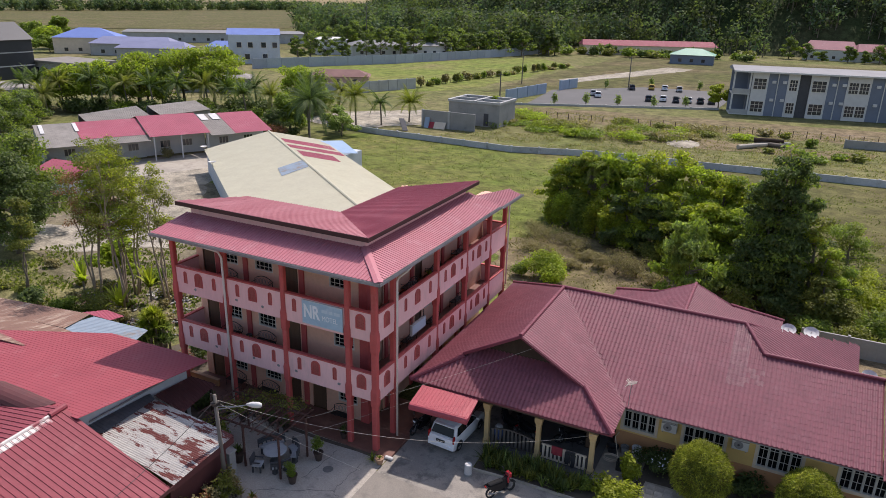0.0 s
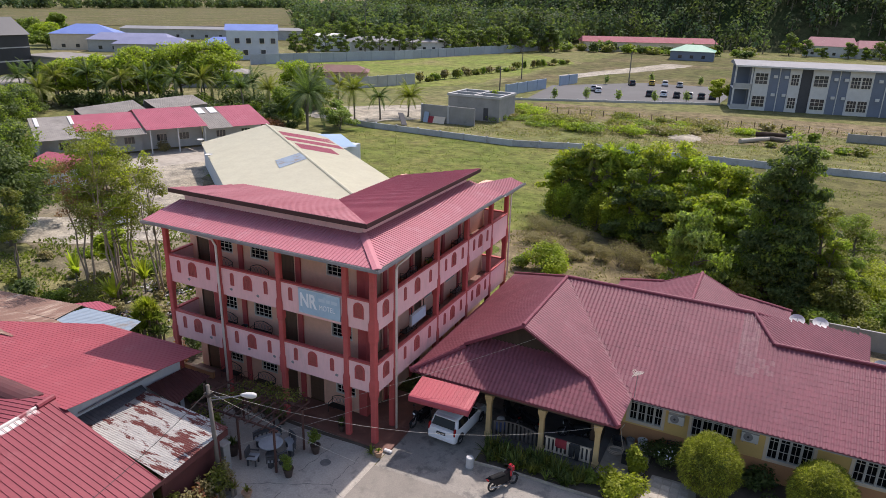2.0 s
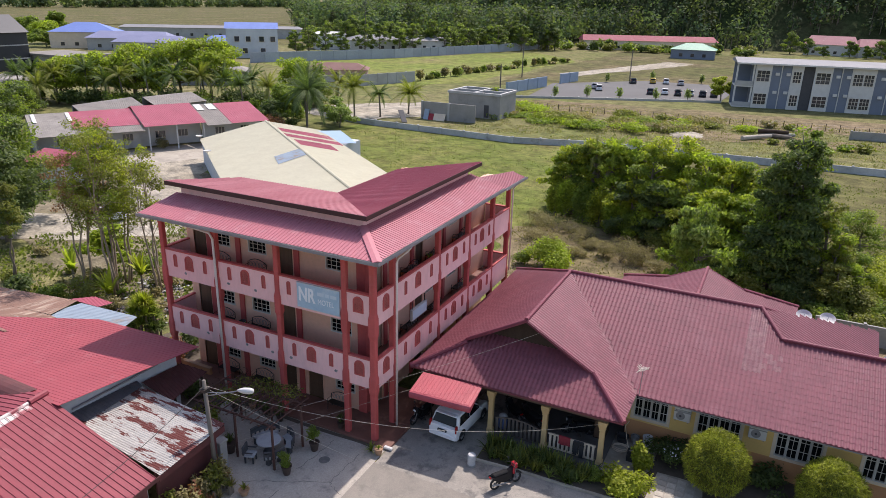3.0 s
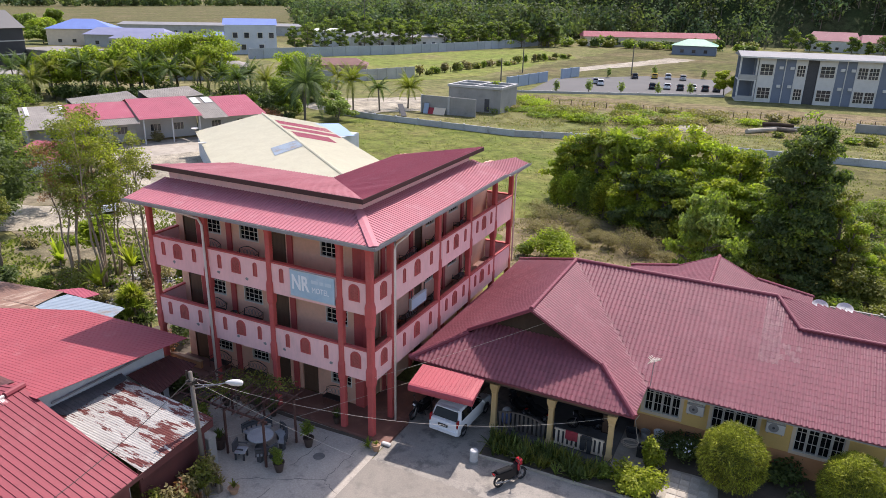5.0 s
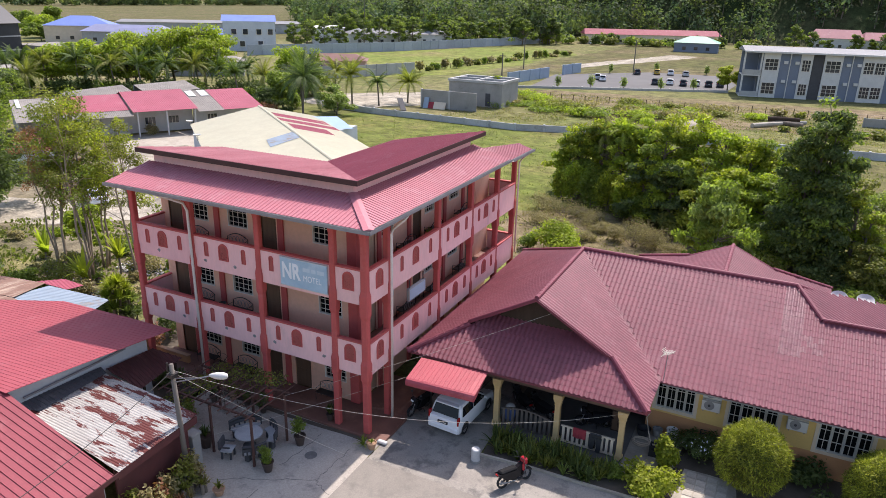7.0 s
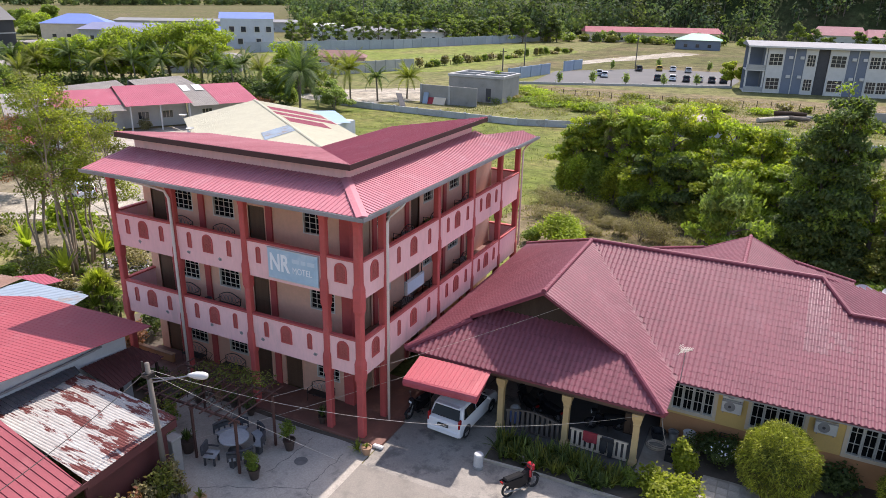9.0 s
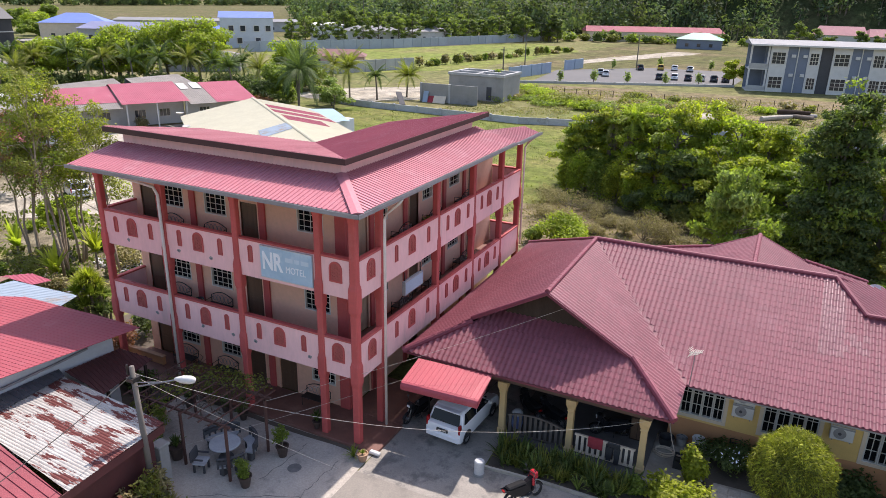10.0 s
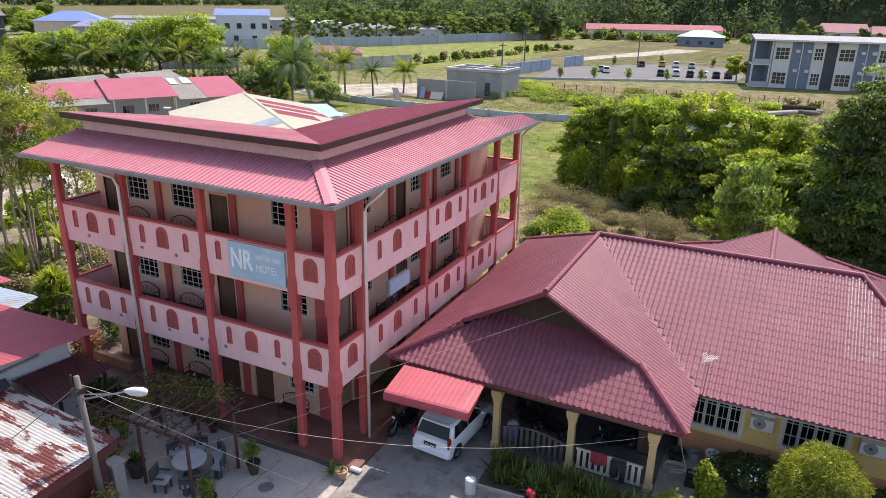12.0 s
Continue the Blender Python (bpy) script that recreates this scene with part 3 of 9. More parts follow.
patch("meadow", [(-150, 166), (-82, 128), (-66, 150), (-62, 250), (-90, 285)], LIMEFIELD, 0.04, "yellow-green open meadow", 2, 6)
patch("field", [(-60, 150), (-36, 180), (8, 160), (60, 180), (70, 330), (-60, 330)], FIELDBROWN, 0.03, "dry yellow-green field behind the car park", 2, 6)
patch("far_field", [(-700, 235), (-210, 235), (-150, 300), (-150, 430), (-330, 560), (-700, 830)], OLIVE, 0.05, "wide olive brown far field", 3, 12)
patch("sand_lot", [(-72, 86), (-58, 82.5), (-46, 97), (-49, 104), (-56, 113), (-70, 100)], SAND, 0.04, "pale sandy lot", 0.6, 2)
patch("dirt_lot", [(-75, 33), (-58, 20), (-40, 8), (-28, 7), (-18, 10), (-17, 24), (-40, 34), (-52, 40), (-60, 44)], DIRTLOT, 0.03, "pale dirt lot with patchy grass", 1.0, 2)
patch("sandy_track", [(-57, 9.5), (-47, 10.5), (-40, 13), (-34, 20), (-44, 32), (-56, 46), (-64, 46), (-60, 36), (-50, 27), (-44, 19), (-55, 17)], SAND, 0.05, "pale sandy track across the lot", 1.2, 2)
patch("dry_field", [(-445, 285), (-345, 400), (-362, 462), (-600, 790), (-900, 1190), (-1000, 1190), (-1000, 470), (-820, 470)], FIELDBROWN, 0.3, "dry brown field before the far wood", 4.0, 30)
patch("dirt_track", [(-52, 196), (-46, 192), (-24, 250), (-20, 270), (-30, 272)], SAND, 0.06, "pale dirt track across the field", 1.0, 4)
patch("bare_patch", [(-18, 104), (4, 100), (30, 104), (34, 112), (6, 110), (-16, 109)], BROWN, 0.04, "bare brown patch among grass", 1.6, 3)
patch("car_park", [(-41, 135), (1.2, 155.5), (2, 172), (-4, 194), (-24, 192), (-45, 168)], CARPARK, 0.06, "grey car park surface", 0, 5, "car park")
yard = patch("yard", [(-5.6, -14), (0.8, -14), (0.88, -4.6), (0.86, -0.3), (-9.8, 0.2), (-9.4, -5.2), (-5.6, -5.4)], CONCRETE, 0.02, "stained grey concrete yard", 0, 1)
patch("road", [(0.62, -24), (45, -24), (45, -2.2), (13.4, -2.0), (12.6, -1.4), (0.62, -1.4)], ROADPALE, 0.012, "sun-bleached grey road", 0.03, 1.2, "road")
patch("driveway", [(0.9, -1.46), (12.6, -1.45), (13.3, 1.2), (11.6, 1.36), (10.1, 1.3), (7.7, 1.27), (5.2, 1.08), (5.15, 8), (0.7, 8), (0.7, 1.95), (0.95, 1.9), (0.95, -0.1), (0.88, -0.3)], DRIVE, 0.016, "stained grey concrete driveway running in under the canopy", 0.025, 0.7, "road")
patch("step_drain", [(-9.6, -0.56), (0.1, -0.52), (0.1, -0.285), (-9.6, -0.285)], SOIL, 0.026, "dark damp drain strip before the verandah step", 0.06, 0.6, "drain")
garden_path = patch("garden_path", [(13.45, -3.0), (17.5, -3.0), (15.9, 2.0), (15.7, 4.5), (13.6, 4.5), (13.4, 2.2)], PALE_CONC, 0.03, "pale gravelly concrete garden path", 0.04, 0.8, "pavement")
patch("garden_soil", [(12.6, -3), (40, -3), (40, 7), (12.5, 7), (13.0, 2.6)], SOIL, 0.018, "dark garden soil before the bungalow", 0.2, 1)
patch("garden_lawn", [(17.6, -3), (40, -3), (40, 3.4), (17.0, 3.0)], OLIVE, 0.026, "patchy garden lawn", 0.3, 1)
# soil colour added to keep the sunlit passage as dark as shade
patch("passage_ground", [(-19.5, -2.4), (-9.5, -2.9), (-9.5, 0.1), (-14.3, 0.2), (-14.5, 7), (-18.5, 7)], SOIL, 0.02, "dark ground added in the passage between shed and motel", 0.3, 1.2)
patch("porch_floor", [(5.2, 2.9), (11.02, 2.9), (11.02, 6.9), (11.38, 6.9), (11.38, 8.5), (5.2, 8.5)], PORCHFLOOR, 0.12, "grey cement porch floor darkened for the porch shade", 0, 2, "pavement", 0.12)
patch("side_terrace", [(11.02, 2.9), (12.5, 2.9), (13.2, 4.4), (13.3, 6.74), (11.02, 6.74)], PALE_CONC, 0.06, "pale cement terrace beside the porch", 0, 2, "pavement", 0.06)

# ---- motel: an L of two wings, three storeys, verandahs on both street sides ----
motel = thing("motel", (-6, 6, 0), "three-storey pink motel with red columns and red sheet roofs", "building")
CX, CY = -0.04, 0.07
FRONT = [-13.85, -9.95, -5.83, -1.67]
SIDE = [1.9, 6.95, 11.05, 14.9, 17.75]
FLOORS = [0.14, 3.5, 7.0]
PANELS = [(3.1, 4.70), (6.6, 8.20)]
WALL_Y, WALL_X = 1.95, -1.75
COLROWS = [(0.0, 0.16), (2.75, 0.16), (2.95, 0.205), (3.7, 0.205), (3.92, 0.16), (5.95, 0.16), (6.12, 0.205), (7.05, 0.205), (7.3, 0.16), (9.7, 0.155), (10.12, 0.215), (10.32, 0.215)]


def motel_column(x, y, k):
    rows = [(z, h * k) for z, h in COLROWS]
    bm = loft_square(bmesh.new(), x, y, rows)
    bmesh.ops.bevel(bm, geom=[e for e in bm.edges if abs(e.verts[0].co.z - e.verts[1].co.z) > 0.05], offset=0.04, segments=1, affect="EDGES")
    return part("column", bm, RED, motel)


motel_column(CX, CY, 1.0)
for x in FRONT:
    motel_column(x, CY, 0.93)
for y in SIDE:
    motel_column(CX, y, 0.93)


def arch_outline(w, h, spring, seg=10):
    pts = [(-w / 2, 0), (w / 2, 0), (w / 2, spring)]
    for i in range(1, seg):
        a = math.pi * i / seg
        pts.append((w / 2 * math.cos(a), spring + (h - spring) * math.sin(a)))
    return pts + [(-w / 2, spring)]


def arch_grille(parent, face, at, u, z0, w, h, lattice):
    """An arched red panel set on a parapet, with frame and pierced pattern."""
    def put(pts, d0, d1, bm):
        if face == "-y":
            prism(bm, [(u + a, at - d0, z0 + b) for a, b in pts], (0, -(d1 - d0), 0))
        else:
            prism(bm, [(at + d0, u + a, z0 + b) for a, b in pts], (d1 - d0, 0, 0))
    outer, inner = arch_outline(w, h, h - w / 2), arch_outline(w - 0.14 if lattice else w - 0.07, h - (0.14 if lattice else 0.07), h - w / 2)
    inner = [(a, b + (0.07 if lattice else 0.035)) for a, b in inner]
    bm = bmesh.new()
    k = len(outer)
    for i in range(k):
        j = (i + 1) % k
        put([outer[i], outer[j], inner[j], inner[i]], -0.01, 0.035, bm)
    fr = part("arched_vent", bm, RED, parent)
    bm = bmesh.new()
    put(inner, -0.02, 0.006, bm)
    if lattice:
        iw, ih = w - 0.14, h - 0.14
        for row, f in enumerate((0.13, 0.34, 0.55, 0.76)):
            for c in ((-iw * 0.25, iw * 0.25) if row < 3 else (0.0,)):
                r0, r1, zc = iw * 0.235, iw * 0.15, 0.07 + ih * f
                for q in range(8):
                    a, b = q * math.pi / 4, (q + 1) * math.pi / 4
                    put([(c + r0 * math.cos(a), zc + r0 * 0.85 * math.sin(a)), (c + r0 * math.cos(b), zc + r0 * 0.85 * math.sin(b)), (c + r1 * math.cos(b), zc + r1 * 0.85 * math.sin(b)), (c + r1 * math.cos(a), zc + r1 * 0.85 * math.sin(a))], 0.004, 0.026, bm)
    part("pierced_panel", bm, GRILLE, fr)
    return fr


def parapet(face, at, u0, u1, z0, z1, marks):
    bm = slab(bmesh.new(), face, at, u0, u1, -0.14, 0.0, z0, z1, 0.012)
    p = part("parapet", bm, PINK, motel)
    part("coping", slab(bmesh.new(), face, at, u0, u1, -0.20, 0.03, z1, z1 + 0.09, 0.012), RED, p)
    for kind, f in marks:
        u = u0 + (u1 - u0) * f
        if kind == "arch":
            arch_grille(p, face, at, u, z1 - 0.98, 0.60, 0.86, True)
        else:
            arch_grille(p, face, at, u, z1 - 0.92, 0.24, 0.74, False)
    return p


ALL = [("slit", 0.2), ("arch", 0.48), ("slit", 0.8)]
FACE_Y, FACE_X = 0.0, 0.12
xs = FRONT + [CX]
for z0, z1 in PANELS:
    for a, b in zip(xs, xs[1:]):
        marks = [("arch", 0.5)] if b == CX else ALL
        if a == FRONT[2] and z0 > 5:
            marks = [("slit", 0.16)]
        parapet("-y", FACE_Y, a + 0.12, b - 0.12, z0, z1, marks)
    ys = [CY] + SIDE
    for a, b in zip(ys, ys[1:]):
        marks = [("arch", 0.5)] if a == CY else ([] if b == SIDE[-1] else ALL)
        parapet("+x", FACE_X, a + 0.12, b - 0.12, z0, z1, marks)
    parapet("+y", SIDE[-1] + 0.15, WALL_X, CX - 0.12, z0, z1, [])
    parapet("-x", FRONT[0] - 0.15, CY + 0.12, 3.6, z0, z1, [])

# weathered drain outlets through the parapets at floor level
rngo = random.Random(19)
for x, z in ((-6.45, 3.6), (-5.18, 3.57), (-2.31, 3.58), (-11.04, 3.62), (-8.2, 3.6), (-9.17, 7.03), (-7.3, 7.02), (-12.3, 7.0)):
    rim = [(x + 0.13 * rngo.uniform(0.55, 1.1) * math.cos(a), -0.001, z + 0.1 * rngo.uniform(0.55, 1.1) * math.sin(a)) for a in [i * math.pi / 6 for i in range(12)]]
    spot = part("drain_stain", prism(bmesh.new(), rim, (0, -0.005, 0)), CEMENT, motel, "flaked grey plaster round a drain outlet")
    part("drain_pipe", tube(bmesh.new(), [(x, 0.0, z), (x, -0.05, z - 0.005)], 0.03, 8), GREYWHITE, spot)

# verandah floors, soffit
for z in FLOORS[1:]:
    bm = boxed(FRONT[0] - 0.1, -0.03, 0.142, WALL_Y, z - 0.16, z)
    part("verandah_floor", bm, TILEFLOOR, motel)
    bm = boxed(WALL_X, -0.03, WALL_Y, SIDE[-1] + 0.05, z - 0.16, z - 0.004)
    part("verandah_floor", bm, TILEFLOOR, motel)
part("ground_plinth", boxed(FRONT[0] - 0.4, 1.02, -0.28, WALL_Y, 0.0, FLOORS[0], 0.02), TILEFLOOR, motel)
part("ground_plinth", boxed(WALL_X, 0.9, WALL_Y, 5.2, 0.0, FLOORS[0] - 0.004, 0.02), TILEFLOOR, motel)
part("soffit", boxed(FRONT[0] - 0.4, 0.75, -0.9, WALL_Y, 10.32, 10.36), PEACH, motel)
part("soffit", boxed(WALL_X, 0.75, WALL_Y, SIDE[-1] + 0.2, 10.316, 10.356), PEACH, motel)

# room walls with their doors and windows
WIN_F = [(-12.0, -10.7), (-9.4, -8.1), (-4.15, -2.8)]
DOOR_F = [(-13.45, -12.5), (-7.25, -6.3)]
WIN_S = [(4.2, 5.4), (8.75, 9.85), (11.75, 13.05)]
DOOR_S = [(2.75, 3.65), (7.4, 8.3), (14.2, 15.1)]
for lvl, z in enumerate(FLOORS):
    z1 = FLOORS[lvl + 1] - 0.16 if lvl < 2 else 10.32
    wins, doors = list(WIN_F), list(DOOR_F)
    if lvl == 0:
        doors = [(-13.45, -12.5), (-7.55, -6.45), (-5.6, -4.6)]
        wins = [(-11.85, -10.6), (-9.15, -7.95), (-3.75, -2.45)]
    if lvl == 1:
        wins[2] = (-3.95, -2.58)
    sill = (0.95, 1.12, 1.22)[lvl]
    holes = [(a, b, z + sill, z + sill + 1.05) for a, b in wins] + [(a, b, z, z + 2.08) for a, b in doors]
    part("room_wall", wall_with_holes(bmesh.new(), "y", WALL_Y, 0.15, FRONT[0], WALL_X - 0.15, z, z1, holes), PEACH, motel)
    for a, b in wins:
        window(motel, "-y", WALL_Y, a, b, z + sill, z + sill + 1.05, 4, 4, FRAME, 0.022)
    for a, b in doors:
        door(motel, "-y", WALL_Y, a, b, z, z + 2.08)
    for x, hw in ((-12.25, 0.17), (-10.1, 0.17), (-6.02, 0.17), (-1.91, 0.26)):
        part("pilaster", slab(bmesh.new(), "-y", WALL_Y, x - hw, x + hw, 0, 0.1, z, z1, 0.01), RED, motel)
    holes = [(a, b, z + 1.2, z + 2.25) for a, b in WIN_S] + [(a, b, z, z + 2.08) for a, b in DOOR_S]
    part("room_wall", wall_with_holes(bmesh.new(), "x", WALL_X - 0.15, 0.15, WALL_Y, SIDE[-1], z, z1, holes), PEACH, motel)
    for a, b in WIN_S:
        window(motel, "+x", WALL_X, a, b, z + 1.2, z + 2.25, 4, 4, FRAME, 0.022)
    for a, b in DOOR_S:
        door(motel, "+x", WALL_X, a, b, z, z + 2.08, None, TANDOOR if a < 3 else DOOR)
    for y, hw in ((2.155, 0.2), (3.95, 0.16), (6.95, 0.16), (11.12, 0.16), (13.6, 0.16)):
        part("pilaster", slab(bmesh.new(), "+x", WALL_X, y - hw, y + hw, 0, 0.1, z, z1, 0.01), RED, motel)
# back walls of the two wings
part("back_wall", boxed(FRONT[0], -6.05, 6.0, 6.15, 0.0, 11.0), PEACH, motel)
part("back_wall", boxed(-6.2, -6.05, 6.15, 14.2, 0.0, 11.0), PEACH, motel)
part("end_wall", boxed(FRONT[0] - 0.15, FRONT[0], 3.6, 6.45, 0.0, 10.9), PEACH, motel)
part("end_wall", boxed(FRONT[0] - 0.15, FRONT[0], 1.95, 3.6, 0.0, 11.2), PEACH, motel)
part("end_wall", boxed(-6.6, WALL_X - 0.15, 14.2, 14.35, 0.0, 10.9), PEACH, motel)

# lower skirt roof, clerestory band and upper roof
EZ, EY, EX = 10.52, -1.04, 0.9
TZ, TY, TX = 11.14, 1.45, -1.46
LX, RY = -14.25, 14.3
sheet("lower_roof", [(LX, EY, EZ), (EX, EY, EZ), (TX, TY, TZ), (LX + 0.35, TY, TZ)], (0, 1, 0.2), ROOF_RED, motel, 0.21, 0.03, label="pinkish red ribbed sheet skirt roof")
sheet("lower_roof", [(EX, EY, EZ), (EX, RY, EZ), (TX, RY, TZ), (TX, TY, TZ)], (-1, 0, 0.2), ROOF_RED, motel, 0.21, 0.03, label="pinkish red ribbed sheet skirt roof")
sheet("end_roof", [(EX + 0.12, RY - 0.1, EZ - 0.07), (EX + 0.12, 17.95, EZ - 0.07), (0.05, 18.15, EZ + 0.2), (-0.9, RY - 0.1, EZ + 0.36)], (-1, 0, 0.25), ROOF_RED, motel, 0.21, 0.035)
bm = strip(bmesh.new(), [[(x - 0.16, y - 0.16, z + 0.045), (x, y, z + 0.09), (x + 0.16, y + 0.16, z + 0.045), (x, y, z + 0.02)] for x, y, z in ((EX + 0.03, EY - 0.03, EZ), (TX, TY, TZ))])
part("hip_flashing", bm, ROOF_RED, motel)
for a, b in (((LX, EY - 0.09, 0), (EX + 0.17, EY - 0.09, 0)), ((EX + 0.09, EY - 0.17, 0), (EX + 0.09, RY, 0)), ((EX + 0.22, RY, 0), (EX + 0.22, 18.0, 0))):
    bm = bmesh.new()
    x0, x1, y0, y1 = min(a[0], b[0]), max(a[0], b[0]), min(a[1], b[1]), max(a[1], b[1])
    if x1 - x0 < 0.01:
        x0, x1 = x0 - 0.08, x1 + 0.08
        box(bm, x0, x1, y0, y1, EZ - 0.14, EZ - 0.125)
        box(bm, x1 - 0.015, x1, y0, y1, EZ - 0.125, EZ + 0.015)
        box(bm, x0, x0 + 0.015, y0, y1, EZ - 0.125, EZ - 0.01)
    else:
        y0, y1 = y0 - 0.08, y1 + 0.08
        box(bm, x0, x1, y0, y1, EZ - 0.142, EZ - 0.127)
        box(bm, x0, x1, y0, y0 + 0.015, EZ - 0.127, EZ + 0.013)
        box(bm, x0, x1, y1 - 0.015, y1, EZ - 0.127, EZ - 0.012)
    part("gutter", bm, GREYWHITE, motel, "grey-white metal gutter")
part("clerestory_wall", boxed(-13.55, TX, TY, TY + 0.15, TZ - 0.15, 11.76), PINK, motel)
part("clerestory_wall", boxed(TX - 0.15, TX, TY + 0.15, 13.9, TZ - 0.15, 11.76), PINK, motel)
UZ, UE, IZ, ID = 11.92, 0.87, 11.1, 5.85
ULX, URY = -14.15, 14.75
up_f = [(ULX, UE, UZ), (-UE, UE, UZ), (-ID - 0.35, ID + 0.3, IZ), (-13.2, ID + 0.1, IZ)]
up_s = [(-UE, UE, UZ), (-UE, URY, UZ), (-ID - 0.35, 13.1, IZ), (-ID - 0.35, ID + 0.3, IZ)]
sheet("upper_roof", up_f, (0, 1, -0.15), ROOF_PALE, motel, 0.2, 0.03, label="paler pinkish ribbed sheet upper roof falling inwards")
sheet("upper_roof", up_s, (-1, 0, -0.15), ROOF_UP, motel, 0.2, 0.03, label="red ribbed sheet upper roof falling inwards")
part("fascia", boxed(ULX, -UE + 0.02, UE - 0.02, UE + 0.02, UZ - 0.25, UZ - 0.02), DKRED, motel)
part("fascia", boxed(-UE - 0.02, -UE + 0.02, UE + 0.02, URY, UZ - 0.25, UZ - 0.02), DKRED, motel)
part("upper_soffit", boxed(ULX + 0.05, -UE - 0.02, UE + 0.02, TY, 11.7, 11.72), DKRED, motel)
part("upper_soffit", boxed(TX, -UE - 0.021, TY, 14.6, 11.698, 11.718), DKRED, motel)


PIPE = surface("aged_cream_pipe", (0.72, 0.66, 0.62), (0.62, 0.56, 0.52), 1.5, 0.6, bump=0.0, vary=0.06)


def downpipe(pts, r=0.055):
    return part("downpipe", tube(bmesh.new(), pts, r, 8), PIPE, motel, "white plastic downpipe", smooth=True)


downpipe([(-10.95, EY - 0.05, 10.36), (-10.85, -0.8, 10.22), (-10.05, -0.22, 9.85), (-9.87, -0.18, 9.5), (-9.87, -0.18, 0.1)], 0.066)
downpipe([(EX + 0.1, 1.95, 10.36), (0.85, 1.9, 10.15), (0.42, 1.72, 9.75), (0.35, 1.68, 9.5), (0.35, 1.68, 0.16)], 0.062)
downpipe([(1.05, 17.5, 10.36), (0.5, 17.6, 9.9), (0.32, 17.65, 9.6), (0.32, 17.65, 3.6)])

# sign board on the upper parapet
sign = thing("sign_board", (-3.15, -0.16, 6.8), "faded blue and white motel name board on the parapet", "sign")
part("board", boxed(-4.48, -1.9, -0.12, -0.04, 6.82, 8.14, 0.01), SIGNBLUE, sign)
part("rim", boxed(-4.5, -1.88, -0.13, -0.045, 8.14, 8.17), WHITE, sign)
part("rim", boxed(-4.5, -1.88, -0.13, -0.045, 6.79, 6.82), WHITE, sign)


def letters(text, x, y, z, size, mat, parent, face="-y", name="lettering", bold=0.0, squeeze=1.0):
    cu = bpy.data.curves.new(name, "FONT")
    cu.body, cu.size, cu.extrude = text, size, 0.008
    cu.offset = bold
    ob = new(name, cu)
    deps = bpy.context.evaluated_depsgraph_get()
    me = bpy.data.meshes.new_from_object(ob.evaluated_get(deps))
    bpy.data.objects.remove(ob)
    me.materials.clear()
    me.materials.append(mat)
    o = new(name, me)
    o.parent = parent
    o.matrix_basis = Matrix.Translation(Vector((x, y, z)) - world_of(parent)) @ pose(0, 0, 0, 90, 0, 0) @ Matrix.Diagonal((squeeze, 1, 1, 1))
    return o


letters("NR", -4.38, -0.125, 7.2, 1.05, SIGNWHITE, sign, bold=0.03, squeeze=0.7)
letters("MOTEL", -3.2, -0.125, 7.2, 0.4, SIGNWHITE, sign, squeeze=0.78)
for x0, x1 in ((-3.2, -2.82), (-2.74, -2.5), (-2.42, -2.05)):
    part("faded_line", boxed(x0, x1, -0.126, -0.12, 7.66, 7.84), SIGNFADE, sign)

# small box sign between the columns of the side verandah
box_sign = thing("box_sign", (0.3, 4.2, 5.6), "pale blank light-box sign hung under the side parapet", "sign")
part("casing", boxed(0.14, 0.3, 3.4, 5.06, 5.55, 6.21, 0.02), GREYWHITE, box_sign)
part("face", boxed(0.3, 0.31, 3.46, 5.0, 5.61, 6.15), BLUEWALL, box_sign)
part("hanger", boxed(0.2, 0.24, 3.5, 3.54, 6.21, 6.62), IRON, box_sign)
part("hanger", boxed(0.2, 0.24, 4.9, 4.94, 6.21, 6.62), IRON, box_sign)

# ---- bungalow with tiled roof ----
bungalow = thing("bungalow", (12, 9, 0), "yellow bungalow with maroon tiled hip and gable roof", "house")
RZ, HEZ = 6.6, 3.38
PRX, PEX, PLX, PFY = 6.27, 11.95, 0.62, 2.64
MRY, MEY = 12.12, 5.48
SLOPE_P = (RZ - HEZ) / (PEX - PRX)
LEZ = RZ - SLOPE_P * (PRX - PLX)
GY = 4.5


def gable_z(x):
    return RZ - SLOPE_P * abs(x - PRX)


TW, TL, TLM = 0.225, 0.275, 0.335
PLANES = []


def tile_plane(corners, along):
    """Keeps a roof plane for tiling."""
    PLANES.append((corners, along))


def inside(poly, p):
    """Even-odd test of a point in a polygon that may be notched."""
    odd = False
    for (a, b), (c, d) in zip(poly, poly[1:] + poly[:1]):
        if (b > p[1]) != (d > p[1]) and p[0] < a + (c - a) * (p[1] - b) / (d - b):
            odd = not odd
    return odd


GRX, GRZ = 9.95, gable_z(9.95)
GLX, GLZ = 3.0, gable_z(3.0)
hipL, hipR = (GLX, GY, GLZ), (GRX, GY, GRZ)
# the gable's two slopes
tile_plane([(PLX, PFY, LEZ), hipL, (PRX, GY, RZ), (PRX, MRY, RZ), (PLX + 0.0, 18.7, LEZ)], (1, 0, SLOPE_P))
tile_plane([(PEX, PFY, HEZ), (PEX, MEY, HEZ), (PRX, MRY, RZ), (PRX, GY, RZ), hipR], (-1, 0, SLOPE_P))
# skirt under the gable
SK = (GRZ - HEZ) / (GY - PFY)
tile_plane([(PLX, PFY, HEZ), (PEX, PFY, HEZ), (GRX, GY, GRZ), (GLX, GY, GRZ)], (0, 1, SK))
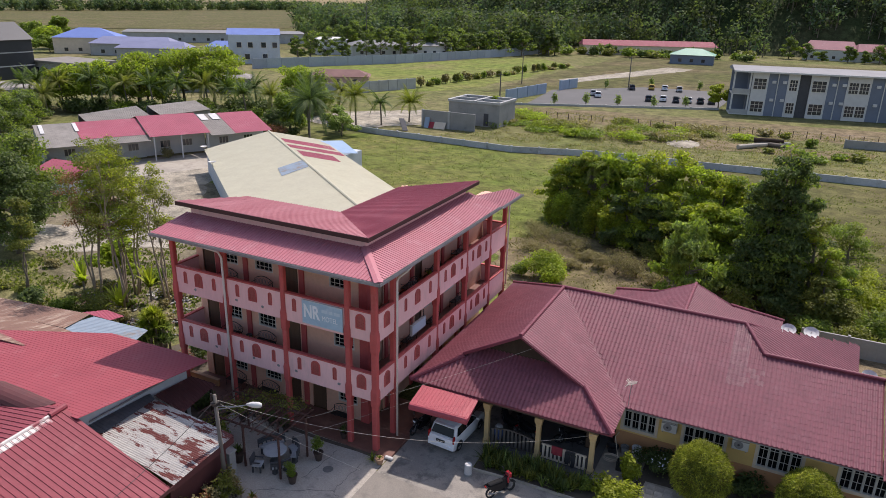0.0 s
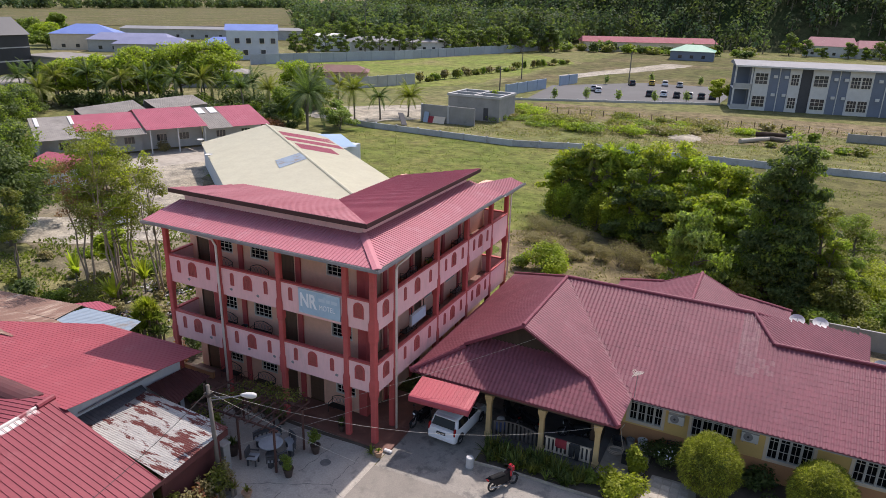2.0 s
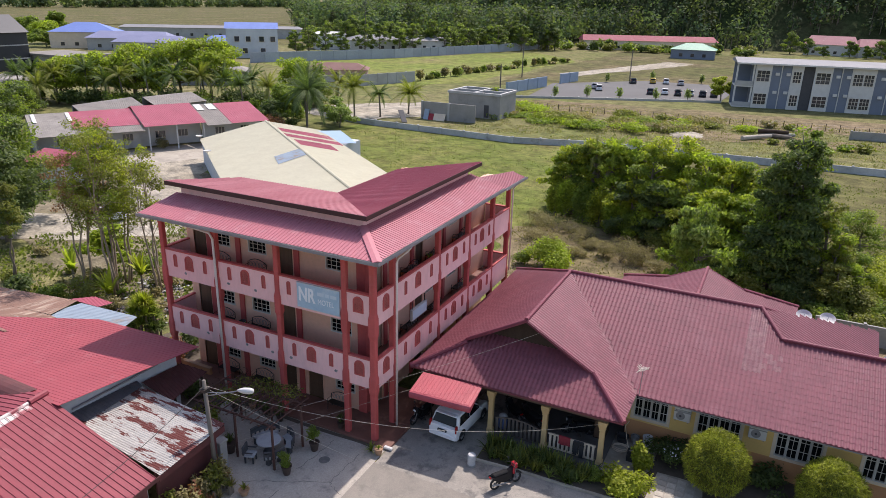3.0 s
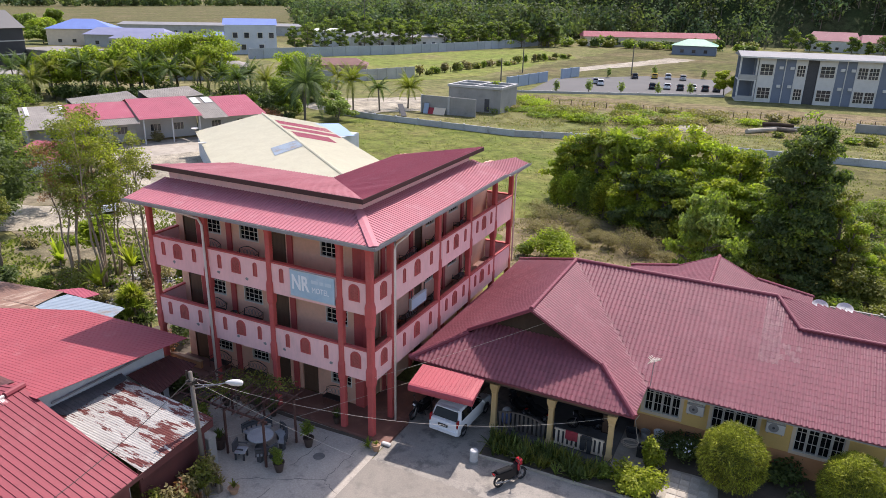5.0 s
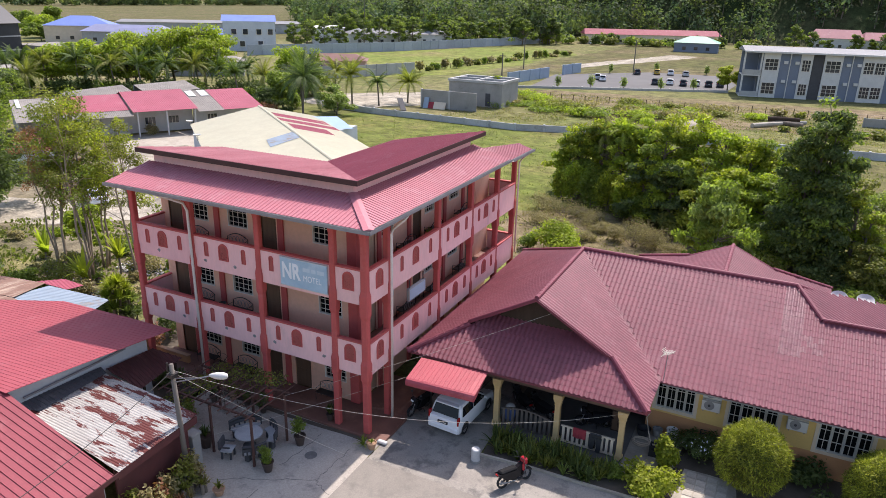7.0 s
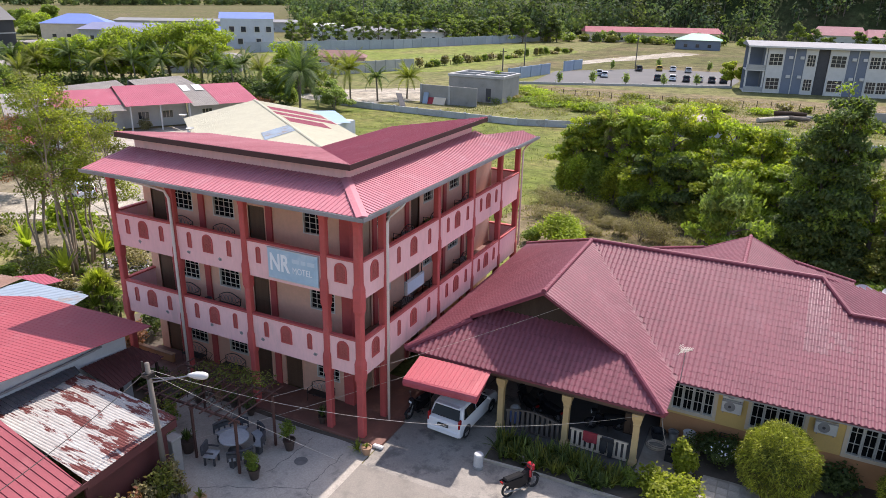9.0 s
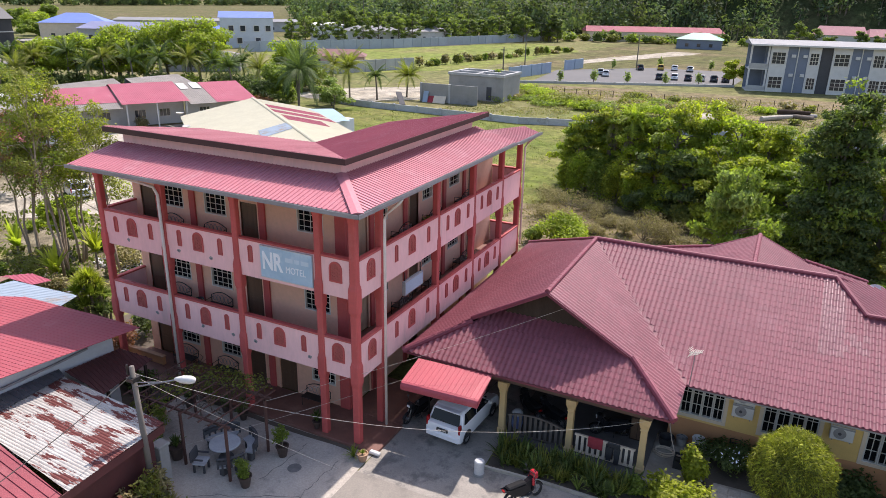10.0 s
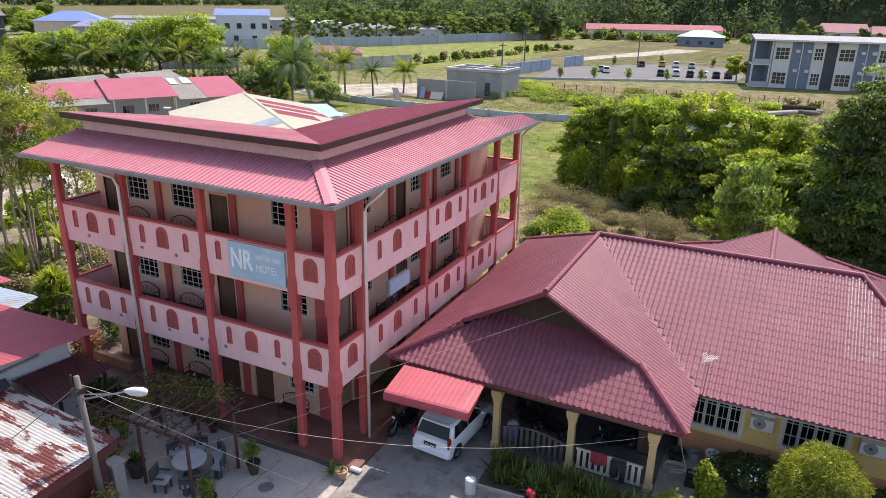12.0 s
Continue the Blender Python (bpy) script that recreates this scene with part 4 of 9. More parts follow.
tile_plane([(GLX, GY, GRZ), (GRX, GY, GRZ), (GRX - 1.2, GY + 0.9, GRZ + 0.9 * SK), (GLX + 1.2, GY + 0.9, GRZ + 0.9 * SK)], (0, 1, SK))
# main front slope and its right hand neighbour with the lower ridge
MS = (RZ - HEZ) / (MRY - MEY)
JX, JY, JZ = 18.05, 10.38, HEZ + MS * (10.38 - MEY)
tile_plane([(PEX, MEY, HEZ), (23.6, MEY, HEZ), (23.6, JY, JZ), (JX, JY, JZ), (16.8, MRY, RZ), (PRX, MRY, RZ)], (0, 1, MS))
tile_plane([(23.6, MEY - 0.4, HEZ), (31, MEY - 0.4, HEZ), (31, JY, JZ + 0.2), (23.6, JY, JZ + 0.2)], (0, 1, MS))
# hip end, back slopes
tile_plane([(16.85, MRY, RZ), (JX, JY, JZ), (22.85, JY + 0.6, HEZ), (22.85, 18.2, HEZ)], (-1, 0, 0.53))
tile_plane([(JX, JY, JZ), (31, JY, JZ), (31, 12.6, 4.5), (21.2, 12.6, 4.5)], (0, -1, 0.5))
tile_plane([(PRX, MRY, RZ), (16.85, MRY, RZ), (22.85, 18.2, HEZ), (0.62, 18.7, HEZ)], (0, -1, 0.53))
# back wing: a ridge running rearwards to a gable over a hipped skirt
BPX, BPY, BPZ = 13.53, 17.1, 6.55
BSL, BEZ, BEY = 0.466, 4.02, 19.85
BPL, BPR = (11.32, BPY, BPZ - BSL * 2.21), (15.74, BPY, BPZ - BSL * 2.21)
BCL, BCR = (BPX - 5.43, BEY, BEZ), (BPX + 5.43, BEY, BEZ)
tile_plane([(BPX, MRY, BPZ), (BPX, BPY, BPZ), BPL, BCL, (BCL[0], MRY, BEZ)], (1, 0, BSL))
tile_plane([(BPX, MRY, BPZ), (BPX, BPY, BPZ), BPR, BCR, (BCR[0], MRY, BEZ)], (-1, 0, BSL))
tile_plane([BCL, BCR, BPR, BPL], (0, -1, (BPL[2] - BEZ) / (BEY - BPY)))


def cap_line(a, b, r=0.11):
    """A row of half round ridge tiles."""
    a, b = Vector(a), Vector(b)
    k = max(1, int((b - a).length / 0.36))
    bm = bmesh.new()
    for i in range(k):
        p, q = a.lerp(b, i / k), a.lerp(b, (i + 1.06) / k)
        tube(bm, [p, q + Vector((0, 0, -0.006))], [r, r * 0.975], 10)
    return part("ridge_tiles", bm, TILE_CAP, bungalow)


cap_line((PRX, GY, RZ + 0.03), (PRX, MRY, RZ + 0.03))
cap_line((PRX, MRY, RZ + 0.04), (16.85, MRY, RZ + 0.04))
cap_line((PEX, PFY, HEZ + 0.06), (GRX, GY, GRZ + 0.06), 0.15)
cap_line((PLX, PFY, HEZ + 0.02), (GLX, GY, GRZ + 0.06), 0.15)
va, vb = Vector((PEX, MEY, HEZ - 0.02)), Vector((PRX, MRY, RZ - 0.02))
vn = Vector((va.y - vb.y, vb.x - va.x, 0)).normalized() * 0.13
part("valley_flashing", strip(bmesh.new(), [[p + vn + Vector((0, 0, 0.075)), p + Vector((0, 0, 0.045)), p - vn + Vector((0, 0, 0.075)), p + Vector((0, 0, -0.05))] for p in (va, vb)]), TILE, bungalow)
cap_line((16.85, MRY, RZ + 0.04), (JX, JY, JZ + 0.05))
cap_line((JX, JY, JZ + 0.05), (31, JY, JZ + 0.1))
cap_line((PRX, MRY, RZ + 0.03), (PLX, 18.7, LEZ + 0.05))
cap_line((16.85, MRY, RZ + 0.03), (22.85, 18.2, HEZ + 0.05))
cap_line((BPX, MRY + 0.2, BPZ + 0.03), (BPX, BPY, BPZ + 0.03))
for p, q in ((BPL, BCL), (BPR, BCR)):
    cap_line((p[0], p[1], p[2] + 0.04), (q[0], q[1], q[2] + 0.04))
    cap_line((BPX, BPY - 0.03, BPZ), (p[0], BPY - 0.03, p[2] + 0.02), 0.07)
cap_line((PRX, GY + 0.03, RZ - 0.03), (GRX, GY + 0.03, GRZ - 0.01), 0.075)
cap_line((PRX, GY + 0.03, RZ - 0.03), (GLX, GY + 0.03, GLZ - 0.01), 0.075)
# gable wall and its barge boards
bm = prism(bmesh.new(), [(GLX + 0.6, GY + 0.75, GRZ + 0.1), (GRX - 0.6, GY + 0.75, GRZ + 0.1), (PRX, GY + 0.75, RZ - 0.22)], (0, 0.12, 0))
part("gable_wall", bm, WOOD, bungalow)
part("gable_wall", prism(bmesh.new(), [(BPL[0] + 0.2, BPY - 0.4, BPL[2]), (BPR[0] - 0.2, BPY - 0.4, BPR[2]), (BPX, BPY - 0.4, BPZ - 0.15)], (0, 0.12, 0)), WOOD, bungalow)
for sx, gx1, gz1 in ((1, GRX, GRZ), (-1, GLX, GLZ)):
    bm = prism(bmesh.new(), [(PRX, GY - 0.02, RZ - 0.02), (gx1, GY - 0.02, gz1 - 0.02), (gx1, GY - 0.02, gz1 - 0.15), (PRX, GY - 0.02, RZ - 0.15)], (0, 0.05, 0))
    part("barge_board", bm, TILE_CAP, bungalow)
    bm = prism(bmesh.new(), [(PRX, GY + 0.03, RZ - 0.12), (gx1, GY + 0.03, gz1 - 0.12), (gx1, GY + 0.75, gz1 - 0.12), (PRX, GY + 0.75, RZ - 0.12)], (0, 0, -0.03))
    part("verge_soffit", bm, WOOD, bungalow)
# dark brown that paints the porch's shade on its back wall and beams
DARKPORCH = surface("shaded_brown_wall", (0.12, 0.075, 0.05), (0.09, 0.055, 0.038), 0.6, 0.85, dirt=(0.06, 0.045, 0.035))
# walls: front with windows, terracotta base band
HY = 6.75
CASEMENT = surface("grey_casement_paint", (0.5, 0.49, 0.46), (0.42, 0.41, 0.385), 2, 0.5, vary=0.06)
HWIN = [(11.75, 13.45, 1.42, 2.95), (14.9, 16.9, 1.42, 2.95), (18.5, 20.5, 1.3, 2.85), (22.2, 24.2, 1.35, 2.85)]
part("front_wall", wall_with_holes(bmesh.new(), "y", HY, 0.2, 11.4, 31, 1.15, 3.3, HWIN), YELLOW, bungalow)
part("wall_base", boxed(11.4, 31, HY - 0.012, HY + 0.2, 0.0, 1.15), ORANGE, bungalow)
for a, b, c, d in HWIN:
    w = (b - a) / 4
    for i in range(4):
        window(bungalow, "-y", HY, a + i * w + 0.005, a + (i + 1) * w - 0.005, c, d, 2, 3, CASEMENT, 0.026)
    bm = bmesh.new()
    slab(bm, "-y", HY, a - 0.14, b + 0.14, 0.0, 0.05, c - 0.14, c)
    slab(bm, "-y", HY, a - 0.14, a, 0.0, 0.045, c, d)
    slab(bm, "-y", HY, b, b + 0.14, 0.0, 0.045, c, d)
    part("window_surround", bm, CREAM_FENCE, bungalow)
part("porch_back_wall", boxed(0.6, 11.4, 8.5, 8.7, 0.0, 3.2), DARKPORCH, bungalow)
part("side_wall", boxed(11.4, 11.6, 6.95, 8.5, 0.0, 3.6), YELLOW, bungalow)
part("end_wall", boxed(30.8, 31, 6.95, 13.4, 0.0, 3.4), YELLOW, bungalow)
part("back_wall", boxed(0.6, 22.4, 17.0, 17.2, 0.0, 3.3), YELLOW, bungalow)
part("back_wall", boxed(8.8, 18.2, 19.1, 19.3, 0.0, 4.1), YELLOW, bungalow)
part("wing_wall", boxed(8.6, 8.8, 17.2, 19.3, 0.0, 4.1), YELLOW, bungalow)
part("wing_wall", boxed(18.2, 18.4, 17.2, 19.3, 0.0, 4.1), YELLOW, bungalow)
part("left_wall", boxed(0.62, 0.82, 8.7, 17.0, 0.0, 2.9), YELLOW, bungalow)
part("eave_soffit", boxed(12.05, 31, MEY + 0.07, HY, HEZ - 0.13, HEZ - 0.10), CREAM_FENCE, bungalow)
part("fascia", boxed(12.05, 31, MEY + 0.05, MEY + 0.08, HEZ - 0.13, HEZ - 0.02), GREYWHITE, bungalow, "thin weathered grey eaves board")
part("fascia", boxed(PLX, PEX, PFY + 0.05, PFY + 0.08, HEZ - 0.12, HEZ - 0.02), TILE_CAP, bungalow)
part("fascia", boxed(PEX - 0.08, PEX - 0.05, PFY + 0.08, MEY, HEZ - 0.12, HEZ - 0.02), TILE_CAP, bungalow)
# beams and ceiling coloured dark to match the painted porch shade
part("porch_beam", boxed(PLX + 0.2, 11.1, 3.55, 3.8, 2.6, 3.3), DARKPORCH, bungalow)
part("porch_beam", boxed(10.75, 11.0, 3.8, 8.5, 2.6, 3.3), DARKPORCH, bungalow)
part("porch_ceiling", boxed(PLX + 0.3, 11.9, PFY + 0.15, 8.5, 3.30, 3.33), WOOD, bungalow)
for x, y in ((4.95, 3.68), (7.92, 3.68), (10.84, 3.68)):
    bm = loft_square(bmesh.new(), x, y, [(0, 0.16), (0.3, 0.16), (0.36, 0.125), (2.02, 0.12), (2.06, 0.15), (2.14, 0.135), (2.36, 0.2), (2.6, 0.21)])
    part("porch_column", bm, COLUMN_Y, bungalow, "ochre square porch column with flared capital")


# porch fence: turned boards between rails, first panel arched
def porch_fence(x0, x1, y, mat, arch):
    f = thing("porch_fence", ((x0 + x1) / 2, y, 0.12), "cream slatted porch fence between columns", "fence", "porch fences")
    k = int((x1 - x0) / 0.21)
    for i in range(k):
        x = x0 + (i + 0.5) * (x1 - x0) / k
        top = 0.98 + (0.22 * math.sin(math.pi * (i + 0.5) / k) if arch else 0)
        part("slat", boxed(x - 0.06, x + 0.06, y - 0.02, y + 0.02, 0.26, top), mat, f)
    part("rail", boxed(x0, x1, y - 0.035, y + 0.035, 0.18, 0.26), mat, f)
    rows = []
    for i in range(13):
        x, z = x0 + (x1 - x0) * i / 12, 0.98 + (0.22 * math.sin(math.pi * i / 12) if arch else 0)
        rows.append([(x, y - 0.04, z), (x, y + 0.04, z), (x, y + 0.04, z + 0.07), (x, y - 0.04, z + 0.07)])
    bm = strip(bmesh.new(), rows)
    part("rail", bm, mat, f)
    return f


# first panel's grey is darkened to carry the porch shade
porch_fence(5.2, 7.7, 3.68, surface("shaded_fence_paint", (0.12, 0.1, 0.085), (0.08, 0.065, 0.055), 0.9, 0.7, vary=0.1), True)
porch_fence(8.15, 10.6, 3.68, CREAM_FENCE, False)

# ---- red canopy over the car ----
canopy = thing("car_canopy", (3, 2, 2.6), "bright red ribbed metal canopy with rounded front lip", "canopy")
AX0, AX1 = 1.5, 4.83
sheet("canopy_sheet", [(AX0, 2.58, 3.3), (AX1, 2.58, 3.3), (AX1, 1.0, 3.06), (AX0, 1.0, 3.06)], (0, -1, -0.15), surface("canopy_red", (0.36, 0.058, 0.078), (0.31, 0.05, 0.066), 0.6, 0.6, fine=6, bump=0.03, dirt=(0.42, 0.1, 0.11), dirt_at=(0.55, 0.8), stretch=(2, 0.4, 1), vary=0.08), canopy, 0.2, 0.016)
CANRED = MATS["canopy_red"]
prof = [(1.0, 3.07), (0.91, 3.03), (0.86, 2.95), (0.85, 2.85), (0.88, 2.72)]
rows = []
for i in range(69):
    x, off = AX0 + (AX1 - AX0) * i / 68, 0.009 if i % 7 in (2, 3, 4) else 0.0
    rows.append([(x, y - off, z) for y, z in prof] + [(x, y + 0.02, z - 0.01) for y, z in prof[::-1]])
bm = strip(bmesh.new(), rows)
part("front_lip", bm, CANRED, canopy)
for x in (AX0, AX1):
    part("end_cheek", prism(bmesh.new(), [(x - 0.01, 2.4, 3.26), (x - 0.01, 0.97, 3.03), (x - 0.01, 0.88, 2.75), (x - 0.01, 1.05, 2.8)], (0.02, 0, 0)), CANRED, canopy)
for x in (AX0 + 0.1, AX1 - 0.1):
    part("bracket", tube(bmesh.new(), [(x, 3.5, 2.45), (x, 0.95, 2.92)], 0.025, 6), IRON, canopy)
part("cross_rail", tube(bmesh.new(), [(AX0, 0.9, 2.95), (AX1, 0.9, 2.95)], 0.025, 6), IRON, canopy)
part("post", tube(bmesh.new(), [(AX0 + 0.12, 3.5, 0.02), (AX0 + 0.12, 3.5, 3.2)], 0.04, 8), IRON, canopy)
canopy.rotation_euler = (0, 0, radians(3.0))

# ---- sheds with red and rusted roofs beside the motel ----
shed_a = thing("long_shed", (-12, -6, 0), "pale blue walled shed under a broad red sheet roof", "shed")
sheet("roof_sheet", [(-9.95, -9.9, 4.72), (-8.95, -2.6, 4.5), (-17.2, -2.3, 4.0), (-20.2, -9.4, 4.1)], (1, 0, 0.08), ROOF_A, shed_a, 0.2, 0.011, seam=True, label="bright red ribbed roof sheet")
sheet("roof_sheet", [(-17.2, -2.3, 3.98), (-20.2, -9.4, 4.08), (-30, -9.4, 3.6), (-27, -6.2, 3.55)], (1, 0, 0.08), ROOF_A, shed_a, 0.2, 0.011, seam=True, label="faded red ribbed roof sheet")
part("front_wall", prism(bmesh.new(), [(-10.75, -9.8, 0), (-10.4, -3.0, 0), (-10.4, -3.0, 4.38), (-10.75, -9.8, 4.6)], (-0.12, 0, 0)), PALEWALL, shed_a, "pale blue painted shed wall")
part("back_wall", prism(bmesh.new(), [(-10.4, -3.0, 0), (-17.2, -2.75, 0), (-17.2, -2.75, 3.9), (-10.4, -3.0, 4.35)], (0, -0.12, 0)), PALEWALL, shed_a)
part("end_wall", boxed(-29.6, -29.4, -9.2, -6.6, 0, 3.5), PALEWALL, shed_a)
part("pipe", tube(bmesh.new(), [(-10.62, -8.9, 3.75), (-10.45, -5.6, 3.8), (-10.38, -4.2, 3.85)], 0.05, 6), GREYWHITE, shed_a)

LEANRED = surface("dull_red_sheet", (0.085, 0.024, 0.024), (0.065, 0.02, 0.02), 0.6, 0.7, dirt=(0.16, 0.07, 0.06), vary=0.1)
lean = thing("lean_to", (-9, -3.2, 0), "dark maroon lean-to roof against the shed wall", "shed")
sheet("roof_sheet", [(-10.35, -2.75, 3.2), (-9.3, -2.0, 2.6), (-8.72, -4.98, 2.6), (-10.35, -5.4, 3.25)], (1, 0, -0.4), LEANRED, lean, 0.2, 0.03)
for x, y in ((-9.35, -2.4), (-8.95, -4.6)):
    part("post", boxed(x - 0.05, x + 0.05, y - 0.05, y + 0.05, 0, 2.48), WOOD, lean)

strip_roof = thing("side_roof", (-10.4, -7.3, 3.4), "dark slate grey sheet strip along the shed wall", "roof")
sheet("roof_sheet", [(-10.72, -9.1, 3.55), (-10.42, -5.5, 3.55), (-9.9, -5.6, 3.46), (-9.75, -9.0, 3.46)], (1, 0, -0.2), surface("slate_grey_sheet", (0.10, 0.105, 0.12), (0.075, 0.08, 0.09), 0.7, 0.6, dirt=(0.16, 0.16, 0.16)), strip_roof, 0.2, 0.02)
shed_r = thing("rusted_shed", (-7.5, -7.5, 0), "small shed under a peeling rusted white sheet roof", "shed")
sheet("roof_sheet", [(-4.6, -5.66, 3.0), (-4.32, -9.72, 3.0), (-10.12, -9.15, 3.38), (-10.3, -5.58, 3.4)], (1, 0, -0.08), RUSTED, shed_r, 0.12, 0.03, wave=True, label="white corrugated sheet with rust patches")
part("fascia", prism(bmesh.new(), [(-4.6, -5.7, 2.95), (-4.4, -9.7, 2.95), (-4.4, -9.7, 2.62), (-4.6, -5.7, 2.62)], (-0.04, 0, 0)), MAROON, shed_r)
part("side_wall", prism(bmesh.new(), [(-5.0, -5.9, 0), (-4.85, -9.5, 0), (-4.85, -9.5, 2.9), (-5.0, -5.9, 2.9)], (-0.1, 0, 0)), MAROON, shed_r)
part("back_wall", boxed(-10.2, -5.1, -5.95, -5.85, 0, 2.95), CEMENT, shed_r)

shed_b = thing("near_shed", (-8, -13, 0), "shed with steep red ribbed roof sheets and peeling ridge", "shed")
sheet("roof_sheet", [(-11.1, -9.7, 4.85), (-4.3, -9.75, 3.05), (-3.6, -18, 3.05), (-10.4, -18, 4.85)], (1, 0, -0.26), ROOF_B, shed_b, 0.28, 0.032, seam=True, label="red ribbed roof sheet with shadowed seams")
sheet("roof_sheet", [(-11.1, -9.7, 4.85), (-10.4, -18, 4.85), (-15.8, -18, 3.9), (-16.4, -9.7, 3.9)], (-1, 0, -0.18), ROOF_B, shed_b, 0.28, 0.032, seam=True)
bm = tube(bmesh.new(), [(-11.1, -9.6, 4.9), (-11.0, -10.5, 4.9)], 0.14, 8)
part("ridge_cap", bm, ROOF_B, shed_b)
PEEL = surface("peeling_white_ridge", (0.25, 0.053, 0.067), (0.3, 0.09, 0.1), 1.2, 0.65, dirt=(0.6, 0.56, 0.52), dirt_at=(0.44, 0.52), stretch=(1, 0.5, 1), vary=0.12, dirt_scale=1.4)
bm = tube(bmesh.new(), [(-11.0, -10.55, 4.87), (-10.4, -18, 4.87)], 0.09, 8)
part("ridge_cap", bm, PEEL, shed_b, "white peeling ridge cap")
sheet("ridge_flashing", [(-10.98, -10.6, 4.86), (-10.62, -10.6, 4.765), (-10.02, -18, 4.765), (-10.38, -18, 4.86)], (1, 0, -0.26), PEEL, shed_b, 0.28, 0.034, seam=True, label="peeling white flashing beside the ridge")
part("gable_wall", prism(bmesh.new(), [(-4.7, -10.1, 0), (-15.6, -10.1, 0), (-15.6, -10.1, 3.9), (-10.9, -10.1, 4.75), (-4.7, -10.1, 3.1)], (0, -0.12, 0)), CEMENT, shed_b)
part("side_wall", prism(bmesh.new(), [(-4.6, -10.2, 0), (-4.0, -18, 0), (-4.0, -18, 3.0), (-4.6, -10.2, 3.0)], (-0.1, 0, 0)), MAROON, shed_b)
part("fascia", prism(bmesh.new(), [(-4.28, -9.7, 3.03), (-3.58, -18, 3.03), (-3.58, -18, 2.85), (-4.28, -9.7, 2.85)], (-0.03, 0, 0)), MAROON, shed_b)
# curled dark red sheet lying over the gap between the two roofs
curl = thing("loose_sheet", (-14.5, -9.9, 4.2), "curled dark red roof sheet lying over a roof edge", "roof sheet")
ring = [(-9.7 - 0.7 * math.cos(a), 4.1 + 0.55 * math.sin(a)) for a in [math.pi * (0.1 + 0.1 * q) for q in range(9)]]
bm = strip(bmesh.new(), [[(x, y, z) for y, z in ring] + [(x, y, z - 0.02) for y, z in ring[::-1]] for x in (-16.5, -14.4, -12.2)])
part("curved_sheet", bm, MAROON, curl)

shed_far = thing("tin_roof_sheds", (-25, -2, 0), "low sheds under brown rusted and faded blue tin", "shed")
sheet("roof_sheet", [(-22.5, -2.7, 3.02), (-19.3, -2.6, 3.04), (-16.7, -1.35, 3.0), (-17.45, 0.55, 2.96), (-22.2, 0.25, 2.94)], (1, 0.3, 0), BLUEFADE, shed_far, 0.2, 0.01, label="faded pale blue tin sheet")
sheet("roof_sheet", [(-23.4, 0.3, 2.88), (-20.8, 0.4, 2.86), (-20.6, 1.3, 2.84), (-22.4, 1.4, 2.84)], (0.1, 1, 0), ROOF_PINK, shed_far, 0.2, 0.025, label="pink red tin sheet")
sheet("roof_sheet", [(-31.5, -1.1, 2.9), (-22.6, 0.35, 2.9), (-21.9, -2.1, 3.1), (-30, -3.0, 3.15)], (0.25, -1, 0.1), RUST, shed_far, 0.22, 0.03, wave=True, label="striped brown rusted tin sheet")
sheet("roof_sheet", [(-30, -3.0, 3.12), (-21.9, -2.1, 3.06), (-19.5, -2.5, 3.2), (-20.2, -5.9, 3.5), (-29, -6.6, 3.5)], (0.25, -1, 0.1), RUST, shed_far, 0.22, 0.03, wave=True, label="brown rusted tin sheet")
sheet("roof_sheet", [(-19.5, -3.2, 3.36), (-23, -3.6, 3.4), (-23, -5.6, 3.56), (-19, -5.4, 3.55)], (1, 0.1, 0), ASBESTOS, shed_far, 0.2, 0.03, wave=True, label="weathered grey tin sheet")
for x0, x1, y0, y1 in ((-21.6, -18.2, 0.0, 0.1), (-30, -22.0, -1.2, -1.1), (-29.6, -29.5, -5.6, -1.2)):
    part("wall", boxed(x0, x1, y0, y1, 0, 2.8), CEMENT, shed_far)


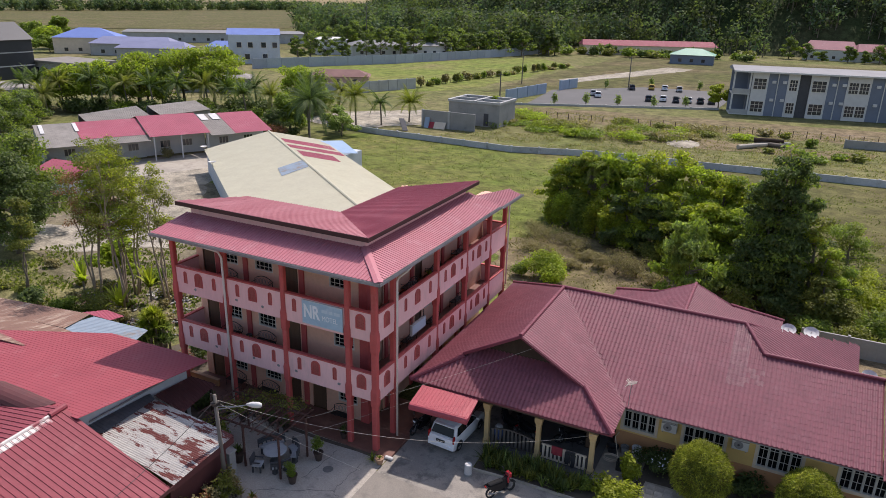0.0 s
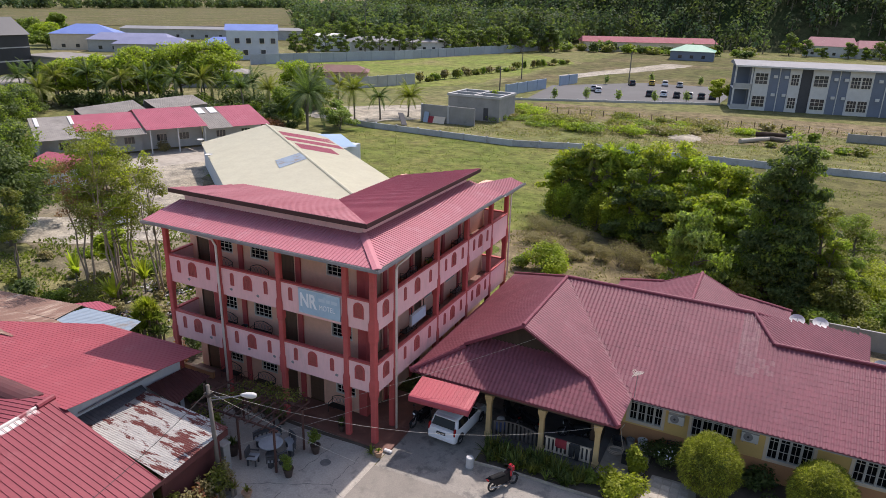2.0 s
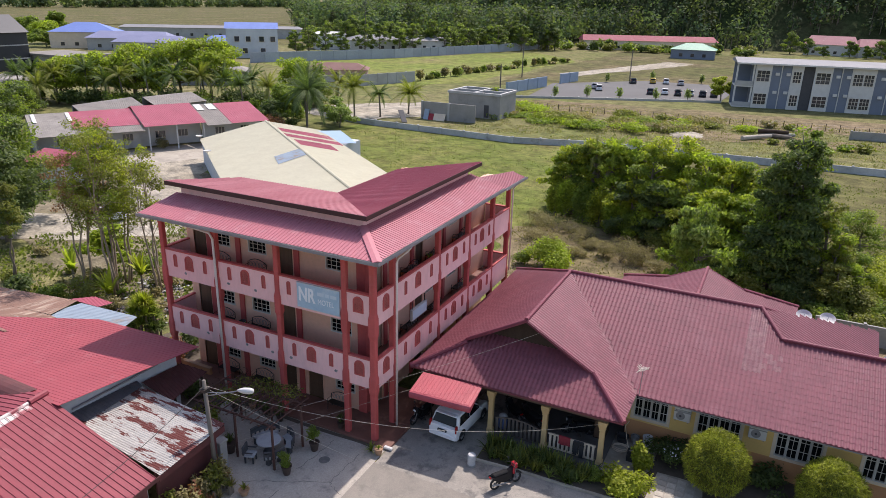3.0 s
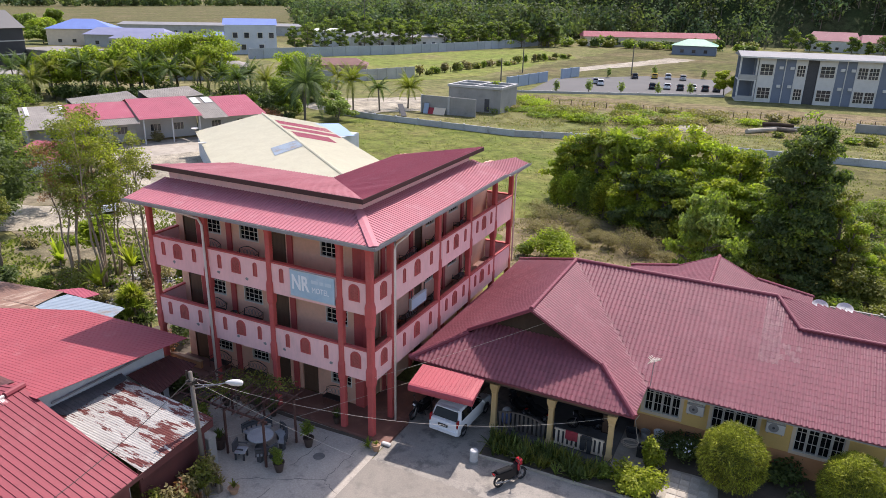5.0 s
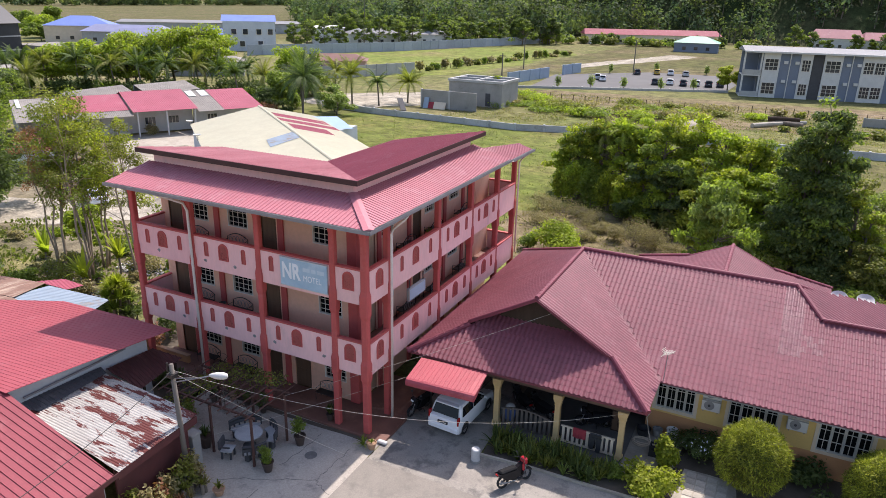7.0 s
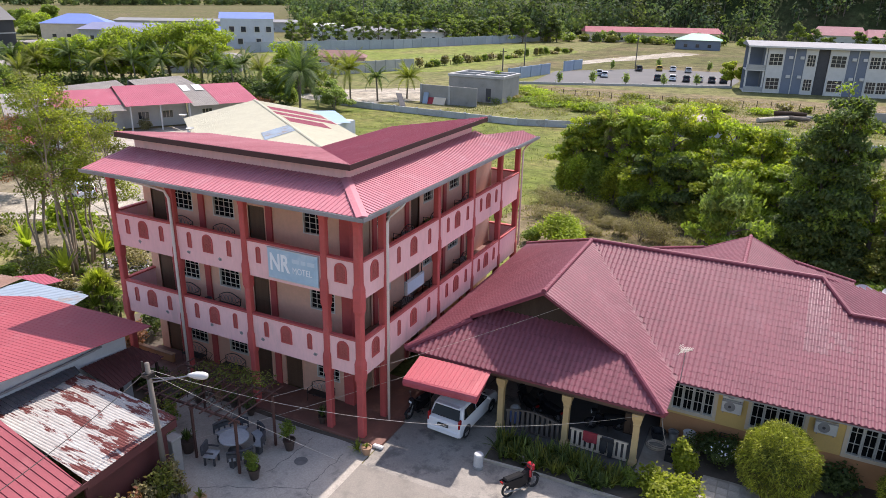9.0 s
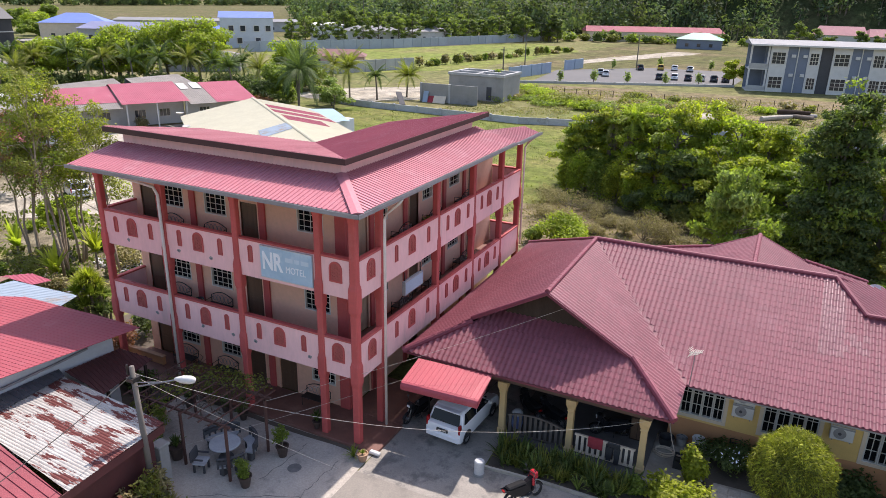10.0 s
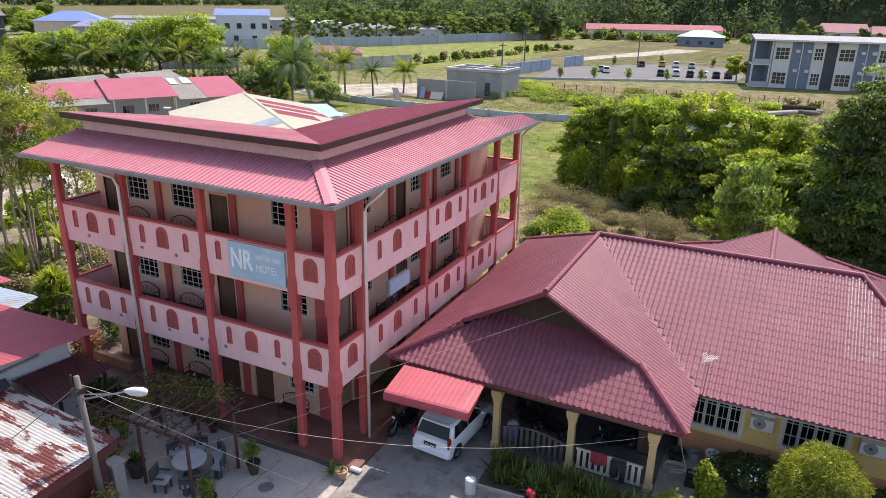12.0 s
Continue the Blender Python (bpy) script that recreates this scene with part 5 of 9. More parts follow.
# ---- vegetation ----
def tree(name, x, y, height, spread, mats, seed, label, clumps=14, count=5000, size=0.22, trunks=1, crown_from=0.35, lean=0.0, category="tree", droop=0.0, clump_r=0.32, z0=0.0, group="", thick=1.0, bark=None, tier=0.7):
    """Tapered trunks with limbs, and a crown of many leaves in uneven clumps."""
    if size >= 0.28:
        size, count = size * 0.65, int(count * 1.8)
    rng = random.Random(seed)
    t = thing(name, (x, y, z0), label, category, group)
    centres, radii = [], []
    for k in range(trunks):
        a0 = rng.random() * 6.28
        bx, by = x + 0.5 * math.cos(a0) * (trunks > 1) * rng.random(), y + 0.5 * math.sin(a0) * (trunks > 1) * rng.random()
        tx, ty = x + lean + spread * 0.5 * (trunks > 1) * math.cos(a0), y + spread * 0.5 * (trunks > 1) * math.sin(a0)
        bm = bmesh.new()
        pts, rad = [], []
        r0 = (height * 0.018 + 0.05) * thick
        for i in range(7):
            f = i / 6
            pts.append((bx + (tx - bx) * f + 0.15 * rng.uniform(-1, 1) * (i > 0), by + (ty - by) * f + 0.15 * rng.uniform(-1, 1) * (i > 0), z0 + height * 0.86 * f))
            rad.append(r0 * (1.15 - 0.95 * f))
        tube(bm, pts, rad, 8)
        n_l = max(3, clumps // trunks)
        for j in range(n_l):
            f = crown_from + (0.98 - crown_from) * (j + rng.random() * 0.6) / n_l
            i0 = min(5, int(f * 6))
            p = Vector(pts[i0]).lerp(Vector(pts[i0 + 1]), f * 6 - i0) if f * 6 - i0 <= 1 else Vector(pts[6])
            a = rng.random() * 6.28
            reach = spread * (0.25 + 0.75 * rng.random()) * (1.15 - 0.75 * max(0, f - 0.45) / 0.55) * (0.7 if trunks > 1 else 1)
            e = p + Vector((reach * math.cos(a), reach * math.sin(a), height * rng.uniform(0.03, 0.13)))
            mid = p.lerp(e, 0.5) + Vector((0, 0, height * 0.03))
            tube(bm, [p, mid, e], [r0 * 0.35 * (1.2 - f), r0 * 0.22, r0 * 0.06], 6, cap=False)
            cr = spread * clump_r * rng.uniform(0.7, 1.25)
            centres.append(e)
            radii.append((cr * rng.uniform(0.9, 1.4), cr * rng.uniform(0.9, 1.4), cr * rng.uniform(0.75, 1.2) * tier))
        part("trunk", bm, bark or BARK, t, smooth=True)
    mats = mats if isinstance(mats, list) else [(mats, 1.0)]
    cs, rs = np.array([tuple(c) for c in centres]), np.array(radii)
    for i, (m, share) in enumerate(mats):
        sel = np.arange(len(cs)) % len(mats) == i if len(mats) > 1 and len(cs) >= 2 * len(mats) else np.arange(len(cs)) >= 0
        v, f = leaves(cs[sel], rs[sel], int(count * share), size, seed * 7 + i, droop=droop)
        raw("crown", v, f, m, t)
    return t


def shrub(name, x, y, w, h, mat, seed, label, count=900, size=0.12, category="shrub", z0=0.0, group=""):
    """A low bush: stems and several leaf clumps."""
    rng = random.Random(seed)
    t = thing(name, (x, y, z0), label, category, group)
    bm = bmesh.new()
    cs, rs = [], []
    for j in range(7):
        a, r = rng.random() * 6.28, w * 0.5 * rng.random() ** 0.6
        e = Vector((x + r * math.cos(a) * 0.7, y + r * math.sin(a) * 0.7, z0 + h * rng.uniform(0.35, 0.7)))
        tube(bm, [(x, y, z0), e], [0.03, 0.012], 5)
        cs.append(tuple(e))
        rs.append((w * rng.uniform(0.2, 0.34), w * rng.uniform(0.2, 0.34), h * rng.uniform(0.25, 0.38)))
    part("woody_base", bm, BARK, t)
    v, f = leaves(cs, np.array(rs), count, size, seed)
    v[:, 2] = np.maximum(v[:, 2], z0 + 0.02)
    raw("foliage", v, f, mat, t)
    return t


FRONDS = {}


def frond_mesh(length, mat, arch, key):
    """A feathered palm leaf along +x: a curved rib with leaflets on both sides."""
    if key in FRONDS:
        return FRONDS[key]
    vs, fs = [], []
    n_p = 26
    pts = []
    for i in range(n_p + 1):
        f = i / n_p
        pts.append((length * (f * 0.92), 0.0, length * (0.45 * arch * f - (0.75 * arch + 0.15) * f * f)))
    for i in range(n_p):
        a, b = np.array(pts[i]), np.array(pts[i + 1])
        w = 0.03 * (1 - i / n_p) + 0.008
        k = len(vs)
        vs += [a + (0, w, 0), a - (0, w, 0), b - (0, w, 0), b + (0, w, 0)]
        fs.append((k, k + 1, k + 2, k + 3))
        ll = length * 0.19 * math.sin(math.pi * (0.12 + 0.85 * (i + 0.5) / n_p)) + 0.05
        for s in (-1, 1):
            for o in (0.1, 0.6):
                p = a + (b - a) * o
                tip = p + np.array((ll * 0.7, s * ll * 0.62, -ll * 0.6))
                wid = (b - a) * 0.42
                k = len(vs)
                vs += [p, p + wid, tip + wid * 0.15, tip]
                fs.append((k, k + 1, k + 2, k + 3))
    me = bpy.data.meshes.new("frond")
    me.from_pydata([tuple(v) for v in vs], [], fs)
    me.materials.append(mat)
    FRONDS[key] = me
    return me


def palm(x, y, height, seed, label, mat=None, length=3.0, fronds=16, lean=0.4, thick=0.16, group="palms", skirt=0):
    rng = random.Random(seed)
    t = thing("palm_tree", (x, y, 0), label, "palm", group)
    a = rng.random() * 6.28
    top = Vector((x + lean * math.cos(a), y + lean * math.sin(a), height))
    mid = Vector((x + lean * 0.3 * math.cos(a), y + lean * 0.3 * math.sin(a), height * 0.5))
    part("trunk", tube(bmesh.new(), [(x, y, 0), (x, y, 0.3), mid, top], [thick * 1.5, thick * 1.1, thick, thick * 0.75], 8), BARK, t, smooth=True)
    for i in range(fronds):
        e = rng.random()
        me = frond_mesh(length, mat or LEAF_PALM, 0.35 + 0.75 * round(e * 3) / 3, (round(length, 1), (mat or LEAF_PALM).name, round(e * 3)))
        o = new("frond", me)
        o.parent = t
        o.matrix_basis = Matrix.Translation(top - t.location) @ pose(0, 0, 0, 0, 0, math.degrees(i * 2.4 + rng.random() * 0.4)) @ pose(0, 0, 0, 0, -72 + 95 * e, 0) @ Matrix.Scale(rng.uniform(0.8, 1.1), 4)
    for i in range(skirt):
        o = new("dead_frond", frond_mesh(length, LEAF_DEAD, 0.35, (round(length, 1), "dead", 0)))
        o.parent = t
        o.matrix_basis = Matrix.Translation(top - t.location - Vector((0, 0, 0.3 + rng.random()))) @ pose(0, 0, 0, 0, 0, 360 * rng.random()) @ pose(0, 0, 0, 0, rng.uniform(52, 68), 0) @ Matrix.Scale(rng.uniform(0.7, 1.1), 4)
    return t


# thicket behind the bungalow
for i, (x, y, h, k) in enumerate([(-3.8, 46.0, 5.8, 10), (-0.8, 44.6, 7.2, 14), (1.4, 43.4, 7.8, 18)]):
    palm(x, y, h, 1200 + i, "drooping green palm with dead hanging fronds in the thicket", [LEAF_MID, LEAF_OLIVE, LEAF_BRIGHT][i % 3], 2.2, 18, 0.3, group="thicket palms", skirt=k)
THICK = [(3.6, 44.6, 9.4, 2.6, LEAF_BRIGHT), (5.6, 42.4, 9.9, 2.8, LEAF_MID), (8.2, 43.6, 10.2, 2.8, LEAF_BRIGHT), (10.6, 41.6, 9.4, 2.8, LEAF_BRIGHT), (13.0, 41.0, 9.2, 2.8, LEAF_MID), (15.4, 39.4, 8.6, 2.6, LEAF_BRIGHT),
         (0.2, 45.4, 9.0, 2.2, LEAF_MID), (-3.0, 45.4, 8.0, 2.2, LEAF_MID), (-4.6, 46.4, 6.6, 1.9, LEAF_BRIGHT), (1.9, 44.0, 9.2, 2.2, LEAF_MID), (-1.2, 46.0, 8.6, 2.2, LEAF_BRIGHT), (4.2, 40.6, 6.0, 2.2, LEAF_DARK), (6.8, 39.4, 6.6, 2.4, LEAF_DARK), (9.6, 38.6, 7.0, 2.4, LEAF_MID), (12.4, 37.4, 7.0, 2.4, LEAF_BRIGHT), (14.8, 36.2, 7.0, 2.4, LEAF_MID), (16.8, 37.6, 7.8, 2.4, LEAF_BRIGHT)]
for i, (x, y, h, sp, m) in enumerate(THICK):
    tree("tree", x, y, h, sp, [(m, 0.62), (LEAF_YEL if i % 3 else LEAF_BRIGHT, 0.42)], 1100 + i, "dense leafy green tree in the thicket", 54, 9000, 0.15, crown_from=0.1, clump_r=0.27, droop=0.25, group="thicket trees", tier=0.5)
for i, (x, y, h, sp) in enumerate([(17.8, 33.0, 13.8, 2.5), (18.4, 33.5, 13.0, 2.3), (17.2, 33.2, 11.8, 2.2), (16.6, 33.8, 9.8, 2.2), (19.3, 33.0, 9.6, 2.2), (18.2, 31.4, 7.2, 2.4), (16.0, 32.0, 5.8, 2.0)]):
    tree("tree", x, y, h, sp, [(LEAF_DARK, 0.85), (LEAF_MID, 0.18)], 17 + 40 * i, "tall dark green tree with dense crown", 60, 9500, 0.13, crown_from=0.08, clump_r=0.27, thick=0.5, droop=0.35, group="tall dark trees", tier=0.6)
tree("tree", 12.0, 27.6, 7.9, 2.3, [(LEAF_PALE, 0.7), (LEAF_MID, 0.3)], 19, "pale green drooping tree behind the bungalow", 64, 18000, 0.115, crown_from=0.12, droop=0.7, clump_r=0.27, tier=0.6)
for i, (x, y, h, sp, m) in enumerate([(20.7, 32.6, 8.2, 1.5, LEAF_YEL), (21.6, 31.6, 6.4, 1.5, LEAF_BRIGHT), (22.6, 32.8, 4.6, 1.9, LEAF_MID), (24.2, 44.4, 4.8, 2.6, LEAF_MID), (21.8, 29.6, 4.4, 1.6, LEAF_OLIVE)]):
    tree("tree", x, y, h, sp, [(m, 0.7), (LEAF_OLIVE, 0.3)], 2300 + i, "yellow-green scrubby tree beside the dark trees", 30, 8000, 0.1, crown_from=0.06, clump_r=0.3, tier=0.6, group="scrubby trees")
shrub("shrub", 0.0, 28.6, 4.2, 2.6, LEAF_BRIGHT, 31, "bright green broad bush beside the motel", 7000, 0.11)
shrub("shrub", -2.4, 28.2, 1.8, 1.4, LEAF_MID, 32, "small green bush beside the motel", 1600, 0.1)
for i, (x, y, w, h) in enumerate([(5.2, 32.9, 3.8, 2.5), (7.0, 33.6, 2.8, 1.9), (3.4, 34.0, 2.4, 1.6), (-2.4, 38.2, 4.4, 2.2), (-4.8, 39.6, 3.6, 1.9), (0.2, 37.4, 3.2, 1.6), (1.8, 35.6, 2.2, 1.0), (1.4, 32.6, 2.2, 0.9), (-1.6, 34.4, 2.6, 1.2), (-3.8, 35.2, 2.8, 1.2), (8.8, 32.2, 2.4, 1.2)]):
    shrub("dry_shrub", x, y, w, h, LEAF_DRY, 40 + i, "dry brown twiggy scrub", 2600, 0.055, group="dry scrub")
for i, (x, y, w, h) in enumerate([(-3.2, 43.6, 2.6, 4.6), (-1.0, 42.8, 2.8, 5.4), (0.8, 42.0, 2.6, 4.8), (2.8, 40.6, 2.8, 4.2), (4.8, 39.4, 2.6, 3.4), (-4.4, 44.2, 1.8, 3.4)]):
    shrub("shrub", x, y, w, h, [LEAF_BRIGHT, LEAF_MID, LEAF_YEL][i % 3], 1480 + i, "tall leafy green growth at the thicket's edge", 3600, 0.12, group="thicket edge")
for i, (x, y, w, h) in enumerate([(23.4, 30.6, 3.4, 2.6), (25.4, 33.6, 3.8, 2.6), (27.0, 37.0, 4.0, 2.4), (25.8, 29.2, 3.4, 2.4), (28.4, 32.0, 4.0, 2.6), (30.5, 28.0, 4.0, 2.2), (24.0, 27.2, 3.0, 1.7), (27.4, 26.8, 3.4, 1.6), (33, 29, 4.2, 2.8), (25.6, 40.0, 4.0, 1.8)]):
    shrub("shrub", x, y, w, h, [LEAF_OLIVE, LEAF_YEL, LEAF_OLIVE, LEAF_MID][i % 4], 50 + i, "rough yellow-green bush along the boundary", 2800, 0.11, group="boundary bushes")
for i, (x, y, w, h) in enumerate([(19.5, 29.4, 3.4, 2.4), (16.4, 29.6, 3.2, 2.2), (21, 27.6, 3.0, 1.8), (14.6, 33.0, 3.4, 2.4), (17, 35, 4, 3.2), (-4.2, 44.4, 2.6, 3.2), (3.4, 41.0, 3.4, 2.2), (7.5, 37.6, 3.4, 2.2), (10.5, 36.4, 3.6, 2.4), (13.0, 34.6, 3.2, 2.2)]):
    shrub("shrub", x, y, w, h, [LEAF_DARK, LEAF_OLIVE, LEAF_MID][i % 3], 1450 + i, "dense dark undergrowth behind the bungalow", 2400, 0.11, group="thicket undergrowth")

# trees in the dirt lot beside the motel
LOTBARK = surface("tan_tree_bark", (0.33, 0.26, 0.19), (0.22, 0.175, 0.13), 2.0, 0.9, fine=12, bump=0.4, stretch=(1, 1, 0.3), vary=0.2)
tree("tree", -26.8, 6.6, 13.6, 3.2, [(LEAF_OLIVE, 0.55), (LEAF_YEL, 0.4), (LEAF_MID, 0.25)], 61, "slender many-stemmed tree with thin yellow-green crown", 110, 13000, 0.085, trunks=5, crown_from=0.45, clump_r=0.2, thick=0.3, bark=LOTBARK)
tree("tree", -30.2, 6.4, 11.6, 2.4, [(LEAF_RUST, 0.75), (LEAF_OLIVE, 0.35)], 62, "slender tree with reddish young leaves", 74, 6500, 0.08, trunks=4, crown_from=0.5, clump_r=0.22, thick=0.32, bark=LOTBARK)
tree("tree", -24.4, 8.4, 11.8, 2.3, [(LEAF_OLIVE, 0.7), (LEAF_YEL, 0.3)], 63, "thin yellow-green slender tree", 54, 6500, 0.08, trunks=3, crown_from=0.42, clump_r=0.23, thick=0.3, bark=LOTBARK)
tree("tree", -28.4, 8.6, 12.2, 2.2, [(LEAF_OLIVE, 0.7), (LEAF_YEL, 0.3)], 69, "thin yellow-green slender tree", 50, 5200, 0.08, trunks=3, crown_from=0.5, clump_r=0.23, thick=0.3, bark=LOTBARK)
tree("tree", -45.5, 10.0, 9.6, 3.6, LEAF_DARK, 64, "leafy dark green lot tree", 46, 13000, 0.16, crown_from=0.2, clump_r=0.27, tier=0.6)
tree("tree", -49.5, 13.5, 11.2, 4.2, [(LEAF_DARK, 0.7), (LEAF_MID, 0.3)], 65, "broad green tree at the lot's edge", 46, 13000, 0.16, crown_from=0.1, clump_r=0.27, tier=0.6)
tree("tree", -36.4, 4.4, 8.4, 1.7, [(LEAF_OLIVE, 0.7), (LEAF_DARK, 0.3)], 66, "thin olive green lot tree", 40, 7000, 0.085, trunks=2, crown_from=0.45, clump_r=0.26, thick=0.4)
tree("tree", -31, 9.5, 4.2, 1.7, LEAF_BRIGHT, 67, "small bright green leafy tree", 12, 2400, 0.2, crown_from=0.3)
shrub("shrub", -33, 3.2, 2.2, 1.7, LEAF_DARK, 68, "dark green rounded bush", 900, 0.16)
for i in range(16):
    rng = random.Random(700 + i)
    shrub("shrub", rng.uniform(-40, -19), rng.uniform(2.5, 13), rng.uniform(0.9, 2.2), rng.uniform(0.4, 1.1), [LEAF_OLIVE, LEAF_DRY, LEAF_MID][i % 3], 710 + i, "low scrub in the dirt lot", 380, 0.12, group="lot scrub")


for i, (x, y, w, h) in enumerate([(-27.6, 4.6, 2.6, 2.4), (-24.6, 3.4, 2.0, 1.6), (-30.5, 3.6, 1.8, 1.3), (-21.8, 3.0, 1.6, 1.2), (-25.8, 9.6, 3.0, 1.2), (-29.4, 11.5, 2.6, 1.0)]):
    shrub("shrub", x, y, w, h, [LEAF_OLIVE, LEAF_DRY, LEAF_MID][i % 3], 760 + i, "leafy green undergrowth below the slender trees", 1800, 0.1, group="lot undergrowth")
for i, (x, y, w, h) in enumerate([(-12.6, -1.4, 1.5, 1.3), (-13.8, -1.0, 1.6, 1.5), (-11.4, -1.2, 1.3, 1.0), (-15.0, -1.3, 1.8, 1.3), (-16.6, -0.9, 1.8, 1.2), (-15.2, 1.2, 1.7, 1.7), (-15.8, 3.0, 2.0, 1.9), (-16.6, 5.0, 2.2, 1.6)]):
    shrub("shrub", x, y, w, h, [LEAF_DARK, LEAF_RUST][i % 2], 780 + i, "dark leafy plants between shed and motel", 900, 0.1, group="passage plants")


def rubble(x, y, w, d, h, count, mats, seed, label):
    """A low heap of broken chunks of several sizes."""
    rng = random.Random(seed)
    heap = thing("rubble_heap", (x, y, 0), label, "rubble", "rubble heaps")
    for k, m in enumerate(mats):
        bm = bmesh.new()
        for i in range(count // len(mats)):
            a, r = rng.random() * 6.28, rng.random() ** 0.7
            c = Vector((x + w * r * math.cos(a), y + d * r * math.sin(a), 0.05 + h * (1 - r) * rng.random()))
            q = bmesh.ops.create_icosphere(bm, subdivisions=1, radius=1.0)["verts"]
            size = Vector((rng.uniform(0.06, 0.24), rng.uniform(0.06, 0.2), rng.uniform(0.03, 0.1)))
            turn = Matrix.Rotation(rng.random() * 3.14, 3, "Z") @ Matrix.Rotation(rng.uniform(-0.5, 0.5), 3, "X")
            for p in q:
                p.co = c + turn @ Vector([e * f * rng.uniform(0.75, 1.2) for e, f in zip(p.co, size)])
        tagged(part("rubble_layer", bm, m, heap), kind="stuff")
    return heap


rubble(-24.2, 4.0, 1.9, 1.2, 0.55, 240, [DARKSTONE, CEMENT, RUST], 301, "heap of dark broken rubble and scrap in the lot")
rubble(-25.6, 9.6, 2.4, 1.3, 0.3, 150, [WHITE, CEMENT, DARKSTONE], 302, "scattered white rubbish and stones in the lot")
rubble(-29.0, 6.0, 3.2, 1.6, 0.3, 170, [CEMENT, RUST, SOIL], 303, "scattered stones and dry litter under the trees")
rubble(-21.5, 6.5, 2.4, 2.2, 0.25, 150, [CEMENT, SOIL, RUST], 304, "scattered stones beside the motel")


# strap-leaved plants: a spray of blades
def spray(name, x, y, z0, height, count, width, mat, seed, label, category="plant", lean=0.6, group="", stem=0.0):
    rng = random.Random(seed)
    t = thing(name, (x, y, z0), label, category, group)
    if stem:
        part("stem", tube(bmesh.new(), [(x, y, z0), (x, y, z0 + stem)], [0.09, 0.07], 7), BARK, t)
    vs, fs = [], []
    for i in range(count):
        a, ln = rng.random() * 6.28, lean * rng.uniform(0.15, 1.0)
        h = height * rng.uniform(0.65, 1.0)
        w = width * rng.uniform(0.7, 1.2)
        c, s = math.cos(a), math.sin(a)
        prev = None
        for k in range(5):
            f = k / 4
            r = h * ln * f
            z = z0 + stem + h * (f * math.sqrt(max(0.05, 1 - ln * ln * 0.6)) - 0.55 * ln * f * f)
            ww = w * (1 - f) ** 0.6 * 0.5 + 0.004
            vs += [(x + r * c - s * ww, y + r * s + c * ww, z), (x + r * c + s * ww, y + r * s - c * ww, z)]
            if k:
                q = len(vs)
                fs.append((q - 4, q - 3, q - 1, q - 2))
    raw("leaves", vs, fs, mat, t)
    return t


rngd = random.Random(81)
for i in range(17):
    a, k = i * 2.4, (i + 0.5) / 17
    x, y, st = -19.4 + 1.0 * math.sqrt(k) * math.cos(a), 2.55 + 0.85 * math.sqrt(k) * math.sin(a), 2.75 - 2.1 * k + rngd.uniform(-0.25, 0.25)
    spray("dracaena", x, y, 0, 1.0, 150, 0.085, LEAF_YEL if k < 0.3 else (LEAF_BRIGHT if k < 0.5 else (LEAF_MID if k < 0.72 else LEAF_DARK)), 81 + i, "spiky yellow-green dracaena in the bushy clump beside the motel" if k < 0.5 else "spiky dark green dracaena in the bushy clump beside the motel", lean=0.97, stem=st, group="dracaena clump")
for i, (x, y) in enumerate([(-26.2, 8.2), (-31.7, 6.4), (-25.2, 4.6)]):
    spray("banana_plant", x, y, 0, 2.5, 15, 0.4, [LEAF_YEL, LEAF_BRIGHT][i % 2], 90 + i, "ragged green banana plant", lean=0.85, stem=1.3, group="banana plants")

# ---- background buildings ----
cream = thing("long_shed", (-36, 40, 0), "long building under a cream sheet roof with red sheets", "building")
RA, RB = (-50.7, 52.1, 4.75), (-16.5, 24.7, 4.75)
sheet("roof_slope", [RA, RB, (-20.0, 14.2, 3.0), (-54.6, 43.1, 3.0)], (-0.62, -0.78, -0.18), CREAMROOF, cream, 0.25, 0.02, label="cream sheet roof slope")
sheet("roof_slope", [RA, RB, (-11.6, 31.0, 3.0), (-45.8, 58.3, 3.0)], (0.62, 0.78, -0.18), CREAMROOF, cream, 0.25, 0.02, label="cream sheet roof slope")


def along_ridge(s, off, dz):
    """A point s metres along the cream roof's ridge, off metres down the right slope."""
    return (RA[0] + 0.78 * s + 0.625 * off, RA[1] - 0.625 * s + 0.78 * off, RA[2] - 1.75 * off / 7.9 + dz)


for s0, s1, o0, o1 in ((5.2, 8.2, 0.6, 7.6), (9.8, 12.2, 0.4, 7.7), (13.8, 17.5, 0.8, 5.5)):
    sheet("red_sheet", [along_ridge(s0, o0, 0.035), along_ridge(s1, o0, 0.035), along_ridge(s1 + 0.6, o1, 0.035), along_ridge(s0 + 0.3, o1, 0.035)], (0.62, 0.78, -0.18), ROOF_PINK, cream, 0.25, 0.02)
sheet("clear_sheet", [(-35.9, 36.0, 4.25), (-34.6, 39.2, 4.81), (-32.0, 36.85, 4.77), (-33.2, 33.4, 4.19)], (-0.62, -0.78, -0.18), BLUEFADE, cream, 0.25, 0.01, label="pale blue translucent roof sheet")
part("ridge_cap", tube(bmesh.new(), [RA, RB], 0.16, 6), CREAMROOF, cream)
part("wall", prism(bmesh.new(), [(-54.0, 42.9, 0), (-20.2, 14.8, 0), (-20.2, 14.8, 2.95), (-54.0, 42.9, 2.95)], (0.1, 0.12, 0)), PALEWALL, cream)
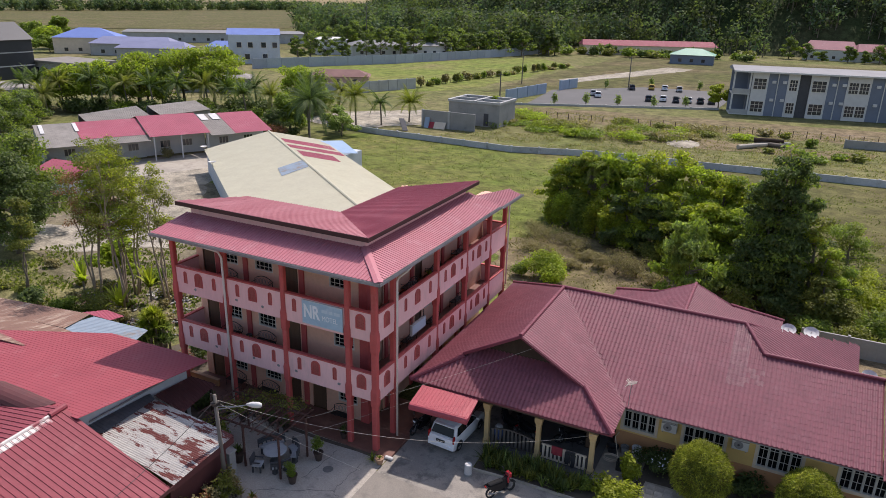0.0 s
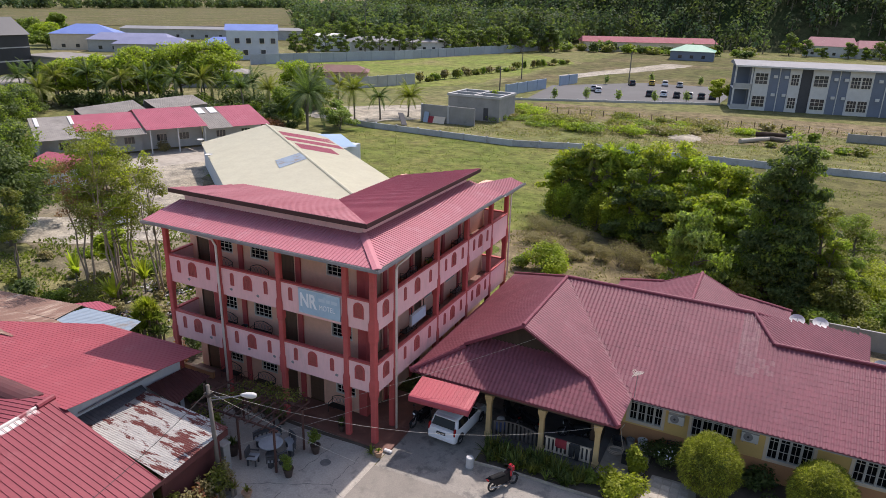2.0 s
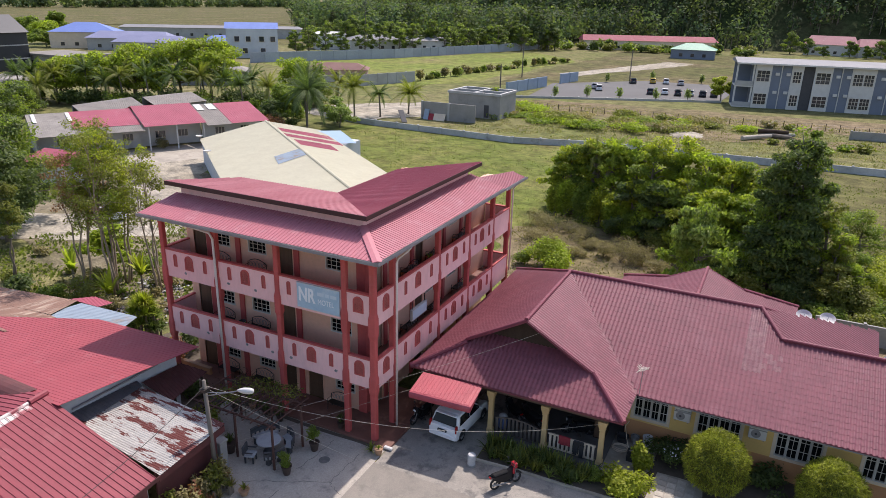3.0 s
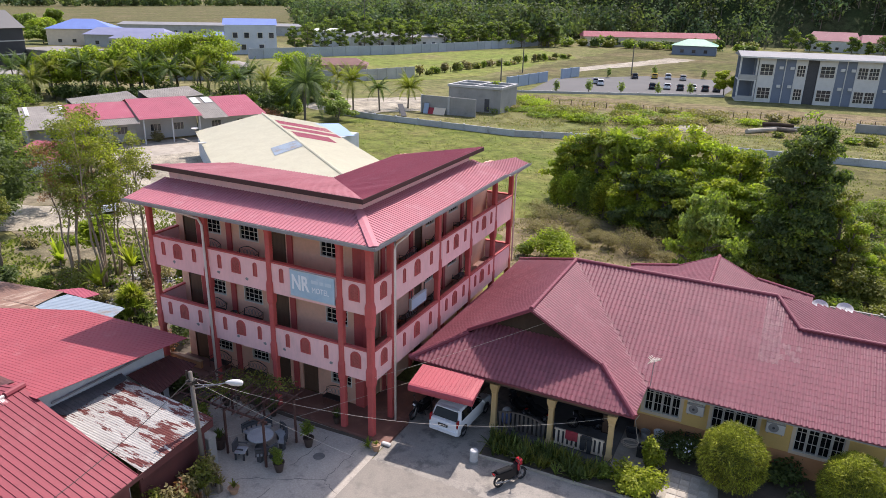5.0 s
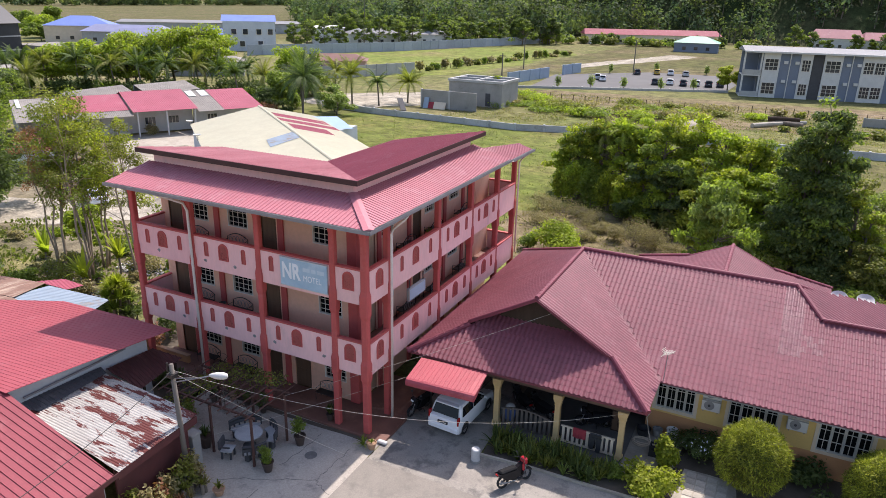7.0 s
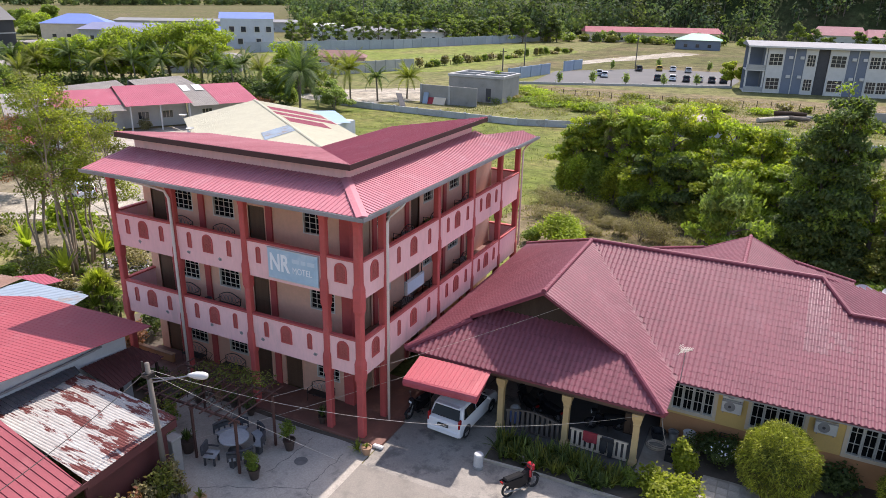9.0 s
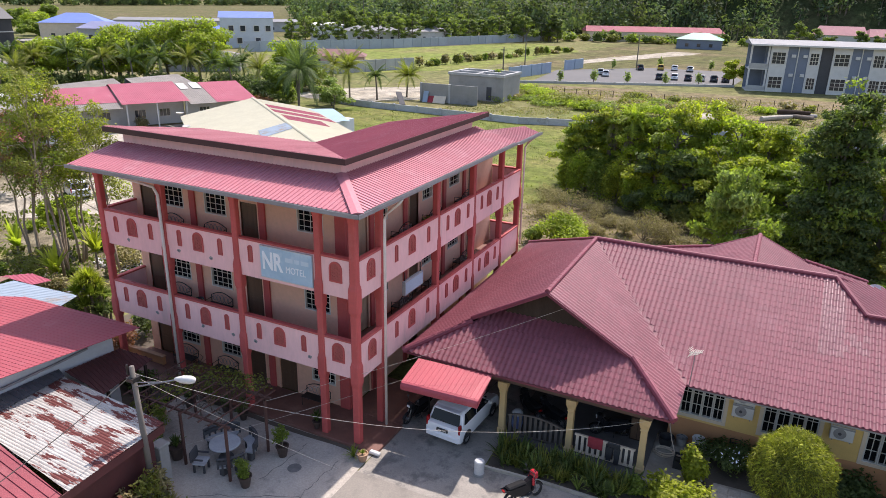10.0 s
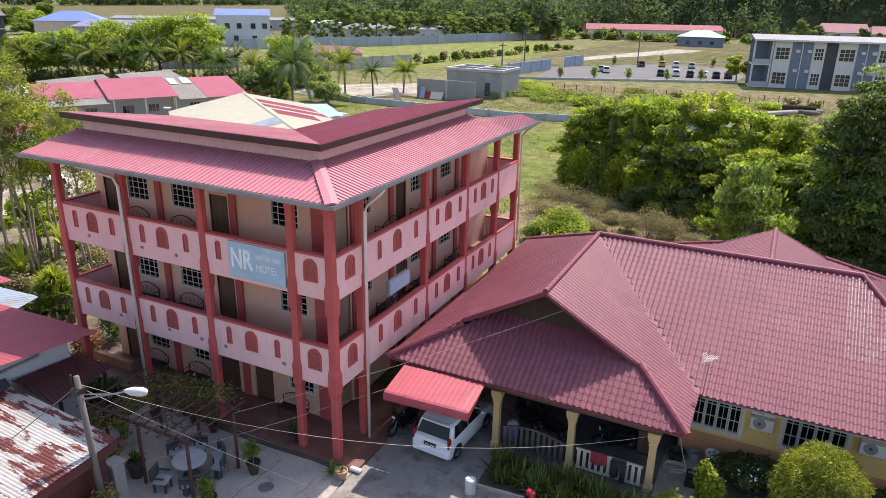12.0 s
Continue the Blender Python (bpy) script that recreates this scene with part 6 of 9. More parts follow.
part("wall", prism(bmesh.new(), [(-46.0, 57.8, 0), (-12.2, 30.8, 0), (-12.2, 30.8, 2.95), (-46.0, 57.8, 2.95)], (-0.1, -0.12, 0)), PALEWALL, cream)
part("end_wall", prism(bmesh.new(), [(-54.0, 43.1, 0), (-46.0, 57.8, 0), (-46.0, 57.8, 3), (-50.4, 51.8, 4.7), (-54.0, 43.1, 3)], (0.12, -0.1, 0)), PALEWALL, cream)
part("end_wall", prism(bmesh.new(), [(-20.2, 14.9, 0), (-12.2, 30.6, 0), (-12.2, 30.6, 3), (-16.7, 24.9, 4.7), (-20.2, 14.9, 3)], (-0.12, 0.1, 0)), PALEWALL, cream)
for p in ((-54.3, 42.8, 3.2), (-46.5, 36.3, 3.2)):
    d = thing("satellite_dish", p, "small white satellite dish on the roof edge", "dish", "roof dishes")
    part("reflector", lathe(bmesh.new(), p[0], p[1], [(p[2] + 0.3, 0.05), (p[2] + 0.4, 0.35), (p[2] + 0.5, 0.48)], 14, False), WHITE, d)
    part("mast", tube(bmesh.new(), [(p[0], p[1], p[2] - 0.25), (p[0], p[1], p[2] + 0.32)], 0.03, 6), PALLET, d)

hut = thing("blue_roof_hut", (-41, 56, 0), "small white hut with a pale blue sheet roof", "hut")
sheet("roof_sheet", [(-46.5, 55.5, 3.2), (-40.5, 52.2, 2.6), (-36.8, 54.6, 2.6), (-42.2, 58.6, 3.2)], (0.6, -0.5, -0.1), surface("pale_blue_sheet", (0.33, 0.46, 0.62), (0.29, 0.41, 0.56), 0.4, 0.5), hut, 0.25, 0.03)
part("wall", boxed(-44, -37.8, 53.2, 57.0, 0, 2.55), PALEWALL, hut)
part("doorway", boxed(-40.5, -39.6, 53.16, 53.2, 0, 2.0), DOOR, hut)

# row of low houses with sectioned roofs
row = thing("row_houses", (-70, 48, 0), "row of low white houses under patched grey and red roofs", "house")
RO, RD, RN = Vector((-80.5, 36.0, 0)), Vector((0.494, 0.869, 0)), Vector((0.869, -0.494, 0))


def rowp(s, d, z):
    return tuple(RO + RD * s + RN * d + Vector((0, 0, z)))


for s0, s1, mat, dz, d1, lab in ((0, 5.2, ASBESTOS, 0, 9.4, "weathered grey roof sheet"), (5.2, 14.0, ROOF_PINK, 0.05, 7.2, "faded pink red roof sheet"), (14.0, 22.8, ROOF_PINK, 0.35, 9.2, "bright pink red roof sheet"),
                                 (22.8, 26.5, ASBESTOS, 0.02, 9.6, "weathered grey roof sheet"), (26.5, 32.4, ROOF_PINK, 0.06, 9.5, "faded pink red roof sheet")):
    z1 = 5.0 + dz - (1.75 * d1 / 9.4)
    sheet("roof_sheet", [rowp(s0, 0, 5.0 + dz), rowp(s1, 0, 5.0 + dz), rowp(s1, d1, z1), rowp(s0, d1, z1)], tuple(RN + Vector((0, 0, -0.18))), mat, row, 0.25, 0.014, label=lab)
    sheet("roof_sheet", [rowp(s0, 0, 5.0 + dz), rowp(s1, 0, 5.0 + dz), rowp(s1, -7, 3.4 + dz), rowp(s0, -7, 3.4 + dz)], tuple(-RN + Vector((0, 0, -0.2))), mat, row, 0.25, 0.03)
for s0, s1, d0 in ((5.2, 14.0, 7.0),):
    z0 = 5.0 - 1.75 * d0 / 9.4
    sheet("lower_sheet", [rowp(s0, d0, z0), rowp(s1, d0, z0), rowp(s1, 9.7, z0 - 0.5), rowp(s0, 9.7, z0 - 0.5)], tuple(RN + Vector((0, 0, -0.18))), ASBESTOS, row, 0.25, 0.03)
for f in (0.6, 5.0):
    part("white_patch", prism(bmesh.new(), [rowp(f, 0.4, 5.02), rowp(f + 0.5, 0.4, 5.02), rowp(f + 0.5, 4, 4.36), rowp(f, 4, 4.36)], (0, 0, 0.03)), WHITE, row)
part("white_patch", prism(bmesh.new(), [rowp(23.2, 0.2, 5.05), rowp(24.3, 0.2, 5.05), rowp(24.3, 3, 4.55), rowp(23.2, 3, 4.55)], (0, 0, 0.03)), WHITE, row)
part("white_patch", prism(bmesh.new(), [rowp(25.0, 0.2, 5.05), rowp(26.2, 0.2, 5.05), rowp(26.2, 3, 4.55), rowp(25.0, 3, 4.55)], (0, 0, 0.03)), WHITE, row)
for s0, s1, d in ((0.3, 14.0, 5.4), (14.0, 23.0, 4.8), (23.0, 32.3, 5.4)):
    part("front_wall", prism(bmesh.new(), [rowp(s0, d, 0), rowp(s1, d, 0), rowp(s1, d, 3.35), rowp(s0, d, 3.35)], tuple(-RN * 0.15)), WHITE, row)
part("end_wall", prism(bmesh.new(), [rowp(0.3, -6.6, 0), rowp(0.3, 7.6, 0), rowp(0.3, 7.6, 3.3), rowp(0.3, 0, 4.9), rowp(0.3, -6.6, 3.3)], tuple(RD * 0.15)), CEMENT, row)
for s in (3, 7.5, 11.5, 16.2, 19.5, 25, 29):
    d = 5.42 if s < 14 else (4.82 if s < 23 else 5.42)
    w = part("window", prism(bmesh.new(), [rowp(s, d, 1.1), rowp(s + 1.5, d, 1.1), rowp(s + 1.5, d, 2.2), rowp(s, d, 2.2)], tuple(RN * 0.04)), FRAME, row)
    for i in range(3):
        part("pane", prism(bmesh.new(), [rowp(s + 0.06 + i * 0.48, d + 0.04, 1.16), rowp(s + 0.48 + i * 0.48, d + 0.04, 1.16), rowp(s + 0.48 + i * 0.48, d + 0.04, 2.14), rowp(s + 0.06 + i * 0.48, d + 0.04, 2.14)], tuple(RN * 0.01)), PANE_FAR, w)
for s in (14.6, 18.5, 22.4):
    part("porch_post", tube(bmesh.new(), [rowp(s, 8.8, 0), rowp(s, 8.8, 3.6)], 0.1, 6), WHITE, row)
patch("row_forecourt", [rowp(12, 6.5, 0)[:2], rowp(30, 6.5, 0)[:2], rowp(30, 16, 0)[:2], rowp(8, 18, 0)[:2]], PALE_CONC, 0.06, "pale concrete forecourt", 0.3, 2, "pavement")

for x0, y0, x1, y1 in ((-91, 51, -91.5, 63.5), (-90, 64.5, -88.5, 75)):
    sh = thing("grey_roof_shed", ((x0 + x1) / 2, (y0 + y1) / 2, 0), "low shed with weathered grey sheet roof", "shed", "grey sheds")
    sheet("roof_sheet", [(x0, y0, 3.7), (x1, y1, 3.7), (x1 + 7, y1 - 3, 2.9), (x0 + 7, y0 - 3, 2.9)], (1, -0.4, -0.1), ASBESTOS, sh, 0.3, 0.03)
    part("wall", prism(bmesh.new(), [(x0 + 6.6, y0 - 2.7, 0), (x1 + 6.6, y1 - 2.9, 0), (x1 + 6.6, y1 - 2.9, 2.8), (x0 + 6.6, y0 - 2.7, 2.8)], (-0.15, 0, 0)), CEMENT, sh)
    part("wall", prism(bmesh.new(), [(x0, y0, 0), (x1, y1, 0), (x1, y1, 3.6), (x0, y0, 3.6)], (0.15, 0, 0)), CEMENT, sh)
red_hut = thing("red_roof_hut", (-61, 27, 0), "small hut under a dull red sheet roof", "hut")
sheet("roof_sheet", [(-66, 28.5, 3.2), (-58.5, 29.5, 3.2), (-57.5, 25, 2.5), (-64.5, 24, 2.5)], (0.2, -1, -0.15), ROOF_PINK, red_hut, 0.25, 0.03)
part("wall", boxed(-64.5, -58.5, 25, 28.8, 0, 2.5), PALEWALL, red_hut)

# ---- pasture wall ----
WALLPTS = [(-62, 82.5), (-50, 80.8), (-23, 79.2), (-10, 83.2), (9.2, 84.0), (30, 85.2), (75, 88)]
LIMEWASH = surface("limewashed_wall", (0.44, 0.45, 0.46), (0.36, 0.37, 0.375), 0.4, 0.9, fine=5, bump=0.1, dirt=(0.24, 0.24, 0.235), dirt_at=(0.55, 0.72), vary=0.12)
pw = thing("boundary_wall", (-10, 82, 0), "long low grey block wall across the pasture", "wall")
for (a, b), (c, d) in zip(WALLPTS, WALLPTS[1:]):
    k = max(1, int(math.hypot(c - a, d - b) / 4.0))
    for i in range(k):
        p, q = Vector((a + (c - a) * i / k, b + (d - b) * i / k, 0)), Vector((a + (c - a) * (i + 1) / k, b + (d - b) * (i + 1) / k, 0))
        t = (q - p).normalized()
        nn = Vector((-t.y, t.x, 0)) * 0.16
        e = t * 0.03
        part("wall_panel", prism(bmesh.new(), [p + e, q - e, q - e + nn, p + e + nn], (0, 0, 1.02)), LIMEWASH, pw)
        part("pier", boxed(p.x - 0.14, p.x + 0.14, p.y - 0.12, p.y + 0.24, 0, 1.14), LIMEWASH, pw)
bw = thing("boundary_wall", (27, 25.5, 0), "grey cement wall behind the bungalow", "wall")
for i in range(7):
    part("wall_panel", boxed(20.5 + i * 3, 23.44 + i * 3, 25.4, 25.55, 0, 1.5), CEMENT, bw)
    part("pier", boxed(23.44 + i * 3, 23.5 + i * 3 + 0.1, 25.34, 25.62, 0, 1.6), CEMENT, bw)

# ---- unfinished block structure ----
shell = thing("unfinished_building", (-38, 103, 0), "roofless grey block shell under construction", "building")
for x0, x1, y0, y1, z1 in ((-44.5, -33.5, 99.5, 99.7, 4.4), (-44.5, -44.3, 99.7, 108, 4.4), (-33.7, -33.5, 99.7, 108, 4.4), (-44.3, -33.7, 107.8, 108, 4.4), (-39.1, -38.9, 99.7, 107.8, 4.2), (-44.3, -39.1, 103.6, 103.8, 4.2), (-38.9, -33.7, 103.6, 103.8, 4.2)):
    part("block_wall", boxed(x0, x1, y0, y1, 0, z1), CEMENT, shell)
for x0, x1, y0, y1 in ((-44.7, -33.3, 99.3, 99.8), (-44.7, -33.3, 107.6, 108.2), (-44.7, -44.2, 99.8, 107.6), (-33.8, -33.3, 99.8, 107.6), (-39.25, -38.75, 99.8, 107.6), (-44.2, -39.25, 103.45, 103.95), (-38.75, -33.8, 103.45, 103.95)):
    part("ring_beam", boxed(x0, x1, y0, y1, 4.45, 4.9), GREYWALL, shell)
part("doorway", boxed(-36.8, -35.8, 99.46, 99.5, 0.2, 2.6), DARKSTONE, shell)
screen = thing("screen_wall", (-41, 93, 0), "freestanding grey cement wall with rubbish against it", "wall")
for x0, x1 in ((-46.9, -41.4), (-41.2, -35.8)):
    part("wall_panel", boxed(x0, x1, 93.0, 93.2, 0, 3.3), CEMENT, screen)
part("pier", boxed(-41.5, -41.1, 92.9, 93.3, 0, 3.35), GREYWALL, screen)
part("pier", boxed(-47.2, -46.9, 92.9, 93.3, 0, 3.35), GREYWALL, screen)
for i, (x, w, h, m) in enumerate(((-45.8, 1.0, 1.9, BLUEWALL), (-44.5, 1.6, 1.1, CLOTH), (-43.0, 2.4, 1.2, CREAM_FENCE))):
    s = thing("stacked_boards", (x, 92.2, 0), "old boards and rags leaning on the wall", "boards", "wall rubbish")
    part("board", prism(bmesh.new(), [(x - w / 2, 92.2, 0), (x + w / 2, 92.2, 0), (x + w / 2, 92.9, h), (x - w / 2, 92.9, h)], (0, -0.1, 0)), m, s)
panelrack = thing("leaning_panel", (-48.5, 87, 0), "dark panel propped on a low stand", "panel")
part("panel", prism(bmesh.new(), [(-49.6, 88.2, 1.9), (-48.7, 88.6, 1.9), (-46.6, 86.4, 0.1), (-47.5, 86.0, 0.1)], (0.02, 0.02, 0.08)), DARKSTONE, panelrack)
part("leg", tube(bmesh.new(), [(-49.2, 88.3, 0), (-49.2, 88.3, 1.9)], 0.05, 6), PALLET, panelrack)

# ---- two storey grey and white block ----
block = thing("office_block", (20, 146, 0), "two-storey white and slate blue block with steel roof", "building")
BO, BD = Vector((4.5, 149.0, 0)), Vector((0.984, 0.178, 0))
BN = Vector((0.178, -0.984, 0))


def bp(s, d, z):
    return tuple(BO + BD * s + BN * d + Vector((0, 0, z)))


def bbox(name, s0, s1, d0, d1, z0, z1, mat, parent=None):
    return part(name, prism(bmesh.new(), [bp(s0, d0, z0), bp(s1, d0, z0), bp(s1, d1, z0), bp(s0, d1, z0)], (0, 0, z1 - z0)), mat, parent or block)


LEN = 60
bbox("core", 3.7, LEN, -10, -0.3, 0, 9.72, SLATE)
part("roof", prism(bmesh.new(), [bp(-0.4, 1.0, 9.95), bp(-0.4, -6, 10.75), bp(-0.4, -11, 9.95), bp(-0.4, -11, 9.75), bp(-0.4, 1.0, 9.75)], tuple(BD * (LEN + 0.8))), STEELROOF, block)
bbox("fascia", -0.4, LEN, 1.0, 1.1, 9.62, 9.97, WHITE)
BAYS = [(3.8, 7.2, WHITE, 1), (11.3, 13.7, WHITE, 1), (16.0, 19.6, WHITE, 1), (23.4, 28.2, WHITE, 2), (33.4, 38.4, WHITE, 2), (42, 45, WHITE, 1), (49, 53, WHITE, 2)]
for s0, s1, m, k in BAYS:
    bay = bbox("white_bay", s0, s1, -0.3, 0.15, 0, 9.7, m)
    for z in (0.8, 5.9):
        for i in range(k):
            a, b = s0 + 0.35 + i * (s1 - s0 - 0.5) / k, s0 + 0.2 + (i + 1) * (s1 - s0 - 0.5) / k
            w = part("window", prism(bmesh.new(), [bp(a, 0.15, z), bp(b, 0.15, z), bp(b, 0.15, z + 2.5), bp(a, 0.15, z + 2.5)], tuple(BN * 0.06)), FRAME, block)
            wd = (b - a - 0.12) / 3
            for q in range(3):
                for r in range(3):
                    part("pane", prism(bmesh.new(), [bp(a + 0.09 + q * wd, 0.21, z + 0.1 + r * 0.8), bp(a + q * wd + wd, 0.21, z + 0.1 + r * 0.8), bp(a + q * wd + wd, 0.21, z + 0.82 + r * 0.8), bp(a + 0.09 + q * wd, 0.21, z + 0.82 + r * 0.8)], tuple(BN * 0.02)), PANE_FAR, w)
for s0, s1 in ((7.2, 11.3), (19.6, 23.4), (28.2, 33.4), (38.4, 42), (45, 49)):
    bbox("slate_cladding", s0, s1, -0.3, 0.0, 0, 9.7, SLATE)
    part("downpipe", tube(bmesh.new(), [bp((s0 + s1) / 2, 0.12, 0), bp((s0 + s1) / 2, 0.12, 9.6)], 0.12, 6), WHITE, block)
    for z in (3.4, 7.4):
        for f in (0.2, 0.75):
            s = s0 + (s1 - s0) * f
            bbox("condenser", s, s + 0.8, 0.0, 0.4, z, z + 0.6, WHITE)
# dark slab on the core paints the shade of a deep bay
bbox("recess", 13.72, 15.98, -0.3, -0.2, 0, 9.7, DARKSTONE)
# open stair and balcony end
for z in (0.0, 4.6):
    bbox("balcony_floor", -0.2, 3.7, -6, 0.1, z, z + 0.2, WHITE)
bbox("balcony_front", -0.2, 3.7, 0.0, 0.12, 4.8, 5.9, GREYWALL)
bbox("balcony_front", -0.2, 3.7, 0.0, 0.12, 0.2, 1.2, GREYWALL)
bbox("stair_wall", -0.2, 3.6, -6.2, -6.0, 0, 9.7, SLATE)
for s in (-0.1, 3.4):
    bbox("pillar", s - 0.1, s + 0.25, -0.25, 0.0, 0.2, 9.7, WHITE)

# ---- far compound ----
pale = thing("pale_house", (-168, 180, 0), "tall pale blue-white house with blue sheet roof", "house")
part("body", prism(bmesh.new(), [(-169, 171.5, 0), (-155.5, 183.5, 0), (-163, 192, 0), (-176.5, 180, 0)], (0, 0, 10.2)), PALEWALL, pale)
sheet("roof", [(-169.6, 171.2, 10.2), (-155.0, 183.6, 10.2), (-159.4, 188.6, 12.2), (-174, 176.2, 12.2)], (-0.66, 0.74, 0.3), BLUEROOF, pale, 0.4, 0.02)
sheet("roof", [(-174, 176.2, 12.2), (-159.4, 188.6, 12.2), (-162.6, 192.4, 10.2), (-177.2, 180, 10.2)], (-0.66, 0.74, -0.3), BLUEROOF, pale, 0.4, 0.02)
part("gable", prism(bmesh.new(), [(-169, 171.5, 10.1), (-176.5, 180, 10.1), (-173.6, 176.4, 12.0)], (0.15, 0.13, 0)), PALEWALL, pale)
for zz, fs in ((1.5, (0.35, 0.7)), (5.6, (0.2, 0.42, 0.68, 0.9))):
    for f in fs:
        x, y = -169 + 13.5 * f, 171.5 + 12 * f
        w = part("window", prism(bmesh.new(), [(x - 0.75, y - 0.67, zz), (x + 0.75, y + 0.67, zz), (x + 0.75, y + 0.67, zz + 2.1), (x - 0.75, y - 0.67, zz + 2.1)], (0.08, -0.09, 0)), FRAME, pale)
        part("pane", prism(bmesh.new(), [(x - 0.55, y - 0.6, zz + 0.15), (x + 0.67, y + 0.5, zz + 0.15), (x + 0.67, y + 0.5, zz + 1.95), (x - 0.55, y - 0.6, zz + 1.95)], (0.1, -0.11, 0)), PANE_FAR, w)
for f in (0.25, 0.6):
    x, y = -169 - 7.5 * f, 171.5 + 8.5 * f
    w = part("window", prism(bmesh.new(), [(x + 0.6, y - 0.68, 5.6), (x - 0.6, y + 0.68, 5.6), (x - 0.6, y + 0.68, 7.8), (x + 0.6, y - 0.68, 7.8)], (-0.1, -0.09, 0)), PANE_FAR, pale)


def hip_house(name, cx, cy, lx, ly, eave, peak, turn, roof, wall, label, ridge=0.4, windows=0):
    """A plain house with a hipped roof, turned about its middle."""
    h = thing(name, (cx, cy, 0), label, "house")
    h.rotation_euler = (0, 0, radians(turn))
    def lp(nm, bm, m):
        return part(nm, bm, m, h, local=True)
    lp("wall_block", boxed(-lx + 0.6, lx - 0.6, -ly + 0.6, ly - 0.6, 0, eave), wall)
    bm = bmesh.new()
    e = [bm.verts.new(p) for p in ((-lx, -ly, eave), (lx, -ly, eave), (lx, ly, eave), (-lx, ly, eave))]
    a, b = bm.verts.new((-lx * ridge, 0, peak)), bm.verts.new((lx * ridge, 0, peak))
    for q in ((e[0], e[1], b, a), (e[1], e[2], b), (e[2], e[3], a, b), (e[3], e[0], a), (e[3], e[2], e[1], e[0])):
        bm.faces.new(q)
    lp("roof", bm, roof)
    for i in range(windows):
        x = -lx + (i + 1) * 2 * lx / (windows + 1)
        lp("window", boxed(x - 0.7, x + 0.7, -ly + 0.52, -ly + 0.6, 1.0, min(2.3, eave - 0.3)), PANE_FAR)
    return h


FARRED = surface("far_red_sheet", (0.28, 0.075, 0.095), (0.24, 0.065, 0.08), 0.2, 0.75, fine=3, dirt=(0.33, 0.16, 0.17), vary=0.08, spec=0.2)
FARPINK = surface("faded_pink_sheet", (0.32, 0.15, 0.16), (0.27, 0.125, 0.135), 0.2, 0.75, fine=3, dirt=(0.36, 0.22, 0.22), vary=0.08, spec=0.2)
hip_house("blue_roof_house", -246, 174, 13, 8, 6.2, 9.8, 40, BLUEROOF, CREAM_FENCE, "cream house with hipped blue roof", 0.3, 4)
hip_house("indigo_roof_house", -224, 178, 16, 8, 4.6, 7.0, 30, INDIGO, GREYWALL, "grey house with indigo roof", 0.8, 5)
hip_house("indigo_roof_house", -202, 168, 13, 7, 4.4, 6.6, 30, INDIGO, GREYWALL, "grey house with indigo roof", 0.8, 4)
hip_house("small_blue_house", -190, 190, 6, 5, 4.5, 6.5, 35, BLUEROOF, PALEWALL, "small pale house with blue roof", 0.4, 2)
hip_house("grey_terrace", -262, 262, 46, 6, 5, 6.2, 38, STEELROOF, GREYWALL, "long grey terrace with pale flat roof", 0.95, 12)
hip_house("silver_roof_house", -152, 244, 12, 7, 4.6, 6.6, 45, STEELROOF, WHITE, "white house with silver roof", 0.5, 4)
hip_house("silver_roof_house", -136, 262, 11, 7, 4.4, 6.4, 45, STEELROOF, WHITE, "white house with silver roof", 0.5, 4)
hip_house("white_gate_house", -170, 236, 7, 5, 6.5, 7.4, 45, WHITE, WHITE, "white flat-topped house behind trees", 0.7, 3)
hip_house("pink_house", -98, 139, 8.5, 4.5, 3.0, 4.6, 30, surface("dull_pink_roof", (0.2, 0.115, 0.1), (0.16, 0.09, 0.08), 0.3, 0.85, spec=0.2), surface("rose_wall", (0.5, 0.32, 0.28), (0.44, 0.28, 0.25), 0.4, 0.85), "low pinkish house with dull red roof", 0.6, 3)
hip_house("grey_cabin", -118, 112, 9, 5, 3.4, 4.4, 40, ASBESTOS, CEMENT, "low grey roofed cabin among trees", 0.7, 2)
hip_house("green_pavilion", -25, 303, 9.5, 7, 3.9, 6.4, 4, GREENROOF, SLATE, "grey pavilion with green hipped roof", 0.35, 3)
long_red = hip_house("red_roof_block", -53, 345, 34, 6, 4.6, 7.0, 27, FARRED, CREAM_FENCE, "long low building with pink red roof", 0.97, 14)
hip_house("red_gable_house", 30, 380, 12, 7, 5.2, 9.2, -4, FARPINK, WHITE, "white house with pink red roof by the wood", 0.8, 4)
hip_house("red_gable_house", 47, 378, 8, 6, 5.0, 8.4, 20, FARPINK, WHITE, "white house with pink red roof by the wood", 0.7, 3)
flat = thing("grey_flat_building", (-172, 108, 0), "grey flat-roofed building with slab roof", "building")
part("body", boxed(-182, -162, 104, 116, 0, 4.2), GREYWALL, flat)
part("roof_slab", boxed(-183, -161, 103, 117, 4.2, 4.8), ASBESTOS, flat)
for i in range(5):
    part("window", boxed(-180 + i * 3.6, -178 + i * 3.6, 103.92, 104.0, 1.2, 2.8), PANE_FAR, flat)
tower = thing("black_tower_house", (-184, 98, 0), "tall black clad building with pitched roof", "building")
part("body", boxed(-192, -178, 92, 103, 0, 10.5), surface("black_cladding", (0.03, 0.032, 0.036), (0.022, 0.024, 0.028), 0.3, 0.5), tower)
part("roof", prism(bmesh.new(), [(-193, 91.5, 10.5), (-177.4, 91.5, 10.5), (-185, 91.5, 15)], (0, 12, 0)), MATS["black_cladding"], tower)
for z in (3.4, 7.0):
    part("floor_band", boxed(-192.1, -177.9, 91.9, 103.1, z, z + 0.3), GREYWALL, tower)
